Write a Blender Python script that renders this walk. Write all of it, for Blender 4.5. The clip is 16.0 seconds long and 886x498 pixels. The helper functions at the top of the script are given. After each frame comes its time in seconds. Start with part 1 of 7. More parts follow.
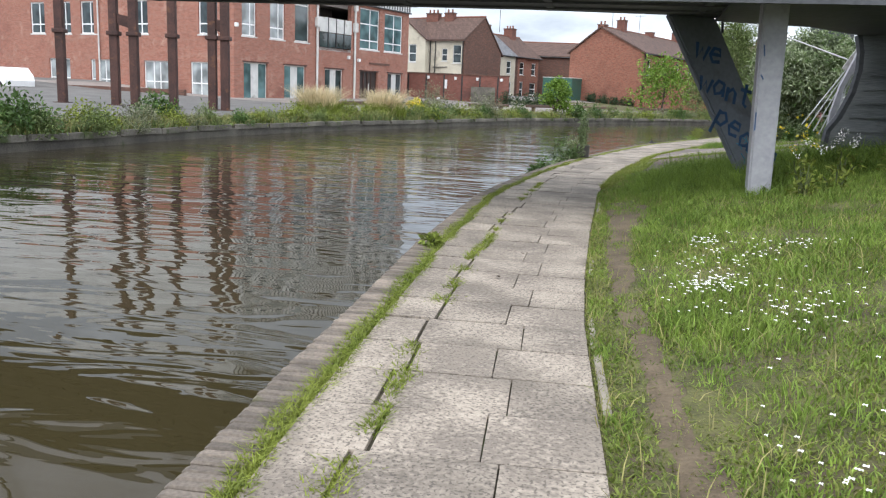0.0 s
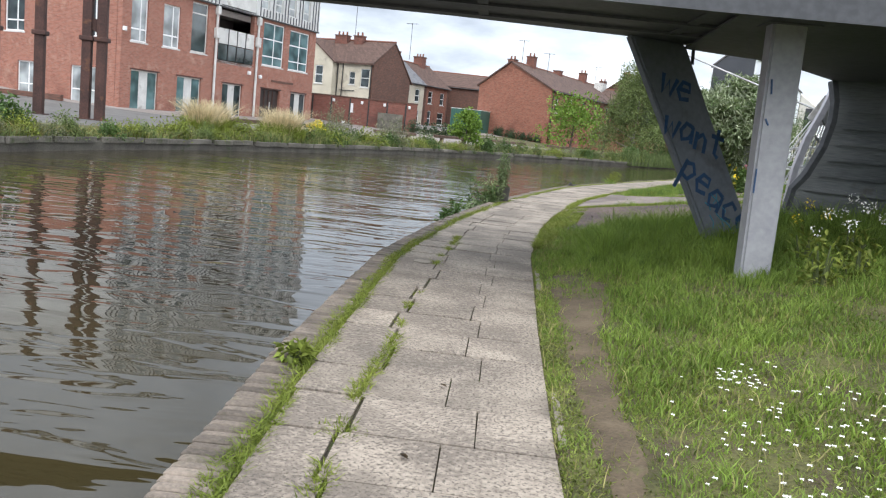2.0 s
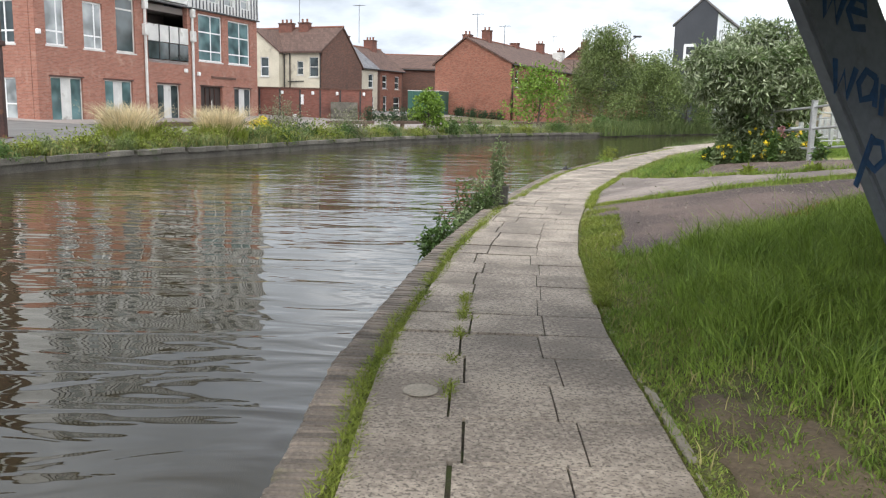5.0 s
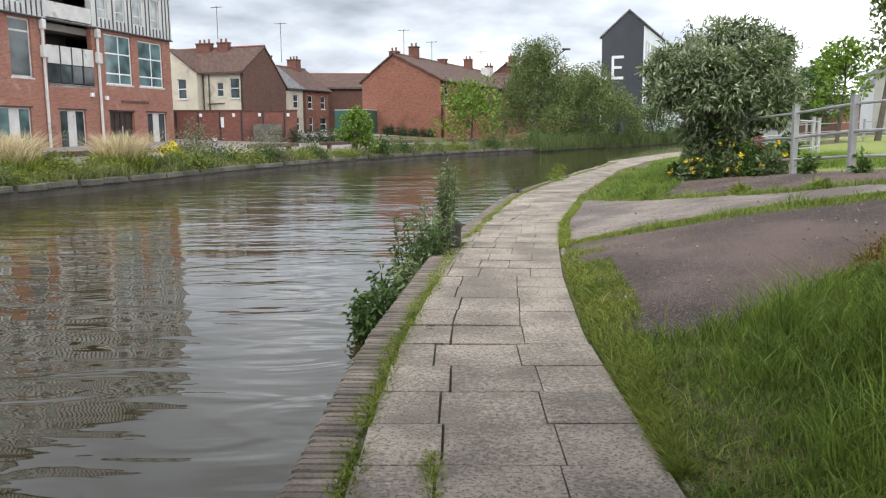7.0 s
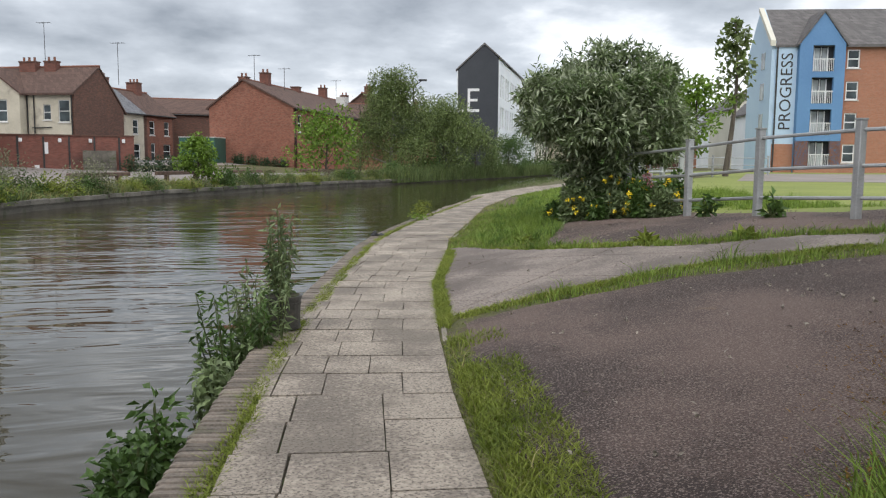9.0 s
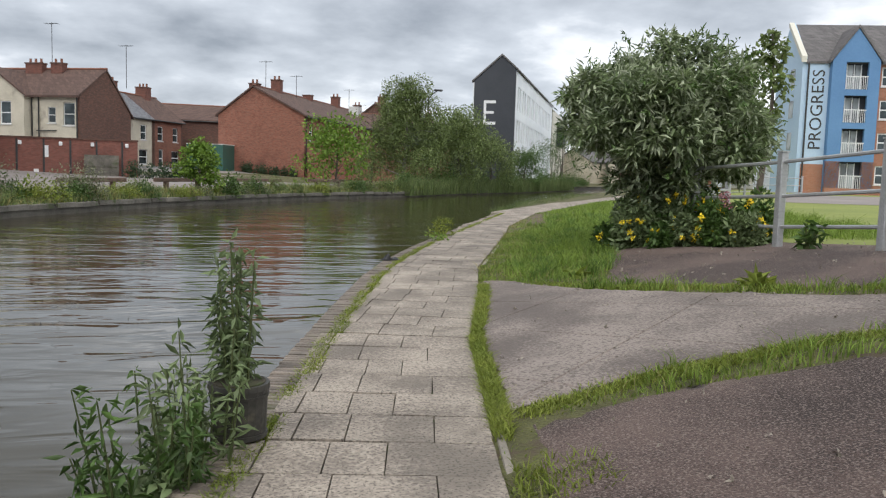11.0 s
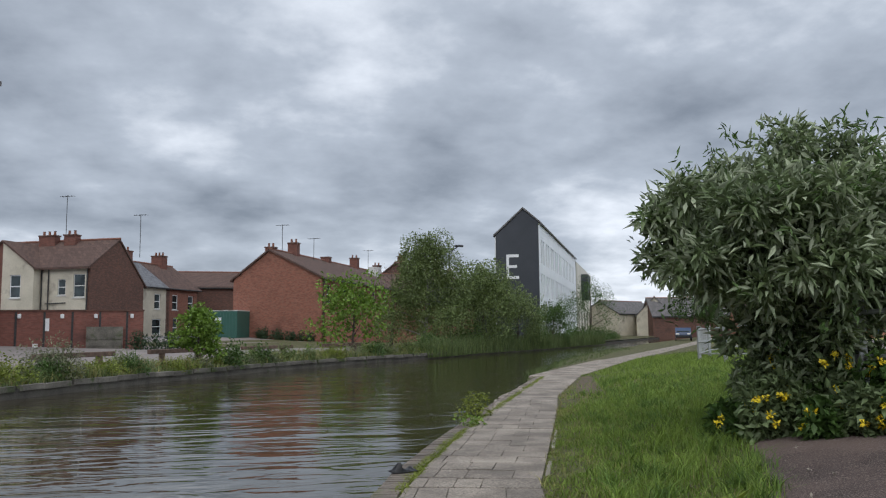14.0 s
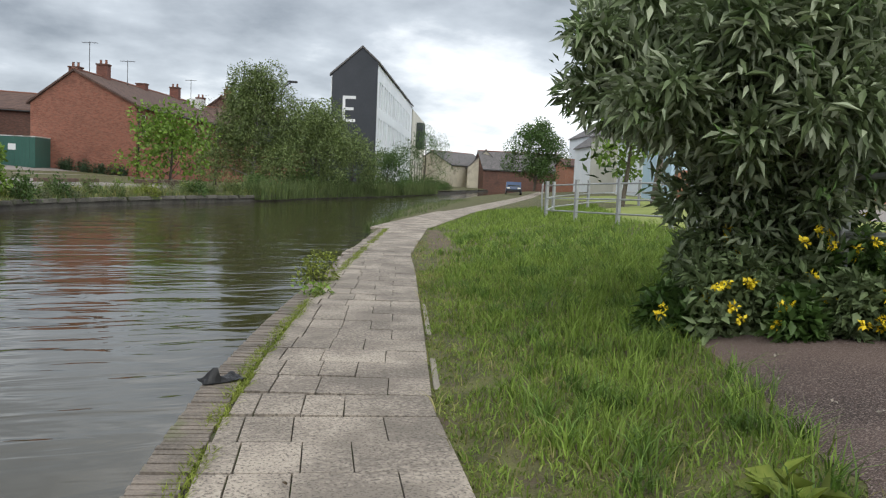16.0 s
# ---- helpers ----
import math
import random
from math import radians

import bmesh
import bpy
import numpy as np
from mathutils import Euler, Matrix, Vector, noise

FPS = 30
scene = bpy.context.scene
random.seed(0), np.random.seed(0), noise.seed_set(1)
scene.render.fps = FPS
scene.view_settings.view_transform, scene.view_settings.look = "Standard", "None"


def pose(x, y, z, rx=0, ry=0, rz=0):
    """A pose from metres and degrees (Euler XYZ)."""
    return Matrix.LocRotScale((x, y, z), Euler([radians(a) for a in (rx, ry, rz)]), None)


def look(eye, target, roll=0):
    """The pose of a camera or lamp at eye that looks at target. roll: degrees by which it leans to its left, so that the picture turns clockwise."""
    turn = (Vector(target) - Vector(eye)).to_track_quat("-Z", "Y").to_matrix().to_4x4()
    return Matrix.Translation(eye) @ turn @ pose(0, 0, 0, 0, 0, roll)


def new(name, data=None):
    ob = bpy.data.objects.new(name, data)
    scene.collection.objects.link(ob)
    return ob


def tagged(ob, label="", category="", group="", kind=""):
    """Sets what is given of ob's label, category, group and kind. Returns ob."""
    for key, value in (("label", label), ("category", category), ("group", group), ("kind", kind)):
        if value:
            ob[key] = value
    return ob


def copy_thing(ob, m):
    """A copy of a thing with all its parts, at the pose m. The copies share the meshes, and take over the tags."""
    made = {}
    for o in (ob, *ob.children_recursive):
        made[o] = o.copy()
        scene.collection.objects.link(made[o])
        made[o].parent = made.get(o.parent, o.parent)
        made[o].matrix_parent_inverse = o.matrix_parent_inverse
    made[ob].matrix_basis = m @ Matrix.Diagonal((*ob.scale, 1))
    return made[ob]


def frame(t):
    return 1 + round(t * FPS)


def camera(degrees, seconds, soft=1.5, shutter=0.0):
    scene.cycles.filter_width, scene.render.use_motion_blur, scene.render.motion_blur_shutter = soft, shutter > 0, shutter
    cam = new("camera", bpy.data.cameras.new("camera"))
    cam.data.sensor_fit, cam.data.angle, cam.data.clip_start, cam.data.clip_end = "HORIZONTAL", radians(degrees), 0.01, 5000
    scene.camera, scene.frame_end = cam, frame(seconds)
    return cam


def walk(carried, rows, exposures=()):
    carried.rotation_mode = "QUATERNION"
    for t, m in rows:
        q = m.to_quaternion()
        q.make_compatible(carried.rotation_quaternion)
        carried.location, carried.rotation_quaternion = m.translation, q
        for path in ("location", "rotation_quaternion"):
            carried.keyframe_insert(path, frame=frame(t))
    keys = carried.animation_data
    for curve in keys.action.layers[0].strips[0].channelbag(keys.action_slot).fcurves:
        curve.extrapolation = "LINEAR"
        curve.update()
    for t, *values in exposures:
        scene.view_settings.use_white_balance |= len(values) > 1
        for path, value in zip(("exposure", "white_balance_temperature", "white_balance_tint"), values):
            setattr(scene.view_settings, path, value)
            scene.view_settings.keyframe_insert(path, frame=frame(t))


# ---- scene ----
cam = camera(57.6, 16.0, soft=1.2)
# seconds, x, y, z, heading, pitch, roll
ROWS = [
    (0, 0.834, -7.002, 1.338, 9.40, -11.07, 2.39),
    (0.5, 0.707, -6.311, 1.334, 7.23, -9.67, 3.23),
    (1, 0.645, -5.643, 1.336, 2.82, -10.36, 2.00),
    (1.5, 0.534, -4.960, 1.329, 5.22, -8.33, 3.81),
    (2, 0.493, -4.276, 1.332, 2.40, -8.68, 6.08),
    (2.5, 0.384, -3.627, 1.314, 2.65, -9.62, 3.59),
    (3, 0.311, -2.958, 1.320, 1.35, -9.78, 4.80),
    (3.2, 0.290, -2.703, 1.357, 1.00, -10.15, 3.88),
    (5.3, 0.061, 0.147, 1.332, -0.06, -9.50, 0.50),
    (5.5, 0.056, 0.408, 1.347, -0.30, -9.17, -0.25),
    (6, 0.015, 1.086, 1.345, -2.40, -8.28, -1.63),
    (6.5, 0.039, 1.755, 1.320, -5.04, -9.76, 0.02),
    (7, 0.048, 2.418, 1.331, -4.69, -8.44, -0.39),
    (7.5, 0.140, 3.060, 1.326, -7.64, -8.14, 0.77),
    (8, 0.220, 3.716, 1.325, -9.11, -6.84, 0.89),
    (8.5, 0.351, 4.395, 1.331, -14.66, -5.71, 1.17),
    (8.7, 0.401, 4.656, 1.361, -14.96, -6.26, 0.33),
    (10.8, 0.812, 7.334, 1.278, -14.05, -6.18, 2.04),
    (11, 0.870, 7.588, 1.304, -14.21, -5.37, 1.70),
    (11.5, 1.008, 8.238, 1.339, -13.98, 0.61, 1.49),
    (12, 1.198, 8.872, 1.321, -15.31, -0.60, 0.94),
    (12.5, 1.302, 9.523, 1.314, -14.70, -1.59, 1.42),
    (13, 1.436, 10.148, 1.321, -12.78, -1.14, 0.79),
    (13.5, 1.541, 10.793, 1.312, -7.41, 0.58, -1.56),
    (14, 1.713, 11.450, 1.343, -12.48, 5.83, -0.55),
    (14.5, 1.862, 12.132, 1.318, -16.86, 7.83, 0.31),
    (15, 1.919, 12.839, 1.387, -24.05, 2.92, 1.85),
    (15.5, 2.051, 13.478, 1.340, -24.77, -2.25, -0.24),
    (16, 2.180, 14.134, 1.328, -24.68, -4.87, 2.49),
]


def eye_pose(x, y, z, yaw, pitch, roll):
    a, b = radians(yaw), radians(pitch)
    ahead = Vector((-math.sin(a) * math.cos(b), math.cos(a) * math.cos(b), math.sin(b)))
    return look((x, y, z), Vector((x, y, z)) + ahead, roll)


walk(cam, [(r[0], eye_pose(*r[1:])) for r in ROWS],
     exposures=[(0, 0.95, 6200, 10), (2.0, 0.98, 6250, 10), (3.1, 1.14, 6350, 10), (5.5, 0.95, 6500, 10), (7, 0.8, 6500, 10), (8.0, 0.76, 6500, 10), (8.5, 0.38, 6450, 10), (11, 0.38, 6450, 10), (11.6, 0.0, 6100, 10), (12.5, 0.18, 6200, 10), (13.5, 0.15, 6200, 10), (14.3, -0.2, 6050, 10), (14.8, -0.18, 6050, 10), (15.05, -0.12, 6150, 10), (15.5, 0.1, 6250, 9), (16, 0.32, 6400, 8)])




# ---------------------------------------------------------------- world, sun
SUN_ELEV, SUN_TURN = 52, 205
world = bpy.data.worlds.new("overcast_sky")
scene.world = world
world.use_nodes = True
wn, wl = world.node_tree.nodes, world.node_tree.links
wn.clear()


def wnode(kind, **values):
    n = wn.new(kind)
    for key, value in values.items():
        n.inputs[key].default_value = value
    return n


def wmath(op, a, b=None):
    n = wn.new("ShaderNodeMath")
    n.operation = op
    for i, v in enumerate((a, b)):
        if v is None:
            continue
        if isinstance(v, (int, float)):
            n.inputs[i].default_value = v
        else:
            wl.new(v, n.inputs[i])
    return n.outputs[0]


w_co = wn.new("ShaderNodeTexCoord")
w_sep = wn.new("ShaderNodeSeparateXYZ")
wl.new(w_co.outputs["Generated"], w_sep.inputs[0])
w_up = wmath("ADD", wmath("MAXIMUM", w_sep.outputs[2], 0.0), 0.26)
w_flat = wn.new("ShaderNodeCombineXYZ")
wl.new(wmath("DIVIDE", w_sep.outputs[0], w_up), w_flat.inputs[0])
wl.new(wmath("DIVIDE", w_sep.outputs[1], w_up), w_flat.inputs[1])
w_big = wnode("ShaderNodeTexNoise", Scale=0.95, Detail=7.0, Roughness=0.46, Distortion=0.25)
w_small = wnode("ShaderNodeTexNoise", Scale=3.4, Detail=8.0, Roughness=0.55)
wl.new(w_flat.outputs[0], w_big.inputs["Vector"])
wl.new(w_flat.outputs[0], w_small.inputs["Vector"])
w_sum = wmath("ADD", wmath("MULTIPLY", w_big.outputs[0], 0.7), wmath("MULTIPLY", w_small.outputs[0], 0.3))
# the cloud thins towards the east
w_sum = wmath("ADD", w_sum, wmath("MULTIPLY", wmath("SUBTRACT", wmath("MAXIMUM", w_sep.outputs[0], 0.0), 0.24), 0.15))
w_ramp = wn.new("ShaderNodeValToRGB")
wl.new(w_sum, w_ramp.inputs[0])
w_ramp.color_ramp.elements[0].position, w_ramp.color_ramp.elements[0].color = 0.36, (0.27, 0.3, 0.345, 1)
w_ramp.color_ramp.elements[1].position, w_ramp.color_ramp.elements[1].color = 0.61, (1.1, 1.12, 1.15, 1)
w_mid = w_ramp.color_ramp.elements.new(0.495)
w_mid.color = (0.55, 0.59, 0.645, 1)
w_sky = wn.new("ShaderNodeTexSky")
w_sky.sky_type, w_sky.sun_disc = "NISHITA", False
w_sky.sun_elevation, w_sky.sun_rotation = radians(SUN_ELEV), radians(SUN_TURN)
w_low = wn.new("ShaderNodeBackground")
wl.new(w_sky.outputs[0], w_low.inputs[0])
w_low.inputs[1].default_value = 0.06
w_cloud = wn.new("ShaderNodeBackground")
wl.new(w_ramp.outputs[0], w_cloud.inputs[0])
w_cloud.inputs[1].default_value = 1.03
w_mix = wn.new("ShaderNodeMixShader")
w_mix.inputs[0].default_value = 0.9
wl.new(w_low.outputs[0], w_mix.inputs[1])
wl.new(w_cloud.outputs[0], w_mix.inputs[2])
w_out = wn.new("ShaderNodeOutputWorld")
wl.new(w_mix.outputs[0], w_out.inputs[0])

sun = new("sun", bpy.data.lights.new("sun", "SUN"))
sun.data.energy, sun.data.angle, sun.data.color = 1.95, radians(80), (1.0, 0.96, 0.9)
sun_a = radians(SUN_TURN)
sun.matrix_world = look(Vector((math.sin(sun_a), math.cos(sun_a), math.tan(radians(SUN_ELEV)))) * 60, (0, 0, 0))


# ---------------------------------------------------------------- materials
def surface(name, a, b, rough=0.8, scale=3.0, fine=40.0, bump=0.2, metal=0.0, stain=None, stain_scale=0.5,
            stain_at=0.58, local=False, shade=0.0, stretch=(1, 1, 1), leaf=False, tight=0.0, speck=None):
    """Two colours mixed by a coarse and a fine noise, a stain of its own shape, and fine relief."""
    m = bpy.data.materials.new(name)
    m.use_nodes = True
    n, l = m.node_tree.nodes, m.node_tree.links
    p = n["Principled BSDF"]
    co = n.new("ShaderNodeTexCoord")
    src = co.outputs["Object"]
    if not local:
        src = n.new("ShaderNodeNewGeometry").outputs["Position"]
    mp = n.new("ShaderNodeMapping")
    mp.inputs["Scale"].default_value = stretch
    l.new(src, mp.inputs[0])
    big, small = n.new("ShaderNodeTexNoise"), n.new("ShaderNodeTexNoise")
    big.inputs["Scale"].default_value, big.inputs["Detail"].default_value = scale, 5
    small.inputs["Scale"].default_value, small.inputs["Detail"].default_value = fine, 3
    for t in (big, small):
        l.new(mp.outputs[0], t.inputs["Vector"])
    add = n.new("ShaderNodeMath")
    add.operation = "MULTIPLY_ADD"
    l.new(small.outputs[0], add.inputs[0])
    add.inputs[1].default_value = 0.7
    sub = n.new("ShaderNodeMath")
    sub.operation = "SUBTRACT"
    l.new(big.outputs[0], sub.inputs[0])
    sub.inputs[1].default_value = 0.35
    l.new(sub.outputs[0], add.inputs[2])
    ramp = n.new("ShaderNodeValToRGB")
    ramp.color_ramp.elements[0].position, ramp.color_ramp.elements[1].position = 0.28 + tight, 0.72 - tight
    ramp.color_ramp.elements[0].color, ramp.color_ramp.elements[1].color = (*a, 1), (*b, 1)
    l.new(add.outputs[0], ramp.inputs[0])
    out = ramp.outputs[0]
    if stain:
        st = n.new("ShaderNodeTexNoise")
        st.inputs["Scale"].default_value, st.inputs["Detail"].default_value = stain_scale, 7
        st.inputs["Roughness"].default_value = 0.62
        l.new(src, st.inputs["Vector"])
        mr = n.new("ShaderNodeMapRange")
        mr.inputs[1].default_value, mr.inputs[2].default_value = stain_at, stain_at + 0.12
        l.new(st.outputs[0], mr.inputs[0])
        mx = n.new("ShaderNodeMix")
        mx.data_type = "RGBA"
        l.new(mr.outputs[0], mx.inputs[0])
        l.new(out, mx.inputs[6])
        mx.inputs[7].default_value = (*stain, 1)
        out = mx.outputs[2]
    if speck:
        sp = n.new("ShaderNodeTexNoise")
        sp.inputs["Scale"].default_value, sp.inputs["Detail"].default_value = speck[1], 2
        l.new(src, sp.inputs["Vector"])
        mrs = n.new("ShaderNodeMapRange")
        mrs.inputs[1].default_value, mrs.inputs[2].default_value, mrs.inputs[4].default_value = 0.54, 0.62, 0.8
        l.new(sp.outputs[0], mrs.inputs[0])
        mxp = n.new("ShaderNodeMix")
        mxp.data_type = "RGBA"
        l.new(mrs.outputs[0], mxp.inputs[0])
        l.new(out, mxp.inputs[6])
        mxp.inputs[7].default_value = (*speck[0], 1)
        out = mxp.outputs[2]
    if shade:
        inf = n.new("ShaderNodeObjectInfo")
        hs = n.new("ShaderNodeHueSaturation")
        mr2 = n.new("ShaderNodeMapRange")
        mr2.inputs[3].default_value, mr2.inputs[4].default_value = 1 - shade, 1 + shade
        l.new(inf.outputs["Random"], mr2.inputs[0])
        l.new(mr2.outputs[0], hs.inputs["Value"])
        l.new(out, hs.inputs["Color"])
        out = hs.outputs[0]
    if leaf:
        geo = n.new("ShaderNodeNewGeometry")
        hs = n.new("ShaderNodeHueSaturation")
        mr3 = n.new("ShaderNodeMapRange")
        mr3.inputs[3].default_value, mr3.inputs[4].default_value = 0.6, 1.45
        l.new(geo.outputs["Random Per Island"], mr3.inputs[0])
        l.new(mr3.outputs[0], hs.inputs["Value"])
        l.new(out, hs.inputs["Color"])
        out = hs.outputs[0]
    l.new(out, p.inputs["Base Color"])
    p.inputs["Roughness"].default_value, p.inputs["Metallic"].default_value = rough, metal
    if bump:
        bp = n.new("ShaderNodeBump")
        bp.inputs["Strength"].default_value, bp.inputs["Distance"].default_value = bump, 0.02
        l.new(add.outputs[0], bp.inputs["Height"])
        l.new(bp.outputs[0], p.inputs["Normal"])
    if leaf:
        tr = n.new("ShaderNodeBsdfTranslucent")
        l.new(out, tr.inputs[0])
        mxs = n.new("ShaderNodeMixShader")
        mxs.inputs[0].default_value = 0.28
        l.new(p.outputs[0], mxs.inputs[1])
        l.new(tr.outputs[0], mxs.inputs[2])
        l.new(mxs.outputs[0], n["Material Output"].inputs[0])
    return m


def brickwork(name, a, b, mortar, size=(0.225, 0.075), stain=None, patch=None, patch_at=0.66):
    """Coursed brick in the wall's own axes: along the wall and up."""
    m = bpy.data.materials.new(name)
    m.use_nodes = True
    n, l = m.node_tree.nodes, m.node_tree.links
    p = n["Principled BSDF"]
    co, sep, com, add = (n.new("ShaderNode" + k) for k in ("TexCoord", "SeparateXYZ", "CombineXYZ", "Math"))
    l.new(co.outputs["Object"], sep.inputs[0])
    l.new(sep.outputs[0], add.inputs[0])
    l.new(sep.outputs[1], add.inputs[1])
    l.new(add.outputs[0], com.inputs[0])
    l.new(sep.outputs[2], com.inputs[1])
    br = n.new("ShaderNodeTexBrick")
    br.inputs["Scale"].default_value = 1.0
    br.inputs["Brick Width"].default_value, br.inputs["Row Height"].default_value = size
    br.inputs["Mortar Size"].default_value, br.inputs["Mortar Smooth"].default_value = 0.006, 0.3
    br.inputs["Color1"].default_value, br.inputs["Color2"].default_value = (*a, 1), (*b, 1)
    br.inputs["Mortar"].default_value = (*mortar, 1)
    l.new(com.outputs[0], br.inputs["Vector"])
    out = br.outputs["Color"]
    for colour, sc, at, k in ((stain, 0.35, 0.56, 0.75), (patch, 0.9, patch_at, 0.6)):
        if not colour:
            continue
        st = n.new("ShaderNodeTexNoise")
        st.inputs["Scale"].default_value, st.inputs["Detail"].default_value = sc, 8
        st.inputs["Roughness"].default_value = 0.65
        l.new(co.outputs["Object"], st.inputs["Vector"])
        mr = n.new("ShaderNodeMapRange")
        mr.inputs[1].default_value, mr.inputs[2].default_value, mr.inputs[4].default_value = at, at + 0.15, k
        l.new(st.outputs[0], mr.inputs[0])
        mx = n.new("ShaderNodeMix")
        mx.data_type = "RGBA"
        l.new(mr.outputs[0], mx.inputs[0])
        l.new(out, mx.inputs[6])
        mx.inputs[7].default_value = (*colour, 1)
        out = mx.outputs[2]
    l.new(out, p.inputs["Base Color"])
    p.inputs["Roughness"].default_value = 0.9
    bp = n.new("ShaderNodeBump")
    bp.inputs["Strength"].default_value, bp.inputs["Distance"].default_value = 0.5, 0.01
    bp.invert = True
    l.new(br.outputs["Fac"], bp.inputs["Height"])
    l.new(bp.outputs[0], p.inputs["Normal"])
    return m


def tilework(name, a, b, size=(0.3, 0.28)):
    m = brickwork(name, a, b, tuple(v * 0.45 for v in a), size)
    return m


def window_glass(name, tint, rough=0.06):
    m = bpy.data.materials.new(name)
    m.use_nodes = True
    n, l = m.node_tree.nodes, m.node_tree.links
    p = n["Principled BSDF"]
    no = n.new("ShaderNodeTexNoise")
    no.inputs["Scale"].default_value = 0.8
    co = n.new("ShaderNodeTexCoord")
    l.new(co.outputs["Object"], no.inputs["Vector"])
    r = n.new("ShaderNodeValToRGB")
    r.color_ramp.elements[0].position, r.color_ramp.elements[1].position = 0.35, 0.65
    r.color_ramp.elements[0].color = (*[v * 0.5 for v in tint], 1)
    r.color_ramp.elements[1].color = (*[v * 1.5 for v in tint], 1)
    l.new(no.outputs[0], r.inputs[0])
    l.new(r.outputs[0], p.inputs["Base Color"])
    p.inputs["Roughness"].default_value, p.inputs["IOR"].default_value = rough, 1.6
    return m


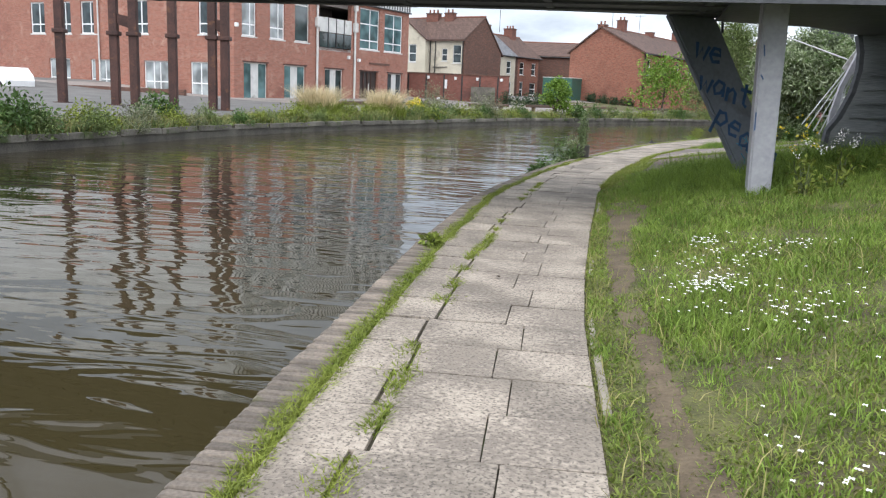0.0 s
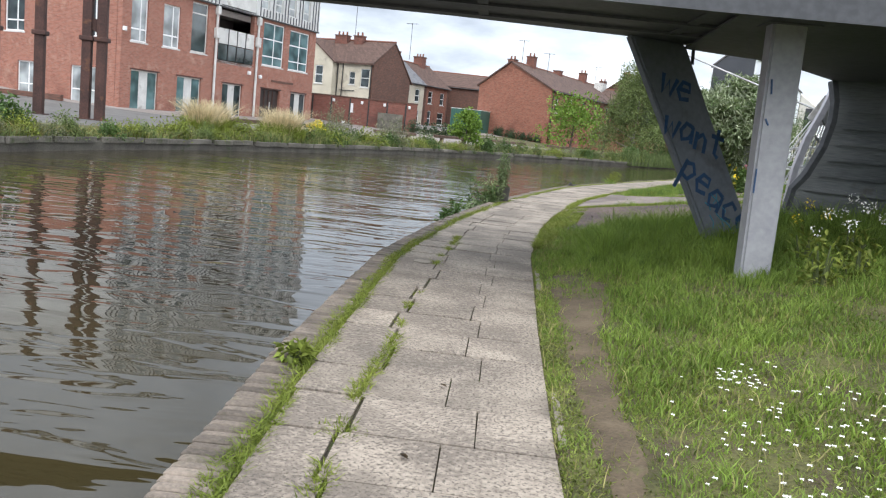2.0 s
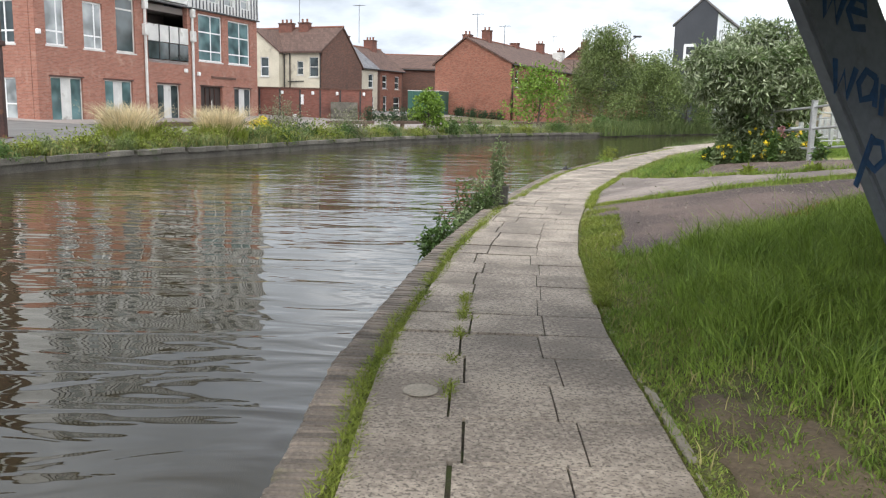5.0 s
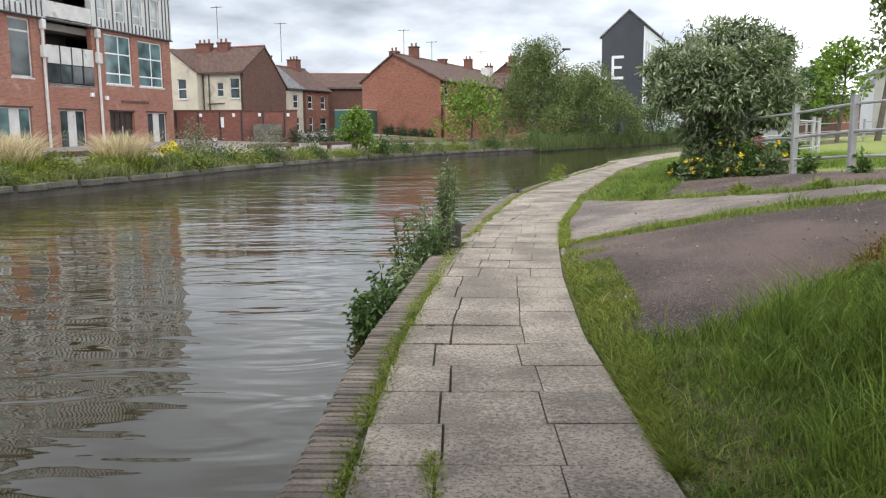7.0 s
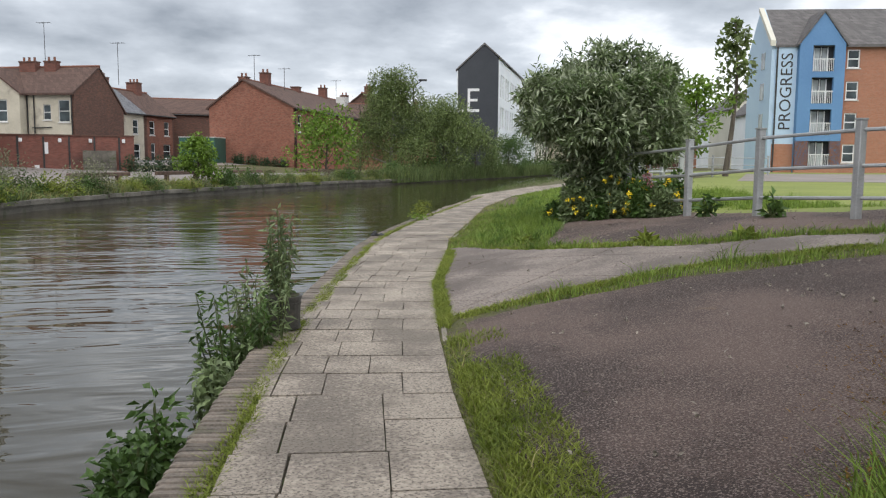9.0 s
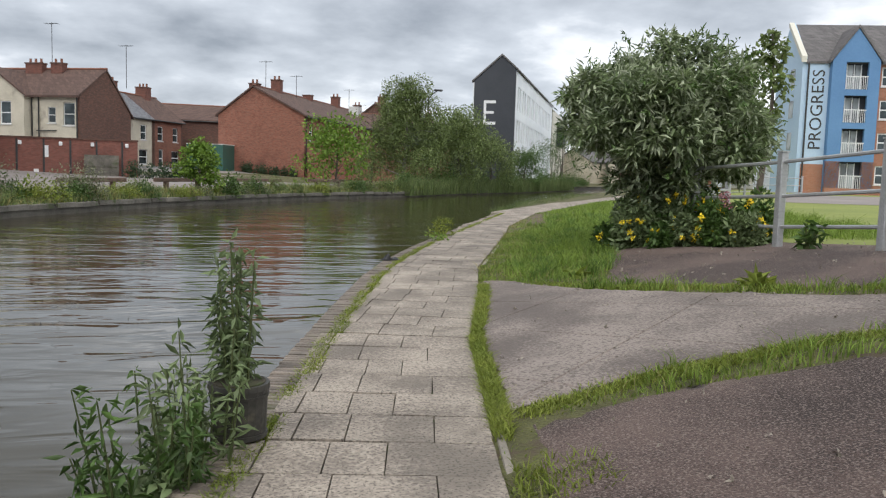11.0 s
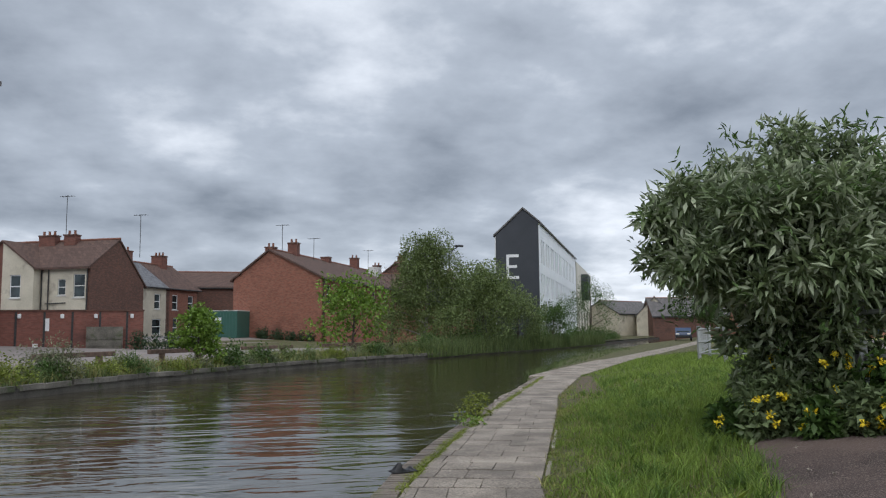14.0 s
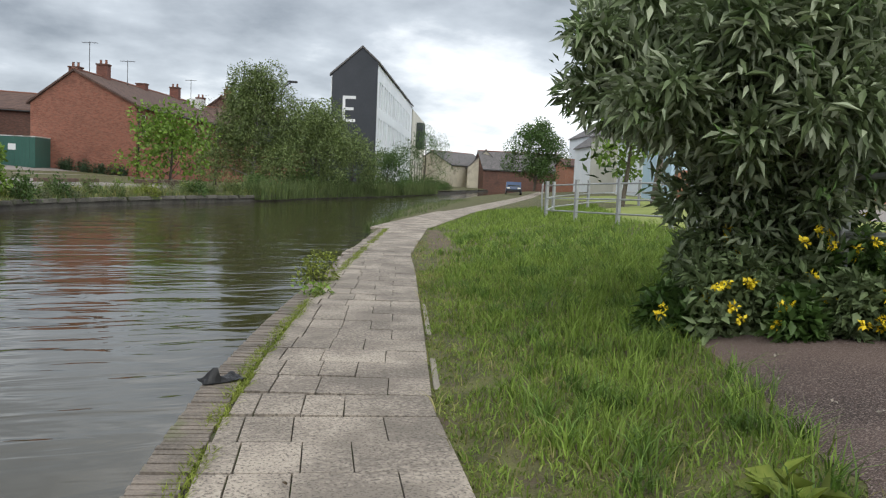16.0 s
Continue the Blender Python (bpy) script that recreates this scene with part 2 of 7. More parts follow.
M = {
    "flag": surface("flagstone", (0.19, 0.162, 0.135), (0.4, 0.345, 0.285), 0.85, 1.6, 32, 0.7, stain=(0.21, 0.18, 0.148), stain_scale=1.3, stain_at=0.52, shade=0.13, tight=0.08, speck=((0.1, 0.085, 0.072), 65)),
    "bed": surface("joint_soil", (0.035, 0.03, 0.022), (0.09, 0.08, 0.05), 0.95, 6, 60, 0.5, stain=(0.06, 0.085, 0.02), stain_scale=3, stain_at=0.52),
    "edge_brick": surface("blue_edging_brick", (0.1, 0.085, 0.07), (0.24, 0.2, 0.165), 0.8, 4, 60, 0.3, stain=(0.12, 0.125, 0.06), stain_scale=2.2, shade=0.36),
    "kerb": surface("concrete_edging", (0.2, 0.18, 0.15), (0.36, 0.32, 0.265), 0.9, 3, 70, 0.3, shade=0.12),
    "soil": surface("turf_soil", (0.06, 0.06, 0.022), (0.125, 0.125, 0.042), 0.95, 3.5, 60, 0.9, stain=(0.085, 0.064, 0.04), stain_scale=4.0, stain_at=0.52, tight=0.08),
    "earth": surface("trodden_earth", (0.075, 0.056, 0.035), (0.155, 0.118, 0.076), 0.95, 4, 50, 0.6, stain=(0.1, 0.1, 0.04), stain_scale=3.0, stain_at=0.6),
    "tarmac": surface("worn_tarmac", (0.04, 0.027, 0.024), (0.135, 0.094, 0.08), 0.92, 0.8, 95, 1.0, tight=0.12, speck=((0.25, 0.2, 0.175), 85), stain=(0.2, 0.13, 0.06), stain_scale=0.7, stain_at=0.66),
    "moss": surface("rusty_moss", (0.14, 0.065, 0.018), (0.27, 0.16, 0.04), 0.95, 4, 60, 0.8),
    "concrete": surface("brushed_concrete", (0.14, 0.115, 0.102), (0.31, 0.262, 0.23), 0.88, 1.0, 50, 0.6, tight=0.1, speck=((0.12, 0.1, 0.088), 38), stain=(0.17, 0.145, 0.128), stain_scale=1.6, stain_at=0.54, shade=0.1),
    "paving": surface("grey_block_paving", (0.1, 0.098, 0.095), (0.165, 0.16, 0.155), 0.85, 0.8, 25, 0.2),
    "carpark": surface("pale_car_park", (0.21, 0.185, 0.17), (0.3, 0.265, 0.25), 0.9, 0.4, 12, 0.2),
    "coping": surface("old_coping_stone", (0.07, 0.066, 0.055), (0.19, 0.175, 0.15), 0.9, 1.5, 25, 0.6, stain=(0.05, 0.07, 0.02), stain_scale=1.2, stain_at=0.55, shade=0.2),
    "bankwall": surface("damp_canal_wall", (0.05, 0.045, 0.04), (0.13, 0.12, 0.1), 0.8, 1.5, 30, 0.6, stain=(0.04, 0.055, 0.02), stain_scale=2),
    "brick_red": brickwork("red_brick", (0.25, 0.1, 0.07), (0.37, 0.16, 0.115), (0.33, 0.25, 0.21), stain=(0.2, 0.085, 0.062), patch=(0.52, 0.36, 0.28), patch_at=0.56),
    "brick_orange": brickwork("orange_red_brick", (0.19, 0.075, 0.05), (0.31, 0.125, 0.085), (0.26, 0.17, 0.13), stain=(0.14, 0.06, 0.045), patch=(0.36, 0.19, 0.14)),
    "brick_dark": brickwork("sooty_brick", (0.1, 0.052, 0.04), (0.17, 0.085, 0.062), (0.1, 0.075, 0.065), stain=(0.06, 0.04, 0.036), patch=(0.2, 0.09, 0.055), patch_at=0.58),
    "brick_chimney": brickwork("sooty_red_brick", (0.13, 0.055, 0.042), (0.21, 0.085, 0.062), (0.13, 0.09, 0.075), stain=(0.08, 0.045, 0.04)),
    "brick_wallred": brickwork("boundary_brick", (0.17, 0.068, 0.052), (0.25, 0.098, 0.075), (0.17, 0.11, 0.09), stain=(0.1, 0.05, 0.045), patch=(0.3, 0.16, 0.12)),
    "brick_new": brickwork("new_red_brick", (0.34, 0.15, 0.09), (0.42, 0.19, 0.12), (0.34, 0.25, 0.2)),
    "render_cream": surface("cream_render", (0.5, 0.46, 0.37), (0.66, 0.61, 0.5), 0.9, 0.7, 14, 0.1, stain=(0.36, 0.32, 0.26), stain_scale=0.6, stain_at=0.56),
    "white": surface("white_paint", (0.72, 0.73, 0.74), (0.82, 0.83, 0.84), 0.6, 1.0, 12, 0.05),
    "white_dull": surface("weathered_white_paint", (0.5, 0.5, 0.49), (0.68, 0.68, 0.66), 0.7, 1.5, 20, 0.1, stain=(0.3, 0.28, 0.25), stain_scale=1.2),
    "white_render": surface("white_render", (0.76, 0.8, 0.84), (0.86, 0.89, 0.92), 0.75, 0.3, 8, 0.05),
    "cream_clad": surface("pale_cream_cladding", (0.6, 0.58, 0.5), (0.7, 0.68, 0.6), 0.75, 0.3, 8, 0.05),
    "charcoal": surface("charcoal_render", (0.035, 0.04, 0.05), (0.055, 0.06, 0.072), 0.75, 0.3, 10, 0.08),
    "cladding": surface("zinc_cladding", (0.5, 0.505, 0.5), (0.64, 0.645, 0.64), 0.5, 0.5, 9, 0.05, metal=0.1, stain=(0.27, 0.27, 0.26), stain_scale=0.8),
    "blue_render": surface("mid_blue_render", (0.1, 0.22, 0.42), (0.13, 0.27, 0.48), 0.75, 0.4, 9, 0.05),
    "pale_blue": surface("pale_blue_render", (0.42, 0.56, 0.72), (0.5, 0.64, 0.78), 0.75, 0.4, 9, 0.05),
    "tile_brown": tilework("brown_roof_tiles", (0.086, 0.053, 0.044), (0.130, 0.080, 0.064)),
    "tile_grey": tilework("grey_roof_tiles", (0.11, 0.105, 0.105), (0.16, 0.15, 0.15)),
    "slate": tilework("blue_slate", (0.13, 0.135, 0.15), (0.19, 0.195, 0.21)),
    "pot": surface("chimney_pot_clay", (0.17, 0.072, 0.05), (0.24, 0.11, 0.075), 0.85, 4, 30, 0.2),
    "pipe": surface("black_pipe", (0.02, 0.02, 0.022), (0.045, 0.045, 0.045), 0.5, 2, 20, 0.05),
    "glass": window_glass("dark_window_glass", (0.045, 0.06, 0.065)),
    "glass_teal": window_glass("teal_window_glass", (0.1, 0.17, 0.18)),
    "glass_pale": window_glass("curtained_window_glass", (0.3, 0.33, 0.34), 0.15),
    "door_dark": surface("dark_door_paint", (0.025, 0.02, 0.02), (0.05, 0.035, 0.03), 0.4, 2, 20, 0.05),
    "rust": surface("rusted_brown_steel", (0.035, 0.018, 0.016), (0.085, 0.04, 0.032), 0.8, 1.5, 20, 0.3, stain=(0.16, 0.07, 0.035), stain_scale=2.0, stain_at=0.6),
    "galv": surface("galvanised_steel", (0.36, 0.37, 0.38), (0.52, 0.53, 0.54), 0.45, 3, 40, 0.08, metal=0.55),
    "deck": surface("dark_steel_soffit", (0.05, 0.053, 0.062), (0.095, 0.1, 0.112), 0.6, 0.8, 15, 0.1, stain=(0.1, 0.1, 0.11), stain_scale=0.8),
    "fascia": surface("silver_grey_fascia", (0.38, 0.38, 0.42), (0.5, 0.5, 0.54), 0.5, 0.6, 15, 0.08, metal=0.2, stain=(0.3, 0.29, 0.31), stain_scale=1.5),
    "leg_dark": surface("grey_blue_leg_paint", (0.13, 0.145, 0.17), (0.19, 0.205, 0.235), 0.55, 1.2, 18, 0.08, stain=(0.09, 0.09, 0.1), stain_scale=2),
    "leg_light": surface("pale_grey_leg_paint", (0.25, 0.255, 0.28), (0.35, 0.355, 0.38), 0.5, 1.2, 18, 0.08, stain=(0.2, 0.2, 0.22), stain_scale=2),
    "abutment": surface("board_marked_concrete", (0.09, 0.098, 0.1), (0.17, 0.178, 0.18), 0.85, 1.0, 20, 0.3, stain=(0.08, 0.065, 0.05), stain_scale=1.2, stretch=(0.3, 0.3, 3)),
    "spray": surface("dark_blue_spray_paint", (0.012, 0.045, 0.11), (0.02, 0.075, 0.19), 0.5, 5, 40, 0.0),
    "spray_cyan": surface("cyan_spray_paint", (0.03, 0.2, 0.3), (0.05, 0.28, 0.4), 0.5, 5, 40, 0.0),
    "timber": surface("weathered_timber", (0.09, 0.06, 0.045), (0.17, 0.11, 0.085), 0.85, 3, 30, 0.3, stretch=(0.3, 2, 2)),
    "container": surface("green_steel", (0.03, 0.1, 0.08), (0.045, 0.13, 0.105), 0.5, 0.6, 12, 0.1),
    "bucket": surface("black_plastic_pot", (0.03, 0.03, 0.027), (0.075, 0.07, 0.06), 0.55, 4, 40, 0.15, stain=(0.12, 0.11, 0.08), stain_scale=5),
    "bag": surface("black_polythene", (0.006, 0.006, 0.007), (0.014, 0.014, 0.016), 0.5, 6, 40, 0.5),
    "car_blue": surface("dark_blue_car_paint", (0.05, 0.075, 0.14), (0.06, 0.09, 0.16), 0.25, 1, 10, 0.0),
    "rubber": surface("black_rubber", (0.015, 0.015, 0.015), (0.03, 0.03, 0.03), 0.8, 5, 40, 0.1),
    "lamp": surface("lamp_lens", (0.7, 0.7, 0.68), (0.8, 0.8, 0.78), 0.2, 5, 40, 0.0),
    "bark": surface("grey_brown_bark", (0.06, 0.05, 0.04), (0.15, 0.125, 0.1), 0.9, 5, 40, 0.6, stretch=(1, 1, 0.3)),
    "bark_pale": surface("pale_bark", (0.2, 0.19, 0.17), (0.36, 0.34, 0.31), 0.9, 5, 40, 0.5, stretch=(1, 1, 0.4)),
    "stem": surface("green_stem", (0.05, 0.07, 0.02), (0.1, 0.12, 0.04), 0.7, 6, 40, 0.1),
    "petal_yellow": surface("yellow_petals", (0.75, 0.55, 0.01), (0.85, 0.68, 0.03), 0.6, 5, 40, 0.0),
    "petal_white": surface("white_petals", (0.75, 0.75, 0.72), (0.85, 0.85, 0.82), 0.6, 5, 40, 0.0),
    "petal_pink": surface("dusky_pink_flowers", (0.3, 0.1, 0.13), (0.42, 0.17, 0.2), 0.7, 5, 40, 0.0),
    "litter": surface("dead_leaf", (0.05, 0.035, 0.02), (0.14, 0.095, 0.05), 0.9, 5, 40, 0.2),
}
for key, a, b in (("leaf_shrub", (0.12, 0.168, 0.07), (0.215, 0.275, 0.13)), ("grass", (0.11, 0.18, 0.024), (0.23, 0.325, 0.055)), ("grass_dry", (0.2, 0.19, 0.06), (0.34, 0.31, 0.13)),
                  ("grass_mat", (0.12, 0.16, 0.028), (0.22, 0.255, 0.055)), ("tussock", (0.075, 0.14, 0.022), (0.15, 0.24, 0.045)), ("leaf_mid", (0.05, 0.1, 0.022), (0.1, 0.175, 0.04)), ("leaf_dark", (0.026, 0.055, 0.022), (0.06, 0.105, 0.05)),
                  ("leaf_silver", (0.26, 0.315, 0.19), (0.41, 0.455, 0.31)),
                  ("leaf_bright", (0.11, 0.2, 0.02), (0.2, 0.31, 0.045)), ("leaf_olive", (0.105, 0.15, 0.045), (0.19, 0.245, 0.08)),
                  ("leaf_grey", (0.14, 0.155, 0.09), (0.25, 0.26, 0.16)), ("weed", (0.14, 0.19, 0.025), (0.25, 0.29, 0.05)),
                  ("buff", (0.5, 0.42, 0.25), (0.7, 0.6, 0.4)), ("reed", (0.07, 0.11, 0.03), (0.14, 0.18, 0.06)),
                  ("bare", (0.11, 0.085, 0.065), (0.19, 0.15, 0.115))):
    M[key] = surface(key + "_foliage", a, b, 0.55 if "leaf" in key else 0.7, 1.5, 20, 0.0, leaf=True)


def canal_water():
    m = bpy.data.materials.new("canal_water")
    m.use_nodes = True
    n, l = m.node_tree.nodes, m.node_tree.links
    p = n["Principled BSDF"]
    p.inputs["Base Color"].default_value = (0.042, 0.034, 0.015, 1)
    # IOR above water's own 1.33, so the surface mirrors more of the sky
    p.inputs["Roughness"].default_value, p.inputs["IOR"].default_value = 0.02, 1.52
    geo = n.new("ShaderNodeNewGeometry")
    total = None
    for sx, sy, turn, dist, rough, k in ((0.75, 2.2, 10, 1.3, 0.35, 0.019), (1.1, 7.0, -6, 0.5, 0.35, 0.0019), (0.25, 0.6, 30, 0.6, 0.3, 0.045)):
        mp = n.new("ShaderNodeMapping")
        mp.inputs["Scale"].default_value, mp.inputs["Rotation"].default_value = (sx, sy, 1), (0, 0, radians(turn))
        l.new(geo.outputs["Position"], mp.inputs[0])
        t = n.new("ShaderNodeTexNoise")
        t.inputs["Scale"].default_value, t.inputs["Detail"].default_value = 1.0, 2.0
        t.inputs["Roughness"].default_value, t.inputs["Distortion"].default_value = rough, dist
        l.new(mp.outputs[0], t.inputs["Vector"])
        mu = n.new("ShaderNodeMath")
        mu.operation = "MULTIPLY_ADD"
        l.new(t.outputs[0], mu.inputs[0])
        mu.inputs[1].default_value = k
        if total:
            l.new(total, mu.inputs[2])
        else:
            mu.inputs[2].default_value = 0
        total = mu.outputs[0]
    bp = n.new("ShaderNodeBump")
    bp.inputs["Strength"].default_value, bp.inputs["Distance"].default_value = 1.0, 1.0
    l.new(total, bp.inputs["Height"])
    l.new(bp.outputs[0], p.inputs["Normal"])
    return m


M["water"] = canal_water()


# ---------------------------------------------------------------- building helpers
def thing(name, m, label, category, group="", kind=""):
    ob = new(name)
    ob.matrix_world = m
    return tagged(ob, label, category, group, kind)


def part(name, bm, material, parent=None, label=""):
    """Links a bmesh as one mesh object, under parent if there is one."""
    me = bpy.data.meshes.new(name)
    bm.to_mesh(me)
    bm.free()
    me.materials.append(M[material])
    ob = new(name, me)
    if parent:
        ob.parent = parent
    return tagged(ob, label)


def sheet(name, verts, faces, material, parent=None, label="", smooth=False):
    me = bpy.data.meshes.new(name)
    me.from_pydata([tuple(map(float, v)) for v in verts], [], [tuple(map(int, f)) for f in faces])
    me.update()
    me.materials.append(M[material])
    if smooth:
        me.polygons.foreach_set("use_smooth", [True] * len(me.polygons))
    ob = new(name, me)
    if parent:
        ob.parent = parent
    return tagged(ob, label)


def box(bm, x0, x1, y0, y1, z0, z1, bevel=0.0):
    made = bmesh.ops.create_cube(bm, size=1.0, matrix=Matrix.LocRotScale(
        ((x0 + x1) / 2, (y0 + y1) / 2, (z0 + z1) / 2), None, (abs(x1 - x0), abs(y1 - y0), abs(z1 - z0))))
    if bevel:
        edges = list({e for v in made["verts"] for e in v.link_edges})
        bmesh.ops.bevel(bm, geom=edges, offset=bevel, segments=1, affect="EDGES")
    return bm


def B(*args, bevel=0.0):
    return box(bmesh.new(), *args, bevel=bevel)


def tube(bm, points, radii, sides=6, cap=True):
    """A tapered tube through points."""
    rings = []
    for i, p in enumerate(points):
        p = Vector(p)
        a, b = Vector(points[max(i - 1, 0)]), Vector(points[min(i + 1, len(points) - 1)])
        ahead = (b - a).normalized()
        q = last.rotation_difference(ahead) @ q if i else ahead.to_track_quat("Z", "Y")
        last = ahead
        r = radii[i] if hasattr(radii, "__len__") else radii
        rings.append([bm.verts.new(p + q @ Vector((r * math.cos(k * math.tau / sides), r * math.sin(k * math.tau / sides), 0))) for k in range(sides)])
    for lo, hi in zip(rings, rings[1:]):
        for k in range(sides):
            bm.faces.new((lo[k], lo[(k + 1) % sides], hi[(k + 1) % sides], hi[k]))
    if cap:
        bm.faces.new(rings[0][::-1])
        bm.faces.new(rings[-1])
    return bm


def T(points, radii, sides=6):
    return tube(bmesh.new(), points, radii, sides)


def prism(bm, outline, lo, hi, axis="z"):
    """A polygon drawn out along an axis; the outline is given in the other two axes."""
    def at(p, h):
        return {"z": (p[0], p[1], h), "y": (p[0], h, p[1]), "x": (h, p[0], p[1])}[axis]
    a = [bm.verts.new(at(p, lo)) for p in outline]
    b = [bm.verts.new(at(p, hi)) for p in outline]
    bm.faces.new(a[::-1])
    bm.faces.new(b)
    for i in range(len(a)):
        j = (i + 1) % len(a)
        bm.faces.new((a[i], a[j], b[j], b[i]))
    bmesh.ops.recalc_face_normals(bm, faces=bm.faces)
    return bm


def P(outline, lo, hi, axis="z"):
    return prism(bmesh.new(), outline, lo, hi, axis)


def holed_wall(bm, length, height, holes, y0, y1, z0=0.0, x0=0.0):
    """An upright wall along x with rectangular openings (x0, x1, z0, z1) cut through it."""
    xs = sorted({x0, x0 + length, *(v for h in holes for v in h[:2])})
    zs = sorted({z0, height, *(v for h in holes for v in h[2:])})
    for a, b in zip(xs, xs[1:]):
        run = None
        for c, d in zip(zs, zs[1:]):
            mx, mz = (a + b) / 2, (c + d) / 2
            solid = not any(h[0] < mx < h[1] and h[2] < mz < h[3] for h in holes)
            if solid:
                run = (run[0], d) if run else (c, d)
            if run and (not solid or d == zs[-1]):
                box(bm, a, b, y0, y1, run[0], run[1])
                run = None
    bmesh.ops.remove_doubles(bm, verts=bm.verts, dist=1e-4)
    return bm


def window(parent, x0, x1, z0, z1, y, glass="glass", mull=(0.5,), transom=(), frame="white", f=0.06, sill=True, name="window", facing=1):
    """A framed window set in an opening of a wall that runs along x; facing gives the side that it looks to."""
    s = facing
    ob = part(name, bmesh.new(), frame, parent)
    bm = bmesh.new()
    loops = []
    for yy in (y - 0.03, y + 0.05):
        for e in (0, f):
            loops.append([bm.verts.new(q) for q in ((x0 + e, yy, z0 + e), (x1 - e, yy, z0 + e), (x1 - e, yy, z1 - e), (x0 + e, yy, z1 - e))])
    for la, lb in ((0, 1), (3, 2), (2, 0), (1, 3)):
        for i in range(4):
            j = (i + 1) % 4
            bm.faces.new((loops[la][i], loops[la][j], loops[lb][j], loops[lb][i]))
    bmesh.ops.recalc_face_normals(bm, faces=bm.faces)
    for k in mull:
        x = x0 + (x1 - x0) * k
        part("mullion", B(x - f / 2, x + f / 2, y - 0.03, y + 0.045, z0 + f, z1 - f), frame, ob)
    for k in transom:
        z = z0 + (z1 - z0) * k
        part("transom", B(x0 + f, x1 - f, y - 0.025, y + 0.04, z - f / 2, z + f / 2), frame, ob)
    old = ob.data
    bm.to_mesh(old)
    bm.free()
    cols = [0.0, *mull, 1.0]
    for a, b in zip(cols, cols[1:]):
        part("pane", B(x0 + (x1 - x0) * a, x0 + (x1 - x0) * b, y - 0.012, y + 0.012, z0 + f / 2, z1 - f / 2), glass, ob)
    if sill:
        part("sill", B(x0 - 0.08, x1 + 0.08, y - 0.16 if s < 0 else y - 0.02, y + 0.02 if s < 0 else y + 0.16, z0 - 0.09, z0 - 0.002), "white_dull" if frame == "white" else frame, ob)
    return ob


# ---------------------------------------------------------------- the lie of the land
WATER = -0.4
RIGHT_Y = (-60, -8, -4.4, -2.3, -0.9, 1.2, 3.1, 4.6, 7.5, 9.5, 11.1, 13.65, 16, 18.4, 20.3, 24.9, 27.3, 34.2, 46, 49.2, 84, 140, 420)
RIGHT_X = (1.6, 1.12, 1.02, 0.93, 0.93, 0.98, 1.05, 1.1, 1.39, 1.72, 2.05, 2.64, 3.42, 4.12, 4.88, 6.7, 7.6, 10.9, 18.3, 20.6, 44, 80, 262)
OUT_Y = (-60, -8, -4.6, -3.5, -2, 0, 2.6, 3.9, 4.8, 6.4, 7.7, 10.8, 12.6, 15.2, 17.5, 19.2, 21.2, 24.3, 30.2, 35, 46, 56, 60, 84, 140, 420)
OUT_X = (-0.3, -0.42, -0.46, -0.5, -0.52, -0.57, -0.53, -0.5, -0.39, -0.19, 0.0, 0.59, 1.03, 1.72, 2.36, 2.92, 3.72, 5.06, 7.72, 9.9, 14.9, 20.4, 22.9, 38, 76, 258)
FAR_Y = (-60, 0, 8.8, 12.8, 18.4, 23.5, 27.9, 31, 35, 42, 50, 55.5, 60, 64.5, 68.5, 80, 115, 230, 420)
FAR_X = (-11.5, -11.9, -11.7, -11.2, -10.6, -9.3, -7.6, -6.5, -5.3, -2.2, 2.3, 6.3, 10.0, 13.6, 16.0, 25.5, 51, 127, 250)


def x_right(y):
    return np.interp(y, RIGHT_Y, RIGHT_X)


def x_out(y):
    return np.interp(y, OUT_Y, OUT_X)


def x_far(y):
    return np.interp(y, FAR_Y, FAR_X)


def z_near(x, y):
    d = np.maximum(np.asarray(x, float) - x_right(y), 0)
    y = np.asarray(y, float)

    def ease(a, b):
        k = np.clip((y - a) / (b - a), 0, 1)
        return k * k * (3 - 2 * k)
    lo = np.interp(d, (0, 0.25, 0.6, 2, 5, 10, 250), (-0.02, 0.02, 0.08, 0.36, 0.8, 1.2, 1.3))
    away = (0, 0.25, 1.5, 3, 4, 6, 9, 250)
    apron = np.interp(d, away, (-0.02, 0.01, 0.19, 0.42, 0.56, 0.68, 0.8, 1.1))
    bank = np.interp(d, away, (-0.02, 0.0, 0.12, 0.33, 0.42, 0.52, 0.62, 1.0))
    flat = np.interp(d, away, (-0.02, 0.0, 0.05, 0.13, 0.2, 0.35, 0.5, 0.9))
    hi = apron + (bank - apron) * ease(14, 18)
    hi = hi + (flat - hi) * ease(22, 29)
    return lo + (hi - lo) * ease(3.5, 7.5)


def z_far(x, y):
    d = np.maximum(x_far(y) - np.asarray(x, float), 0)
    return np.interp(d, (0, 0.5, 3, 16, 28, 36, 300), (-0.06, 0.0, 0.1, 0.2, 0.55, 1.1, 1.3))


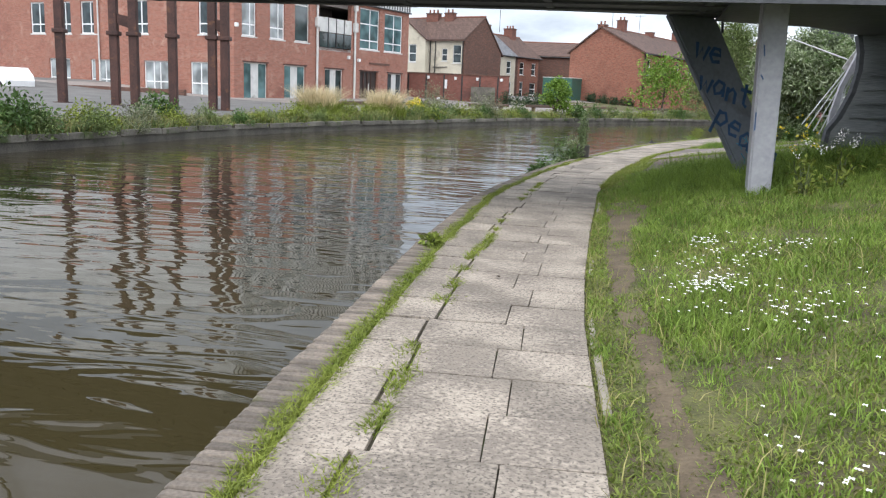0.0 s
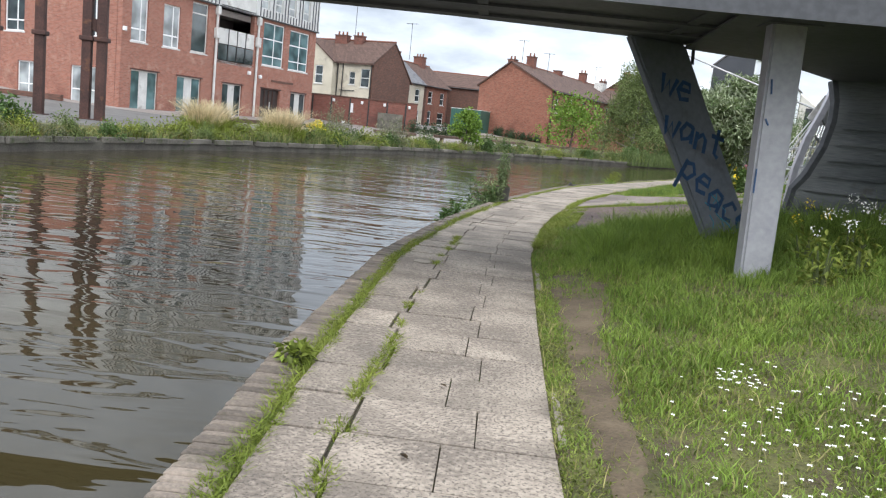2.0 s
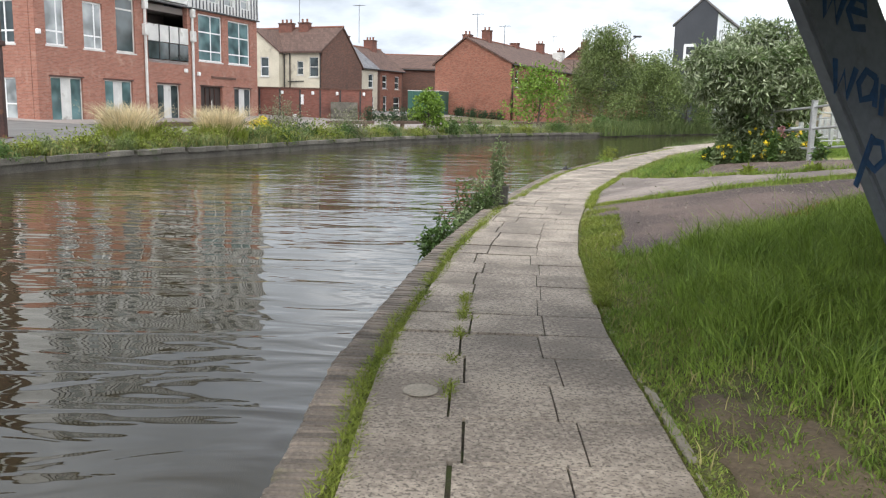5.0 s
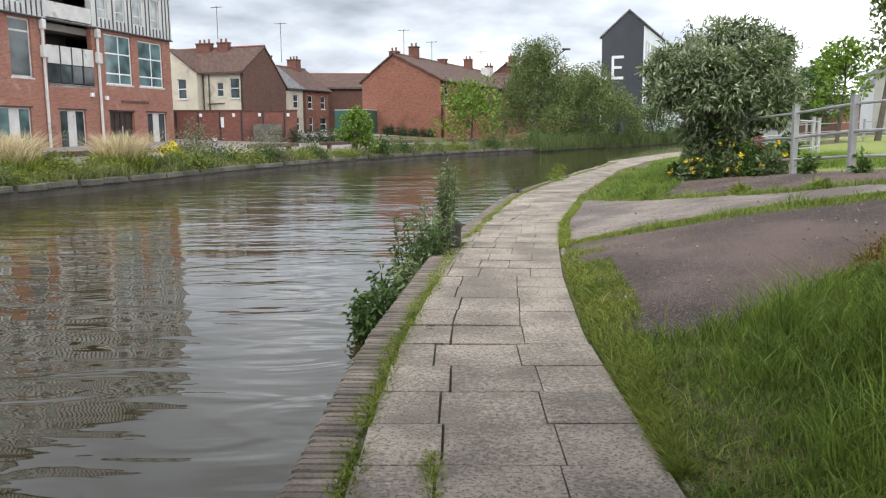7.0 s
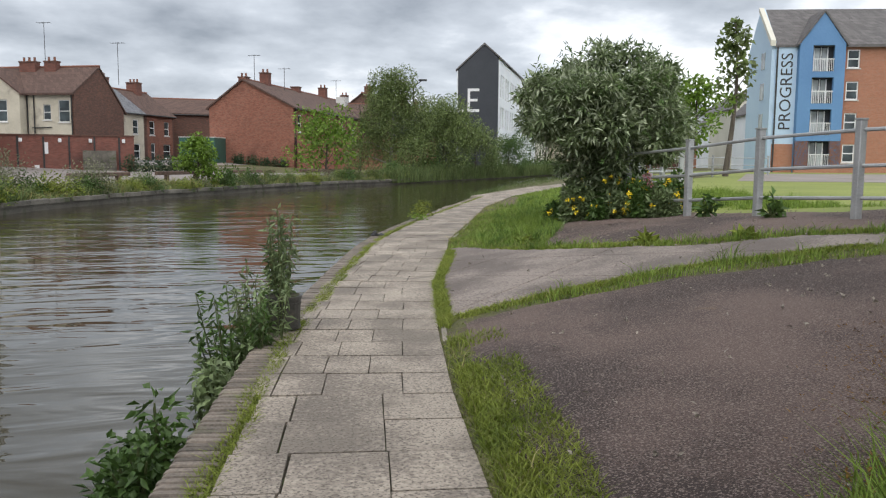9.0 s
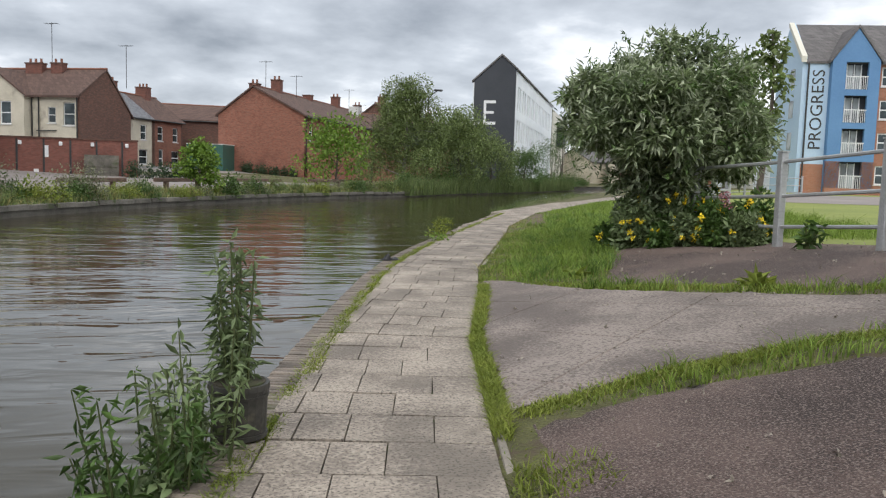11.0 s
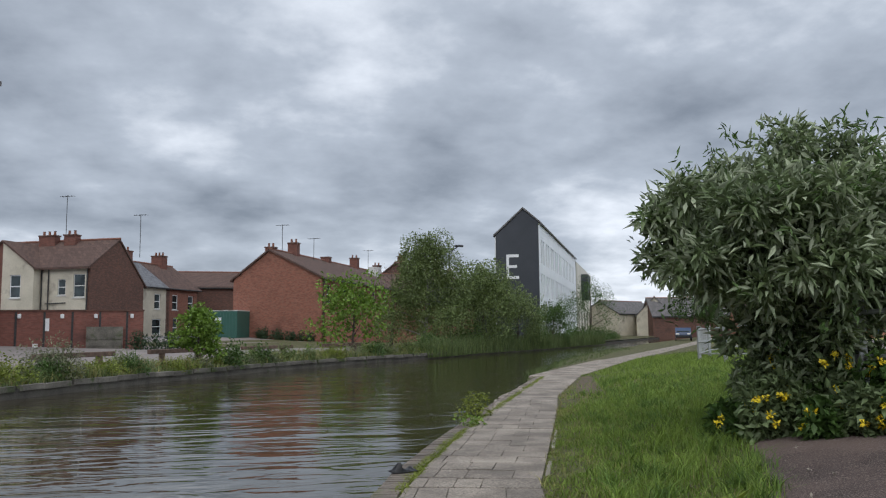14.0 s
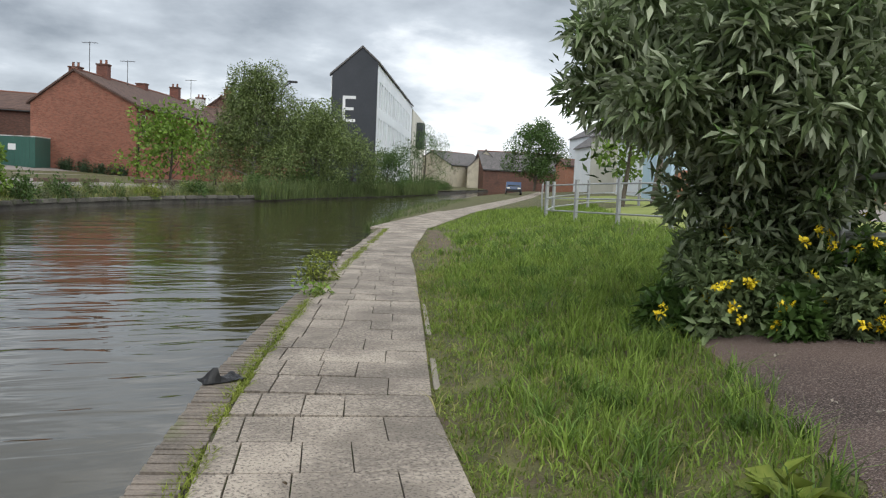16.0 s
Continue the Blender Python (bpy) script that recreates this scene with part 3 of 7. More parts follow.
def grid_sheet(name, ys, ds, side, material, label):
    """A sheet of land along the water: stations by y, offsets d away from its edge."""
    ys, ds = np.asarray(ys, float), np.asarray(ds, float)
    yy, dd = np.meshgrid(ys, ds, indexing="ij")
    xx = x_right(yy) + dd if side > 0 else x_far(yy) - dd
    zz = z_near(xx, yy) if side > 0 else z_far(xx, yy)
    if side > 0:
        zz = zz + np.where(dd > 0.3, 0.015 * np.sin(xx * 3.1) * np.cos(yy * 2.7), 0)
    v = np.stack([xx, yy, zz], -1).reshape(-1, 3)
    k = len(ds)
    f = []
    for i in range(len(ys) - 1):
        for j in range(k - 1):
            a = i * k + j
            q = (a, a + 1, a + k + 1, a + k)
            f.append(q if side > 0 else q[::-1])
    ob = sheet(name, v, f, material, smooth=True)
    return tagged(ob, label, "ground", kind="structure")


def steps(*runs):
    out = []
    for a, b, n in runs:
        out += list(np.linspace(a, b, n, endpoint=False))
    return out + [runs[-1][1]]


grid_sheet("ground", steps((-60, -8, 14), (-8, 30, 90), (30, 90, 50), (90, 420, 40)), steps((0, 3, 14), (3, 12, 20), (12, 60, 12), (60, 1200, 8)), 1,
           "soil", "grassy soil bank rising beside the towpath")
grid_sheet("ground_far_bank", steps((-60, 0, 12), (0, 90, 60), (90, 420, 40)), steps((0.35, 4, 8), (4, 40, 24), (40, 1200, 10)), -1,
           "paving", "worn grey paving beyond the canal")
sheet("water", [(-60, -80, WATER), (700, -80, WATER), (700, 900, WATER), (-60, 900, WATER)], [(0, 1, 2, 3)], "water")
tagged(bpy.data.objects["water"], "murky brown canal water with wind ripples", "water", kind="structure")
sheet("canal_bed", [(-60, -80, -1.6), (700, -80, -1.6), (700, 900, -1.6), (-60, 900, -1.6)], [(0, 1, 2, 3)], "bed")
tagged(bpy.data.objects["canal_bed"], "dark silt under the canal water", "ground", kind="structure")


def wall_along(name, ys, fx, width, top, bottom, material, label, category):
    """A wall whose face follows the water's edge; width runs away from the water (negative: to the far side)."""
    v, f = [], []
    for y in ys:
        x = float(fx(y))
        v += [(x, y, bottom), (x, y, top), (x + width, y, top), (x + width, y, bottom)]
    for i in range(len(ys) - 1):
        a = 4 * i
        for j in range(3):
            q = (a + j, a + j + 1, a + 4 + j + 1, a + 4 + j)
            f.append(q if width < 0 else q[::-1])
    ob = sheet(name, v, f, material)
    return tagged(ob, label, category, kind="structure")


wall_along("canal_wall_near", steps((-60, -8, 20), (-8, 40, 110), (40, 420, 60)), x_out, 0.3, -0.09, -1.7, "bankwall", "damp dark masonry wall of the towpath edge", "canal wall")
wall_along("canal_wall_far", steps((-60, 0, 20), (0, 90, 80), (90, 420, 40)), x_far, -0.4, -0.14, -1.7, "bankwall", "mossy stone canal wall of the far bank", "canal wall")

# bedding under the flags, from the wall to the grass
py = steps((-60, -8, 20), (-8, 40, 140), (40, 420, 60))
pv, pf = [], []
for y in py:
    a, b = (float(x_out(y)) + 0.2 if y < 35 else float(x_right(y)) - 1.6), float(x_right(y)) + 0.06
    pv += [(a, y, -0.02), (b, y, -0.02)]
for i in range(len(py) - 1):
    pf.append((2 * i, 2 * i + 1, 2 * i + 3, 2 * i + 2))
pavement = tagged(sheet("pavement", pv, pf, "bed"), "worn buff flagstone towpath with mossy joints", "towpath", kind="structure")

# beyond the last flags the path goes on as pale trodden paving, with a grassy verge
vy = steps((33, 60, 40), (60, 420, 60))
vv, vf, tv = [], [], []
for y in vy:
    vv += [(float(x_out(y)) + 0.02, y, -0.025), (float(x_right(y)) - 1.5, y, -0.012)]
    tv += [(float(x_right(y)) - 1.55, y, -0.008), (float(x_right(y)) + 0.04, y, -0.004)]
for i in range(len(vy) - 1):
    vf.append((2 * i, 2 * i + 1, 2 * i + 3, 2 * i + 2))
tagged(sheet("verge", vv, vf, "soil"), "narrow grassy verge between path and water", "verge", kind="structure")
later = int(np.searchsorted(vy, 44.5))
tagged(sheet("path_far", tv[2 * later:], vf[:len(vf) - later], "flag"), "pale paving of the towpath further on", "towpath", kind="structure")

# patches of made ground
def in_poly(x, y, poly):
    x, y = np.asarray(x, float), np.asarray(y, float)
    inside = np.zeros(x.shape, bool)
    for (x1, y1), (x2, y2) in zip(poly, poly[1:] + poly[:1]):
        if y1 == y2:
            continue
        inside ^= ((y1 > y) != (y2 > y)) & (x < (x2 - x1) * (y - y1) / (y2 - y1) + x1)
    return inside


TARMAC_A = [(1.61, 7.33), (1.95, 7.02), (2.54, 7.27), (3.05, 7.57), (3.78, 8.24), (4.7, 9.14), (6.62, 9.48), (10.04, 8.23), (10.1, 9.04), (7.3, 10.19), (5.84, 10.85), (4.47, 11.44), (3.3, 11.56), (2.4, 11.49), (2.14, 10.58), (1.79, 8.78)]
CONCRETE = [(2.33, 11.73), (3.34, 11.96), (4.54, 11.95), (5.92, 11.49), (7.39, 10.93), (10.19, 10.08), (10.24, 10.88), (7.42, 11.83), (5.56, 12.86), (4.96, 13.92), (4.41, 15.23), (4.14, 16.34), (3.92, 17.02), (3.76, 17.0), (3.5, 15.95), (2.7, 13.49)]
TARMAC_B = [(4.63, 15.48), (5.14, 14.3), (5.73, 13.21), (7.56, 12.26), (10.39, 11.41), (10.54, 12.98), (8.91, 17.66), (7.87, 18.2), (7.21, 18.77), (6.7, 19.19), (6.3, 18.57), (5.64, 17.39), (5.01, 16.15)]


def seg_near(p, a, b):
    a, b = Vector(a), Vector(b)
    k = max(0.0, min(1.0, (p.xy - a).dot(b - a) / (b - a).length_squared))
    return a.lerp(b, k)


def patch(name, poly, material, label, lift, cell=0.35, noise_edge=0.12):
    """A sheet of made ground that follows the land, cut to a ragged outline."""
    bm = bmesh.new()
    xs = [p[0] for p in poly]
    ys = [p[1] for p in poly]
    nx, ny = int((max(xs) - min(xs)) / cell) + 2, int((max(ys) - min(ys)) / cell) + 2
    verts = {}
    for i in range(nx):
        for j in range(ny):
            cx, cy = min(xs) + (i + 0.5) * cell, min(ys) + (j + 0.5) * cell
            wob = noise_edge * noise.noise(Vector((cx * 1.7, cy * 1.7, 3)))
            if not in_poly(cx + wob, cy + wob, poly):
                continue
            q = []
            for a, b in ((i, j), (i + 1, j), (i + 1, j + 1), (i, j + 1)):
                if (a, b) not in verts:
                    x, y = min(xs) + a * cell, min(ys) + b * cell
                    verts[a, b] = bm.verts.new((x, y, float(z_near(x, y)) + lift))
                q.append(verts[a, b])
            bm.faces.new(q)
    for v in [v for v in bm.verts if v.is_boundary]:
        best = min((seg_near(v.co, a, b) for a, b in zip(poly, poly[1:] + poly[:1])), key=lambda q: (q - v.co.xy).length)
        rag = noise_edge * 0.5 * noise.noise(Vector((best.x * 4.0, best.y * 4.0, 7)))
        if (best - v.co.xy).length < 2.5 * cell:
            v.co.x, v.co.y = best.x + rag, best.y - rag
            v.co.z = float(z_near(v.co.x, v.co.y)) + lift - 0.02
    for f in bm.faces:
        f.smooth = True
    return tagged(part(name, bm, material), label, "surface", kind="structure")


patch("tarmac", TARMAC_A, "tarmac", "faded purple-grey tarmac apron", 0.022, 0.11)
conc = patch("concrete_path", CONCRETE, "concrete", "pale worn concrete branch path", 0.03, 0.09)
cb = bmesh.new()
cb.from_mesh(conc.data)
for k in range(-6, 14):
    for turn, pitch, off in ((32, 1.15, 0.2), (-52, 1.5, 0.5)):
        n_ = Vector((math.cos(radians(turn)), math.sin(radians(turn)), 0))
        c_ = Vector((5, 14.5, 0)) + n_ * ((k - 3) * pitch + off)
        for o_ in (-0.012, 0.0, 0.012):
            bmesh.ops.bisect_plane(cb, geom=list(cb.verts) + list(cb.edges) + list(cb.faces), plane_co=c_ + n_ * o_, plane_no=n_, dist=1e-5)
        for v_ in cb.verts:
            if abs((v_.co - c_).xy.dot(n_.xy)) < 1e-4:
                v_.co.z -= 0.016
for f_ in cb.faces:
    f_.smooth = False
cb.to_mesh(conc.data)
cb.free()
patch("tarmac_upper", TARMAC_B, "tarmac", "faded tarmac strip before the shrub", 0.022, 0.11)

# trodden earth beside the flags under the bridge
EARTH = [(1.18, 3.4), (1.34, 3.45), (1.7, 2.95), (1.55, 1.6), (1.38, 0.7), (1.33, -0.3), (1.3, -1.6), (1.33, -2.6), (1.4, -3.6), (1.5, -4.8), (1.25, -4.8), (1.17, -3.0), (1.12, -2.3), (1.08, -0.9), (1.1, 0.2), (1.13, 1.3)]
patch("earth", EARTH, "earth", "bare trodden earth beside the flagstones", 0.012, 0.05, 0.12)
MOSS = [(2.55, 7.35), (2.97, 7.75), (3.63, 8.49), (4.34, 9.17), (4.48, 8.92), (4.01, 8.24), (3.29, 7.56), (2.75, 7.17)]
EARTH_BEND = [(8.0, 27.3), (8.45, 27.2), (9.35, 29.2), (10.2, 31.4), (11.0, 33.6), (10.75, 33.8), (9.7, 31.6), (8.9, 29.6)]
patch("earth_bend", EARTH_BEND, "earth", "worn bare earth at the bend of the path", 0.014, 0.12, 0.2)
# beyond the canal: pale car park before the houses, turf by the water
def far_patch(name, ys, d0, d1, material, label, lift):
    v, f = [], []
    for y in ys:
        for d in np.linspace(d0, d1, 8):
            x = float(x_far(y)) - d
            v.append((x, y, float(z_far(x, y)) + lift))
    for i in range(len(ys) - 1):
        for j in range(7):
            a = i * 8 + j
            f.append((a, a + 8, a + 9, a + 1))
    return tagged(sheet(name, v, f, material, smooth=True), label, "surface", kind="structure")


far_patch("turf", steps((-40, 24, 20), (24, 90, 40), (90, 400, 30)), 0.42, 2.9, "soil", "rough turf along the far bank", 0.012)
far_patch("car_park", steps((42, 90, 26)), 3.4, 34, "carpark", "pale gravelled car park before the houses", 0.018)
far_patch("wild_turf", steps((72, 400, 50)), 2.9, 30, "soil", "rough turf beyond the trees", 0.03)


# ---------------------------------------------------------------- the brick office across the canal
OX, OY = -21.9, 43.8
OTURN = math.degrees(math.atan2(20.1, 7.0))
office = thing("office_building", pose(OX, OY, 0, 0, 0, OTURN), "red brick office with grey clad upper storeys and teal windows", "building")
GW = [(0.9, 3.25, 0.3, 2.7), (5.0, 7.4, 0.35, 2.7), (9.7, 12.0, 0.3, 2.65), (14.3, 16.9, 0.35, 2.65), (18.4, 20.7, 0.5, 2.65)]
UW = [(0.75, 2.15, 4.4, 7.1), (3.5, 5.05, 4.4, 7.05), (6.15, 7.8, 4.4, 7.68), (14.2, 17.0, 4.4, 7.6), (17.75, 20.6, 4.4, 7.5)]
BAL = (8.95, 13.0, 4.2, 7.85)
# local x runs along the front, the front looks to -y
part("wall", holed_wall(bmesh.new(), 21.6, 7.85, GW + UW + [BAL], 0, 0.35, z0=-0.4), "brick_red", office)
CW = [(a, a + 1.0, z, z + 1.9) for z in (8.5, 10.9, 13.6) for a in (0.8, 2.6, 4.4, 6.2, 13.6, 15.4, 17.2, 19.3)]
part("cladding", holed_wall(bmesh.new(), 21.9, 16.6, CW + [(8.95, 13.0, 7.9, 10.6)], -0.12, 0.3, z0=7.87, x0=-0.2), "cladding", office, "vertical zinc cladding")
bm = bmesh.new()
for i in range(110):
    if i % 2:
        continue
    x = -0.18 + i * 0.2
    for z0, z1 in ((7.9, 8.45), (10.45, 10.85), (12.85, 13.55), (15.55, 16.6)) if any(c[0] - 0.05 < x < c[1] + 0.05 for c in CW) else (((10.65, 16.6),) if 8.9 < x < 13.05 else ((7.9, 16.6),)):
        box(bm, x, x + 0.07, -0.17, -0.118, z0, z1)
part("cladding_seam", bm, "deck", office, "dark upright cladding battens")
part("cladding_sill", B(-0.22, 21.72, -0.2, 0.0, 7.78, 7.868), "pipe", office, "dark drip flashing")
part("roof", P([(-0.3, 16.6), (22.0, 16.6), (22.0, 16.9), (-0.3, 16.9)], -0.4, 14, "y"), "tile_grey", office)
part("side_wall", B(21.25, 21.6, 0.352, 13.5, -0.4, 7.85), "brick_red", office)
part("side_cladding", B(21.3, 21.7, 0.302, 13.5, 7.87, 16.6), "cladding", office)
part("rear_wall", B(0, 21.2, 13.2, 13.5, -0.4, 16.6), "brick_red", office)
part("floor_slab", B(0.05, 21.2, 0.36, 13.1, 3.0, 3.4), "carpark", office)
part("floor_slab", B(0.05, 21.2, 0.36, 13.1, 7.3, 7.7), "carpark", office)
for i, (a, b, c, d) in enumerate(GW):
    if i == 3:
        door = part("door", B(a, b, 0.2, 0.26, c, d), "door_dark", office, "dark glazed entrance doors")
        for x in (a + 0.75, a + 1.3, a + 1.85):
            part("door_stile", B(x - 0.05, x + 0.05, 0.15, 0.2, c, d - 0.1), "rust", door)
        part("door_handle", T([(a + 1.42, 0.12, 1.0), (a + 1.42, 0.12, 1.7)], 0.025), "white", door)
        part("step", B(a - 0.3, b + 0.3, -0.7, -0.002, -0.2, c - 0.02), "kerb", office)
    else:
        w = window(office, a, b, c, d, 0.16, "glass_teal" if i < 2 else "glass", (0.36, 0.64), (), "white_dull", 0.07, facing=-1)
        part("blind_panel", B(a + (b - a) * 0.37, a + (b - a) * 0.63, 0.13, 0.146, c + 0.07, d - 0.07), "white_dull", w)
    part("lintel", B(a - 0.12, b + 0.12, -0.015, 0.0, d + 0.003, d + 0.09), "rust", office)
for i, (a, b, c, d) in enumerate(UW):
    if i < 2:
        window(office, a, b, c, d, 0.14, "glass_pale", (0.62,), (0.28,), "white", 0.09, facing=-1)
    elif i == 2:
        window(office, a, b, c, d, 0.14, "glass", (), (0.78,), "white_dull", 0.1, facing=-1)
    else:
        window(office, a, b, c, d, 0.14, "glass_teal", (0.55,), (0.22, 0.62), "white", 0.09, facing=-1)
for a, b, c, d in CW:
    window(office, a, b, c, d, 0.05, "glass" if (int(a * 10) + int(c)) % 3 else "glass_pale", (), (0.3,), "white_dull", 0.06, sill=False, facing=-1)
part("recess_wall", B(BAL[0], BAL[1], 1.9, 2.0, 4.2, 10.6), "door_dark", office, "dark recessed balcony wall")
part("balcony_floor", B(BAL[0] + 0.002, BAL[1] - 0.002, 0.0, 1.9, 4.0, 4.2), "white_dull", office)
bal = part("balcony", B(BAL[0], BAL[1], -0.05, 0.03, 5.35, 6.4), "white_dull", office, "dirty white balcony panels")
part("balcony_screen", B(BAL[0], BAL[1], -0.03, 0.0, 4.25, 5.3), "glass", bal)
for x in (10.0, 11.0, 12.0):
    part("balcony_mullion", B(x - 0.04, x + 0.04, -0.08, -0.03, 4.22, 6.4), "pipe", bal)
part("balcony_beam", B(BAL[0], BAL[1], -0.06, 0.5, 8.0, 8.9), "white_dull", office)
for x in (8.6, 13.4):
    pole = part("downpipe", T([(x, -0.12, 0.3), (x, -0.12, 7.9)], 0.09, 8), "white_dull", office, "peeling white downpipe")
    part("hopper", B(x - 0.2, x + 0.2, -0.3, -0.01, 5.6, 6.3, bevel=0.03), "white_dull", pole)
    part("hopper", B(x - 0.16, x + 0.16, -0.3, -0.01, 7.2, 7.75, bevel=0.03), "white_dull", pole)
for x, z in ((0.15, 4.9), (12.6, 3.5), (14.0, 3.35)):
    part("wall_lamp", B(x - 0.12, x + 0.12, -0.2, -0.002, z, z + 0.26, bevel=0.03), "white", office)
part("sign_rail", B(15.6, 18.6, -0.05, -0.002, 3.25, 3.4), "brick_dark", office)

# its left wing runs back from the corner
wing = thing("office_wing", pose(OX - 0.02, OY, 0, 0, 0, OTURN + 90), "long red brick wing of the office with paired windows", "building")
WG = [(x, x + 2.4, 0.25, 2.6) for x in (1.5, 6.0, 11.6, 16.3)]
WU = [(x, x + 1.7, 4.4, 6.7) for x in (1.4, 7.9, 13.2, 16.0, 19.0)]
part("wall", holed_wall(bmesh.new(), 30, 7.85, WG + WU, -0.35, 0, z0=-0.4, x0=0.36), "brick_red", wing)
part("cladding", B(0.36, 30, -0.3, 0.12, 7.87, 16.6), "cladding", wing)
part("cladding_sill", B(0.36, 30, 0.0, 0.2, 7.78, 7.868), "pipe", wing)
part("backing", B(0.4, 30, -3.0, -2.8, -0.4, 7.8), "door_dark", wing)
part("plinth", B(0.36, 30, 0.002, 0.14, -0.4, 0.2), "brick_dark", wing)
for a, b, c, d in WG:
    window(wing, a, b, c, d, -0.14, "glass_pale", (0.36, 0.62), (0.4,), "white", 0.08, facing=1)
for a, b, c, d in WU:
    window(wing, a, b, c, d, -0.14, "glass", (0.4,), (0.3,), "white", 0.09, facing=1)
part("wall_lamp", B(2.4, 2.65, 0.002, 0.2, 4.3, 4.5, bevel=0.03), "white", wing)
part("downpipe", T([(12.9, 0.1, 0.1), (12.9, 0.1, 7.8)], 0.06), "white_dull", wing)

# rusted steel posts on the quay
def quay_post(x, y, bracket):
    z = float(z_far(x, y))
    ob = thing("steel_post", pose(x, y, z, 0, 0, 12), "rust-brown steel stanchion standing on the quay", "post", "quay stanchions")
    part("shaft", B(-0.17, 0.17, -0.17, 0.17, 0, 9.0, bevel=0.02), "rust", ob)
    part("collar", B(-0.25, 0.25, -0.25, 0.25, 2.95, 3.12, bevel=0.02), "rust", ob)
    part("base_plate", B(-0.3, 0.3, -0.3, 0.3, 0.0, 0.03), "rust", ob)
    if bracket:
        part("bracket", P([(-0.1, 3.9), (bracket, 3.7), (bracket, 3.25), (bracket - 0.2, 3.25), (-0.1, 3.5)], -0.1, 0.1, "y"), "rust", ob)
    return ob


for x, y, br in ((-21.6, 25.4, 0), (-19.25, 25.7, 0.95), (-18.4, 25.8, 0), (-16.75, 26.05, 0), (-15.05, 26.3, 0.6), (-14.5, 26.35, 0), (-26.0, 25.0, 0.9)):
    quay_post(x, y, br)
# dark wall at the quay's end
tagged(part("quay_wall", B(-60, -24.5, 42, 42.3, -0.3, 0.75), "brick_dark"), "low dark brick wall at the back of the quay", "wall", kind="structure")


# ---------------------------------------------------------------- houses
def chimney(parent, x, y, z, w=0.9, d=0.6, h=1.5, pots=2):
    st = part("chimney", B(x - w / 2, x + w / 2, y - d / 2, y + d / 2, z - 1.0, z + h), "brick_chimney", parent)
    part("chimney_cap", B(x - w / 2 - 0.06, x + w / 2 + 0.06, y - d / 2 - 0.06, y + d / 2 + 0.06, z + h + 0.002, z + h + 0.12), "brick_dark", st)
    for i in range(pots):
        px = x + (i - (pots - 1) / 2) * w / pots
        part("chimney_pot", T([(px, y, z + h + 0.12), (px, y, z + h + 0.45), (px, y, z + h + 0.5)], [0.12, 0.1, 0.13], 8), "pot", st)


def aerial(parent, x, y, z, h):
    st = part("aerial_mast", T([(x, y, z), (x, y, z + h)], 0.03, 5), "pipe", parent)
    part("aerial_boom", T([(x - 0.7, y, z + h - 0.1), (x + 0.7, y, z + h - 0.1)], 0.02, 4), "pipe", st)
    for k in range(5):
        part("aerial_rod", T([(x - 0.6 + k * 0.3, y - 0.3, z + h - 0.1), (x - 0.6 + k * 0.3, y + 0.3, z + h - 0.1)], 0.012, 4), "pipe", st)


def gable_house(name, m, w, l, eave, peak, wall, side, roof, label, holes=(), gholes=(), over=0.2, mid=0.5, group=""):
    """Ridge along local y; the gable front lies at y = 0 and spans x 0..w; side openings are cut in the wall at x = w."""
    h = thing(name, m, label, "house", group)
    bm = bmesh.new()
    prism(bm, [(0, -0.8), (w, -0.8), (w, eave), (w * mid, peak), (0, eave)], 0, 0.3, "y")
    part("gable_wall", bm, wall, h)
    part("gable_wall", P([(0, -0.8), (w, -0.8), (w, eave), (w * mid, peak), (0, eave)], l - 0.3, l, "y"), wall, h)
    sw = part("side_wall", holed_wall(bmesh.new(), l - 0.604, eave, list(holes), -w, -w + 0.3, z0=-0.8, x0=0.302), side, h)
    sw.matrix_parent_inverse = Matrix.Rotation(radians(90), 4, "Z")
    part("side_wall", B(0, 0.3, 0.302, l - 0.302, -0.8, eave), side, h)
    for x0, x1 in ((0, w * mid), (w, w * mid)):
        s = 1 if x1 > x0 else -1
        slope = (peak - eave) / abs(x1 - x0)
        part("roof", P([(x0 - s * 0.3, eave - 0.3 * slope + 0.02), (x1, peak + 0.02), (x1, peak + 0.2), (x0 - s * 0.3, eave - 0.3 * slope + 0.2)], -over, l + over, "y"), roof, h)
    part("ridge", T([(w * mid, -over, peak + 0.2), (w * mid, l + over, peak + 0.2)], 0.12, 6), "pot", h)
    part("gutter", T([(w + 0.3, -over, eave - 0.1), (w + 0.3, l + over, eave - 0.1)], 0.07, 6), "pipe", h)
    for a, b, c, d in holes:
        win = window(h, a, b, c, d, -w + 0.12, "glass", (), (0.5,), "white", 0.09, facing=-1)
        win.matrix_parent_inverse = Matrix.Rotation(radians(90), 4, "Z")
    return h


HTURN = -26.0
# red gable house
red = gable_house("terraced_house", pose(-1.3, 92.5, 1.0, 0, 0, HTURN), 9.2, 34, 5.5, 8.25, "brick_orange", "brick_orange", "tile_brown",
                  "red brick terraced house end with plain gable and brown tiles",
                  holes=[(1.2 + k * 4.6, 2.2 + k * 4.6, 3.1, 4.9) for k in range(7)], mid=0.41)
for y in (0.9, 5.6, 14.5, 24, 33):
    chimney(red, 3.8 if y > 1 else 3.5, y, 8.25, 1.0 if y > 1 else 0.9, 0.8, (0.35, 1.25, 0.55, 1.25, 1.0)[(0.9, 5.6, 14.5, 24, 33).index(y)], 0 if y == 14.5 else 2)
aerial(red, 3.8, 2.8, 8.3, 2.9)
aerial(red, 4.6, 9, 7.9, 2.6)
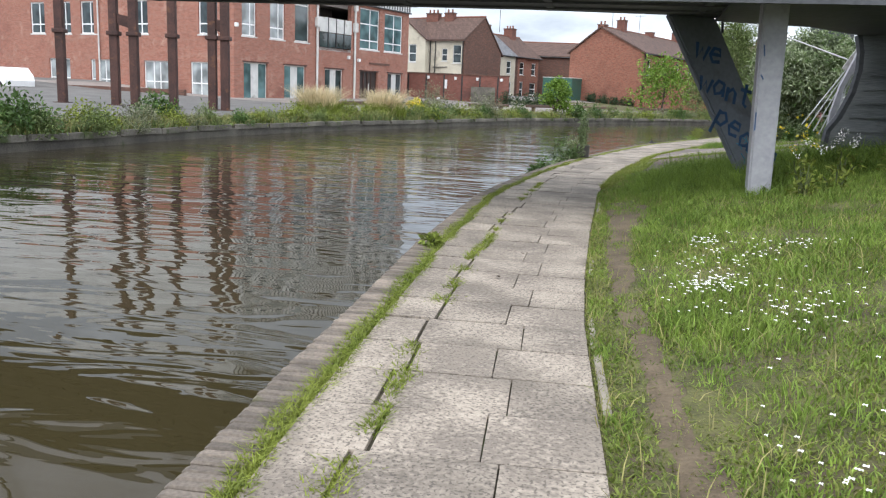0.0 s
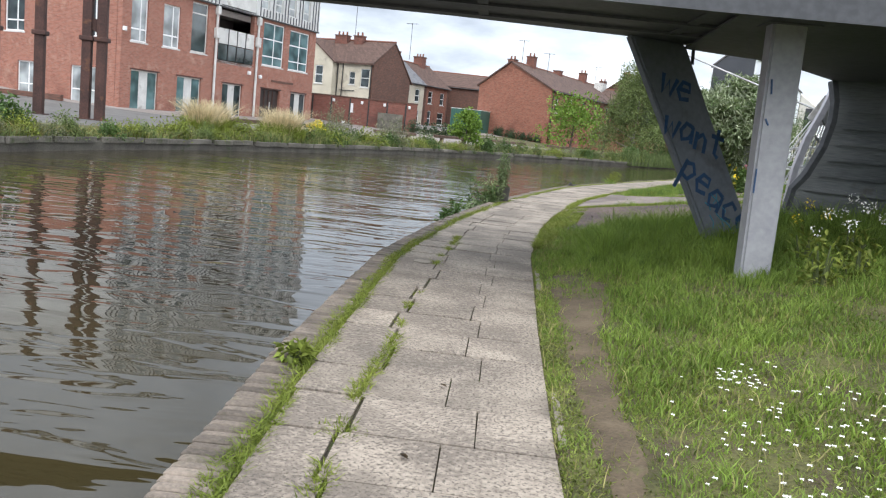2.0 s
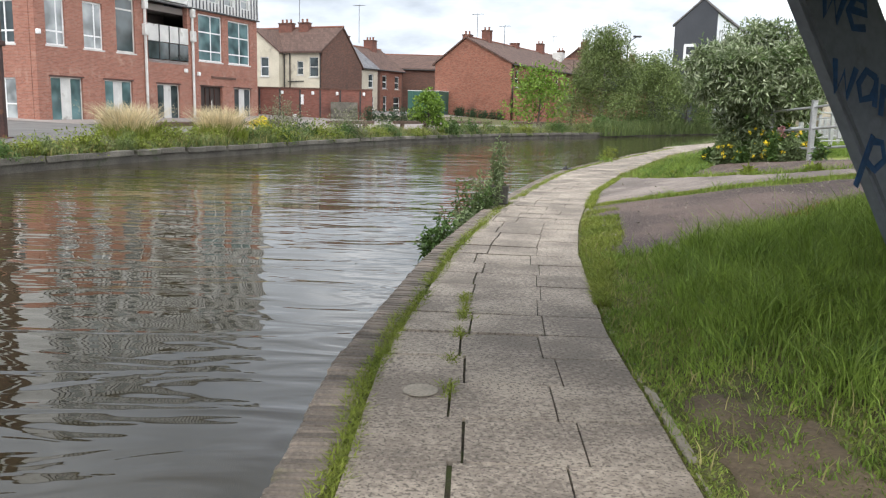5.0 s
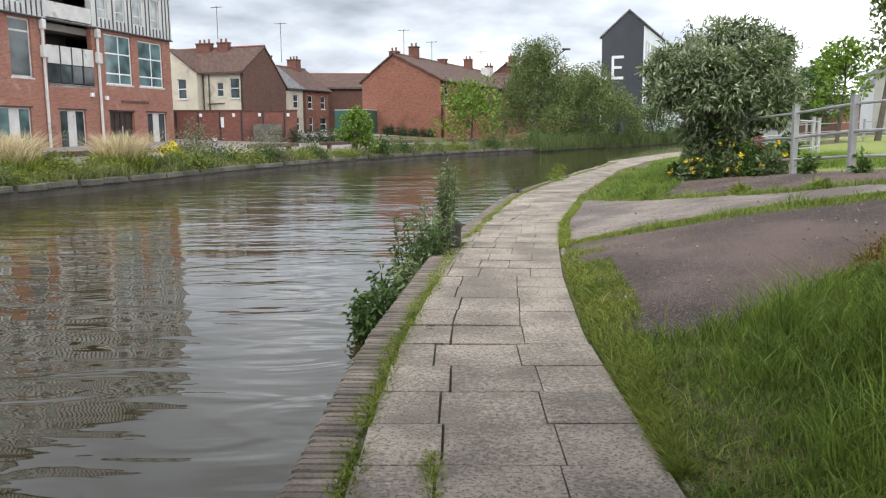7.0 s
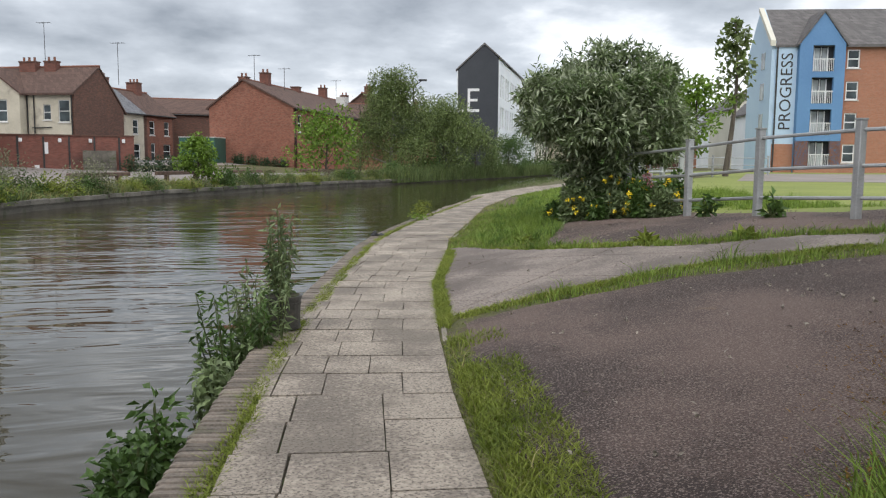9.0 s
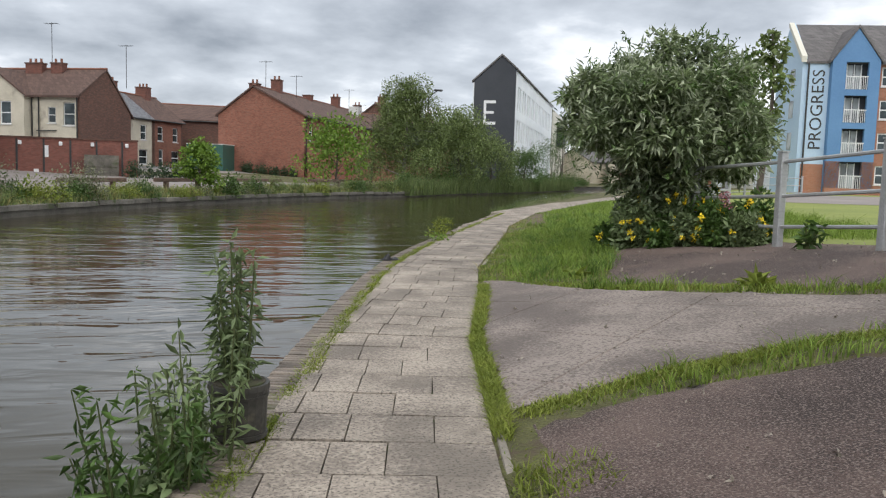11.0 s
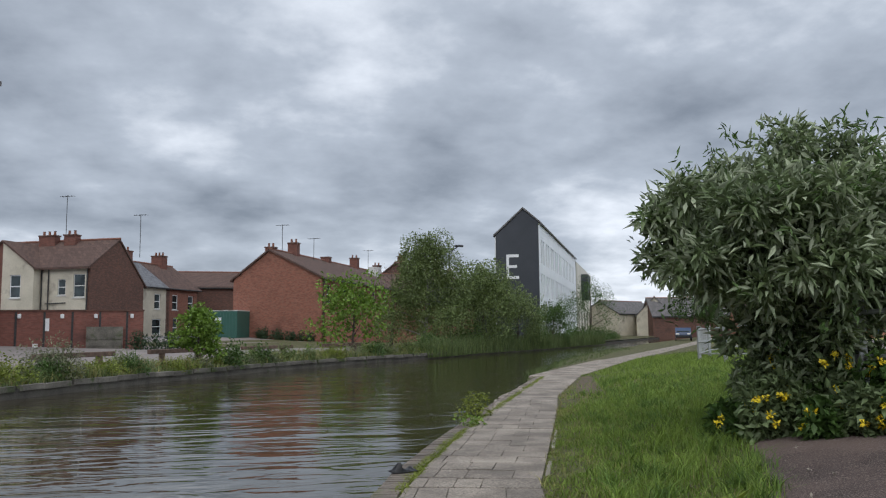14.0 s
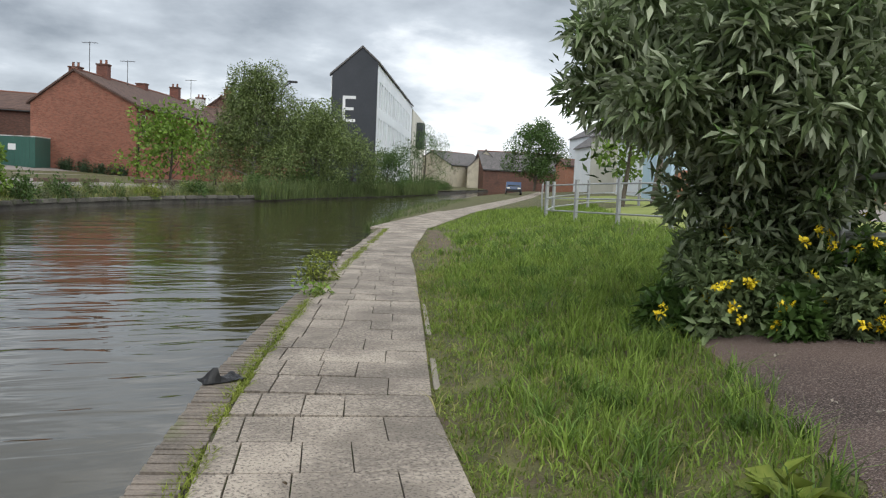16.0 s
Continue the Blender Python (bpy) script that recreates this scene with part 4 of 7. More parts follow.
aerial(red, 4.6, 27, 7.9, 3.0)
part("dormer", B(4.9, 6.2, 26, 27.6, 7.2, 8.6), "white_dull", red)
part("rear_extension", B(9.21, 10.6, 3, 12, -0.8, 3.4), "brick_orange", red)
part("downpipe", T([(9.28, 0.35, 0), (9.28, 0.35, 5.4)], 0.06), "pipe", red)
# garden wall and hedge below it
gwall = thing("garden_wall", pose(7.3, 87.6, 0.9, 0, 0, 16), "orange-red painted brick garden wall", "wall")
part("wall", B(0, 16, 0, 0.3, -0.6, 2.8), "brick_orange", gwall)
part("wall_coping", B(-0.05, 16.05, -0.06, 0.36, 2.802, 2.9), "pot", gwall)
for k in range(5):
    part("pier", B(k * 3.9, k * 3.9 + 0.4, -0.12, -0.002, -0.6, 2.95), "brick_orange", gwall)

# cream-rendered house with a sooty gable end
K = Vector((-12.75, 84.4, 0.9))
cream = thing("terraced_house", pose(*K, 0, 0, HTURN), "cream rendered house with sooty brick gable end and brown roof", "house")
# local x runs to the right, y back; gable on the plane x = 0 spans y 0..7.6, the front runs to -x
gz, gp, gl = 6.2, 8.75, 7.6
part("gable_wall", P([(0, -0.8), (gl, -0.8), (gl, gz - 1.2), (gl * 0.5, gp), (0, gz)], -0.3, 0, "x"), "brick_dark", cream, "sooty brick gable end")
chol = [(-1.65, -0.5, 3.6, 5.6), (-3.2, -2.4, 3.8, 5.2), (-1.5, -0.6, 0.6, 1.9), (-3.1, -2.6, 0.4, 1.5)]
part("front_wall", holed_wall(bmesh.new(), 9.6, gz, chol, 0.0, 0.3, z0=-0.8, x0=-9.9), "render_cream", cream)
for a, b, c, d in chol:
    window(cream, a, b, c, d, 0.1, "glass", (), (0.5,), "white_dull", 0.08, facing=-1)
part("brick_bay", B(-13.5, -9.902, 0.4, 7.3, -0.8, 6.0), "brick_dark", cream)
part("rear_wall", B(-9.9, -0.302, 7.3, 7.6, -0.8, 5.1), "brick_dark", cream)
part("party_wall", B(-9.9, -9.6, 0.302, 7.298, -0.8, 6.2), "brick_dark", cream)
part("roof", P([(-0.35, gz - 0.2), (3.8, gp + 0.02), (3.8, gp + 0.2), (-0.35, gz)], -13.6, 0.1, "x"), "tile_brown", cream)
part("roof", P([(7.95, gz - 1.5), (3.8, gp + 0.02), (3.8, gp + 0.2), (7.95, gz - 1.3)], -13.6, 0.1, "x"), "tile_brown", cream)
part("ridge", T([(-13.6, 3.8, gp + 0.22), (0.1, 3.8, gp + 0.22)], 0.12), "pot", cream)
# the back addition: one gable, half cream render and half bare brick
xg, xe, wz, yg = -8.1, -4.9, 8.45, -0.85
ghol = [(-7.3, -6.2, 3.6, 5.6)]
part("cross_gable", holed_wall(bmesh.new(), xe - xg, gz, ghol, yg, yg + 0.3, z0=-0.8, x0=xg), "render_cream", cream)
part("cross_gable_top", P([(xg, gz + 0.002), (xe, gz + 0.002), (xg, wz)], yg, yg + 0.3, "y"), "render_cream", cream)
part("cross_gable_side", B(xe - 0.3, xe, yg + 0.302, -0.002, -0.8, gz), "render_cream", cream)
nhol = [(-10.3, -9.1, 3.5, 5.5)]
part("brick_gable", holed_wall(bmesh.new(), 3.198, gz, nhol, yg, yg + 0.3, z0=-0.8, x0=-11.3), "brick_chimney", cream, "bare brick half of the gable")
part("brick_gable_top", P([(-11.3, gz + 0.002), (xg - 0.002, gz + 0.002), (xg - 0.002, wz)], yg, yg + 0.3, "y"), "brick_chimney", cream)
for a, b, c, d in ghol + nhol:
    window(cream, a, b, c, d, yg + 0.1, "glass", (), (0.5,), "white", 0.09, facing=-1)
for x0, x1 in ((xe + 0.3, xg), (-11.6, xg)):
    part("cross_roof", P([(x0, gz - 0.24), (x1, wz + 0.02), (x1, wz + 0.2), (x0, gz - 0.06)], yg - 0.15, 3.7, "y"), "tile_brown", cream)
for x, w in ((-7.0, 1.7), (-4.6, 1.2)):
    chimney(cream, x, 3.4, gp - 0.5, w, 0.7, 1.1, 3 if w > 1.5 else 2)
part("drain_pipe", T([(-4.05, -0.1, 6.0), (-4.05, -0.1, 2.6), (-4.3, -0.1, 2.2)], 0.06), "pipe", cream)
part("verge_flashing", T([(0.02, 0.3, gz + 0.25), (0.02, 3.8, gp + 0.16)], 0.05, 4), "pot", cream)
for x in (-4.75, -0.25):
    part("downpipe", T([(x, -0.08, 0), (x, -0.08, 6.2)], 0.06), "pipe", cream)
part("waste_pipe", T([(-4.3, -0.09, 3.1), (-2.3, -0.09, 3.15)], 0.05), "pipe", cream)
aerial(cream, -5.6, 3.8, 8.8, 4.4)
aerial(cream, 1.0, 5.4, 7.4, 4.0)

# further terrace behind it
for (hx, hy), wcol, rcol, ll in (((-11.2, 95.5), "render_cream", "slate", 6.3), ((-8.4, 101.2), "brick_orange", "tile_brown", 6.0)):
    t = gable_house("terraced_house", pose(hx - 6.2, hy + 3.0, 1.0, 0, 0, HTURN), 7.0, ll, 5.2, 7.8, "brick_dark", wcol, rcol,
                    "small terraced house with slate roof and white sash windows",
                    holes=[(0.8, 1.9, 2.9, 4.5), (3.9, 5.0, 2.9, 4.5), (3.6, 5.2, 0.3, 1.9), (1.0, 1.9, 0.0, 2.0)], group="far terrace")
    chimney(t, 3.5, 3.6, 7.8, 1.3, 1.1, 1.1, 3)
barn = gable_house("warehouse", pose(-9.5, 118, 1.2, 0, 0, HTURN - 62), 9, 30, 5.5, 7.4, "brick_dark", "brick_dark", "tile_brown", "low brick warehouse with dark pitched roof")
row = gable_house("terraced_house", pose(15.5, 122, 1.2, 0, 0, HTURN), 8, 40, 6.4, 9.4, "brick_dark", "brick_dark", "tile_brown", "dark brick terrace seen over the trees",
                  holes=[(1.2 + k * 4.6, 2.2 + k * 4.6, 3.5, 5.3) for k in range(8)])
for k in range(4):
    chimney(row, 4, 3 + k * 10, 9.4, 1.0, 0.7, 1.2, 2)

# boundary wall between office and houses
bw = thing("boundary_wall", pose(-14.5, 67.3, 0.3, 0, 0, 4), "dark red brick boundary wall with piers and lamps", "wall")
part("wall", B(-1.6, 8.4, 0, 0.3, -0.8, 2.55), "brick_wallred", bw)
part("wall_coping", B(-1.65, 8.45, -0.06, 0.36, 2.552, 2.66), "brick_dark", bw)
for k in range(6):
    part("pier", B(-0.9 + k * 1.65, -0.78 + k * 1.65, -0.06, -0.002, -0.8, 2.5), "pipe", bw)
for x in (0.9, 3.4, 5.4, 7.6):
    part("wall_lamp", B(x, x + 0.22, -0.16, -0.002, 2.1, 2.38, bevel=0.04), "white", bw)
part("notice", B(2.4, 2.75, -0.03, -0.002, 1.3, 2.1), "white", bw)
part("notice", B(1.9, 2.2, -0.5, -0.46, -0.4, 0.5), "white", bw)
part("plank_panel", B(5.0, 7.2, -0.35, -0.25, -0.6, 1.55), "coping", bw, "grey weathered boarding")
for z in (0.0, 0.45, 0.9):
    part("board", B(5.0, 7.2, -0.39, -0.352, z - 0.15, z + 0.2), "coping", bw)
# green steel container
ct = thing("container", pose(-4.2, 89.6, 0.9, 0, 0, -18), "dark green steel storage container by the gable", "container")
part("body", B(0, 3.6, 0, 6, 0, 2.5, bevel=0.03), "container", ct)
for k in range(12):
    part("rib", B(0.15 + k * 0.29, 0.27 + k * 0.29, -0.03, -0.002, 0.15, 2.35), "container", ct)
part("roof_rim", B(-0.02, 3.62, -0.02, 6.02, 2.502, 2.58), "white_dull", ct)
part("label_plate", B(1.5, 2.1, -0.045, -0.032, 1.4, 1.9), "white", ct)
# knee rails along the car park
def knee_rail(x, y, turn, length):
    ob = thing("knee_rail", pose(x, y, float(z_far(x, y)), 0, 0, turn), "low weathered timber knee rail at the car park", "rail", "knee rails")
    part("rail", B(-length / 2, length / 2, -0.09, 0.09, 0.42, 0.6, bevel=0.02), "timber", ob)
    for x0 in (-length * 0.3, length * 0.3):
        part("post", B(x0 - 0.1, x0 + 0.1, -0.085, 0.085, -0.1, 0.42), "timber", ob)


for y in (30.5, 35.5, 43, 48.5, 54, 59.5):
    slope = math.degrees(math.atan2(6.0, float(x_far(y + 3) - x_far(y - 3))))
    knee_rail(float(x_far(y)) - 3.3, y, slope, 4.2)

# ---------------------------------------------------------------- the tall charcoal and white block
TWR = thing("apartment_block", pose(25.1, 91.9, 0.3, 0, 0, -26.5), "tall narrow block, charcoal gable with white E, white flank", "building")
TW, TL, TE, TP = 4.5, 46, 10.9, 13.6
part("gable_wall", P([(0, -1), (TW, -1), (TW, 12.2), (TW * 0.66, TP), (0, TE)], 0, 0.35, "y"), "charcoal", TWR)
part("rear_wall", P([(0, -1), (TW, -1), (TW, 12.2), (TW * 0.66, TP), (0, TE)], TL - 0.3, TL, "y"), "charcoal", TWR)
th = []
for z0, z1 in ((0.8, 3.6), (4.6, 7.0), (8.0, 10.6)):
    for k in range(9):
        y0 = 2.0 + k * 4.6
        th.append((y0, y0 + 1.25, z0, z1))
        th.append((y0 + 1.9, y0 + 3.15, z0, z1))
tw = part("flank_wall", holed_wall(bmesh.new(), TL - 0.654, 12.2, th, -TW, -TW + 0.3, z0=-1, x0=0.352), "white_render", TWR)
tw.matrix_parent_inverse = Matrix.Rotation(radians(90), 4, "Z")
for a, b, c, d in th:
    win = window(TWR, a, b, c, d, -TW + 0.14, "glass", (0.5,), (0.45,), "white", 0.09, sill=False, facing=-1)
    win.matrix_parent_inverse = Matrix.Rotation(radians(90), 4, "Z")
part("flank_wall", B(0, 0.3, 0.352, TL - 0.302, -1, TE), "charcoal", TWR)
part("roof", P([(-0.2, TE - 0.1), (TW * 0.66, TP + 0.02), (TW * 0.66, TP + 0.22), (-0.2, TE + 0.1)], -0.1, TL, "y"), "tile_grey", TWR)
part("roof", P([(TW + 0.2, 12.1), (TW * 0.66, TP + 0.02), (TW * 0.66, TP + 0.22), (TW + 0.2, 12.3)], -0.1, TL, "y"), "tile_grey", TWR)
for a, b, c, d in ((1.15, 1.42, 6.35, 8.9), (1.42, 2.45, 8.6, 8.9), (1.42, 2.25, 7.5, 7.78), (1.42, 2.45, 6.35, 6.65)):
    part("letter_bar", B(a, b, -0.03, -0.002, c, d), "white", TWR, "white painted bar of the letter E")
part("wall_lamp", B(0.05, 0.75, -0.12, -0.002, 6.3, 6.6), "white", TWR)
part("pipe_run", T([(0.02, -0.06, 0), (0.02, -0.06, 10.8)], 0.05), "white", TWR)
low = thing("low_block", pose(18.6, 96, 0.4, 0, 0, -26.5), "low dark flat-roofed building beside the tall block", "building")
part("body", B(0, 6.6, 0, 12, -0.5, 6.1), "charcoal", low)
part("roof_edge", B(-0.1, 6.7, -0.1, 12.1, 6.102, 6.3), "tile_grey", low)
crm = thing("apartment_block", pose(25.1, 91.9, 0.3, 0, 0, -26.5) @ pose(0, 46.2, 0), "pale cream continuation of the canal-side block with dark balcony", "building")
part("body", P([(0, -1), (TW + 0.1, -1), (TW + 0.1, 11.8), (TW * 0.66, 13.2), (0, TE)], 0, 34, "y"), "cream_clad", crm)
part("balcony", B(TW + 0.102, TW + 1.2, 9, 15, 6.2, 10.4), "charcoal", crm)
for k in range(5):
    part("window_slot", B(TW + 0.102, TW + 0.14, 1.5 + k * 6.4, 2.7 + k * 6.4, 1.0, 4.0), "glass", crm)

# ---------------------------------------------------------------- blue apartment block across the lawn
PB = thing("apartment_block", pose(44.5, 63.9, 0.9, 0, 0, -20), "apartment block, blue gabled bay, pale blue end, brick flank", "building")
fl = 2.58
ph = [(5.8 + k * 3.6, 6.8 + k * 3.6, 0.5 + f * fl, 2.0 + f * fl) for k in range(3) for f in range(4)]
part("wall", holed_wall(bmesh.new(), 9.0, 10.1, ph, 0.0, 0.3, z0=-0.6, x0=5.0), "brick_new", PB)
for a, b, c, d in ph:
    window(PB, a, b, c, d, 0.1, "glass", (), (0.5,), "white", 0.1, facing=-1)
part("end_panel", B(0, 1.7, -0.3, 0.0, 2.0, 10.1), "pale_blue", PB)
part("end_base", B(0, 1.7, -0.3, 0.0, -0.6, 1.998), "brick_new", PB)
bay = [(2.75, 4.45, 0.15 + f * fl, 2.25 + f * fl) for f in range(4)]
part("bay", holed_wall(bmesh.new(), 3.598, 10.1, bay, -0.9, -0.6, z0=2.0, x0=1.702), "blue_render", PB)
part("bay_gable", P([(1.702, 10.102), (5.3, 10.102), (3.5, 12.6)], -0.9, 0.6, "y"), "blue_render", PB)
part("bay_side", B(1.702, 1.9, -0.598, -0.002, -0.6, 10.1), "blue_render", PB)
part("bay_side", B(5.1, 5.3, -0.598, -0.002, -0.6, 10.1), "blue_render", PB)
part("bay_base", holed_wall(bmesh.new(), 3.598, 1.998, bay[:1], -0.9, -0.6, z0=-0.6, x0=1.702), "brick_new", PB)
part("bay_back", B(1.9, 5.1, -0.15, -0.01, -0.6, 10.1), "charcoal", PB)
for f, (a, b, c, d) in enumerate(bay):
    part("balcony_floor", B(a - 0.3, b + 0.3, -0.598, -0.16, c - 0.2, c), "white_dull", PB)
    rl = part("balcony_rail", B(a, b, -0.96, -0.91, c + 0.95, c + 1.02), "white", PB)
    for k in range(12):
        part("baluster", B(a + 0.05 + k * 0.14, a + 0.08 + k * 0.14, -0.95, -0.92, c, c + 0.95), "white", rl)
    part("balcony_door", B(a + 0.35, a + 0.75, -0.2, -0.152, c, c + 1.95), "glass_pale", PB)
    part("balcony_door", B(a + 0.95, a + 1.35, -0.2, -0.152, c, c + 1.95), "glass_pale", PB)
    for x in (a + 0.3, a + 0.85, a + 1.38):
        part("door_frame", B(x - 0.04, x + 0.04, -0.22, -0.202, c, c + 2.0), "white", PB)
for s in (0, 1):
    part("bay_verge", P([(1.5 if s == 0 else 5.5, 9.9), (3.5, 12.62), (3.5, 12.85), (1.5 if s == 0 else 5.5, 10.12)], -1.0, 3, "y"), "tile_grey", PB)
part("roof", P([(-0.4, 9.9), (3.4, 13.4), (3.4, 13.6), (-0.4, 10.1)], -0.1, 14.3, "x"), "tile_grey", PB)
part("roof", P([(7.2, 9.9), (3.4, 13.4), (3.4, 13.6), (7.2, 10.1)], -0.1, 14.3, "x"), "tile_grey", PB)
part("end_gable", P([(-0.2, -0.6), (6.6, -0.6), (6.6, 10.1), (3.4, 13.7), (-0.2, 10.4)], -0.32, -0.002, "x"), "pale_blue", PB)
part("end_gable", P([(0.3, -0.6), (6.6, -0.6), (6.6, 9.9), (3.4, 13.38), (0.3, 10.3)], 13.7, 13.998, "x"), "brick_new", PB)
part("parapet", P([(-0.45, 10.0), (3.4, 13.4), (3.4, 13.75), (-0.45, 10.5)], -0.5, -0.102, "x"), "cream_clad", PB)
for f in range(4):
    for k in range(1):
        part("end_window", B(-0.37, -0.322, 1.5 + k * 3.0, 2.5 + k * 3.0, 0.6 + f * fl, 2.0 + f * fl), "glass_pale", PB)
part("downpipe", T([(0.1, -0.38, -0.4), (0.1, -0.38, 10.0)], 0.07), "pipe", PB)


def lettering(body, size, m, material, parent, label):
    """Writing as thin raised letters in the built-in font."""
    cu = bpy.data.curves.new("lettering", "FONT")
    cu.body, cu.size, cu.extrude, cu.resolution_u = body, size, 0.006, 3
    cu.offset = 0.012 if size < 1 else 0.0
    cu.align_x, cu.align_y = "CENTER", "CENTER"
    tmp = new("lettering", cu)
    me = bpy.data.meshes.new_from_object(tmp.evaluated_get(bpy.context.evaluated_depsgraph_get()))
    bpy.data.objects.remove(tmp)
    bpy.data.curves.remove(cu)
    me.materials.append(M[material])
    ob = new("lettering", me)
    ob.parent = parent
    ob.matrix_local = m
    return tagged(ob, label)


lettering("PROGRESS", 1.35, pose(0.95, -0.32, 6.3, 90, -90, 0), "pipe", PB, "dark upright letters PROGRESS")
for bx, by, w, l, col, h in ((87, 137, 11, 16, "white_render", 13), (74, 117, 6, 12, "white_render", 9), (64, 98, 7, 12, "cream_clad", 10), (59, 86, 4.5, 10, "white_render", 8.5)):
    gable_house("apartment_block", pose(bx, by, 0.8, 0, 0, -20), w, l, h * 0.75, h, col, col, "tile_grey", "distant rendered apartment block beyond the lawn", group="distant blocks",
                holes=[(1.5 + 3 * k, 2.7 + 3 * k, 1 + 2.6 * f, 2.4 + 2.6 * f) for k in range(3) for f in range(2)])

# houses closing the view at the end of the canal
for hx, hy, tn, w, l, e, p, col, rf in ((68.5, 149, -25, 6.5, 12, 3.6, 6.8, "render_cream", "tile_grey"), (71, 152, -100, 7, 16, 3.4, 6.6, "brick_dark", "tile_grey"), (80, 137, -106, 6, 14, 4.4, 5.4, "brick_new", "tile_brown"), (62, 160, -60, 9, 14, 4.0, 6.4, "render_cream", "tile_grey"), (112, 120, -110, 8, 30, 4.6, 7.0, "brick_new", "tile_brown")):
    gable_house("bungalow", pose(hx, hy, 0.3, 0, 0, tn), w, l, e, p, col, col, rf, "low distant house with pitched roof at the canal's end", group="distant houses")


# ---------------------------------------------------------------- foliage helpers
def fast_mesh(name, verts, tris, material, parent=None, label=""):
    me = bpy.data.meshes.new(name)
    verts, tris = np.asarray(verts, np.float32).reshape(-1, 3), np.asarray(tris, np.int32).reshape(-1, 3)
    me.vertices.add(len(verts))
    me.vertices.foreach_set("co", verts.ravel())
    me.loops.add(len(tris) * 3)
    me.loops.foreach_set("vertex_index", tris.ravel())
    me.polygons.add(len(tris))
    me.polygons.foreach_set("loop_start", np.arange(0, len(tris) * 3, 3, dtype=np.int32))
    me.update(calc_edges=True)
    me.materials.append(M[material])
    ob = new(name, me)
    if parent:
        ob.parent = parent
    return tagged(ob, label)


def unit(v):
    return v / np.maximum(np.linalg.norm(v, axis=-1, keepdims=True), 1e-9)


def blades(rng, x, y, z, height, width, lean=0.45):
    """Curved grass blades: three triangles each."""
    n = len(x)
    a, b = rng.uniform(0, math.tau, n), rng.uniform(0, math.tau, n)
    side = np.stack([np.cos(a), np.sin(a), np.zeros(n)], -1) * (width / 2)[:, None]
    tilt = np.stack([np.cos(b), np.sin(b), np.zeros(n)], -1) * (height * rng.uniform(0.1, lean, n))[:, None]
    base = np.stack([x, y, z - 0.01], -1)
    mid = base + tilt * 0.35 + np.stack([0 * x, 0 * x, height * 0.6], -1)
    tip = base + tilt * 1.3 + np.stack([0 * x, 0 * x, height], -1)
    v = np.stack([base - side, base + side, mid - side * 0.8, mid + side * 0.8, tip], 1).reshape(-1, 3)
    i = np.arange(n)[:, None] * 5
    t = np.concatenate([i + [0, 1, 3], i + [0, 3, 2], i + [2, 3, 4]], 1).reshape(-1, 3)
    return v, t


def leaves(rng, centres, radii, n, length, width, droop=0.2, shell=0.55, spread=0.8, flat=1.0):
    """Folded pointed leaves scattered in and on clumps."""
    centres, radii = np.asarray(centres, float), np.asarray(radii, float)
    pick = rng.choice(len(centres), n, p=radii ** 2 / np.sum(radii ** 2))
    out = unit(rng.normal(size=(n, 3)))
    r = radii[pick] * (shell + (1 - shell) * rng.random(n)) * np.where(rng.random(n) < 0.08, 1.18, 1.0)
    p = centres[pick] + out * r[:, None] * [1, 1, flat]
    d = unit(out + rng.normal(size=(n, 3)) * spread + [0, 0, -droop])
    s = unit(np.cross(d, unit(rng.normal(size=(n, 3)) * 0.6 + [0, 0, 1])))
    k = np.cross(s, d)
    ln = length * rng.uniform(0.6, 1.3, n)
    w = width * rng.uniform(0.7, 1.25, n)
    tip = p + d * ln[:, None] - k * (ln * 0.18)[:, None]
    mid = p + d * (ln * 0.45)[:, None]
    v = np.stack([p, mid - s * (w / 2)[:, None] + k * (w * 0.2)[:, None], tip, mid + s * (w / 2)[:, None] + k * (w * 0.2)[:, None]], 1).reshape(-1, 3)
    i = np.arange(n)[:, None] * 4
    return v, np.concatenate([i + [0, 1, 2], i + [0, 2, 3]], 1).reshape(-1, 3)


def join(*sets):
    vs, ts, k = [], [], 0
    for v, t in sets:
        vs.append(v)
        ts.append(t + k)
        k += len(v)
    return np.concatenate(vs), np.concatenate(ts)


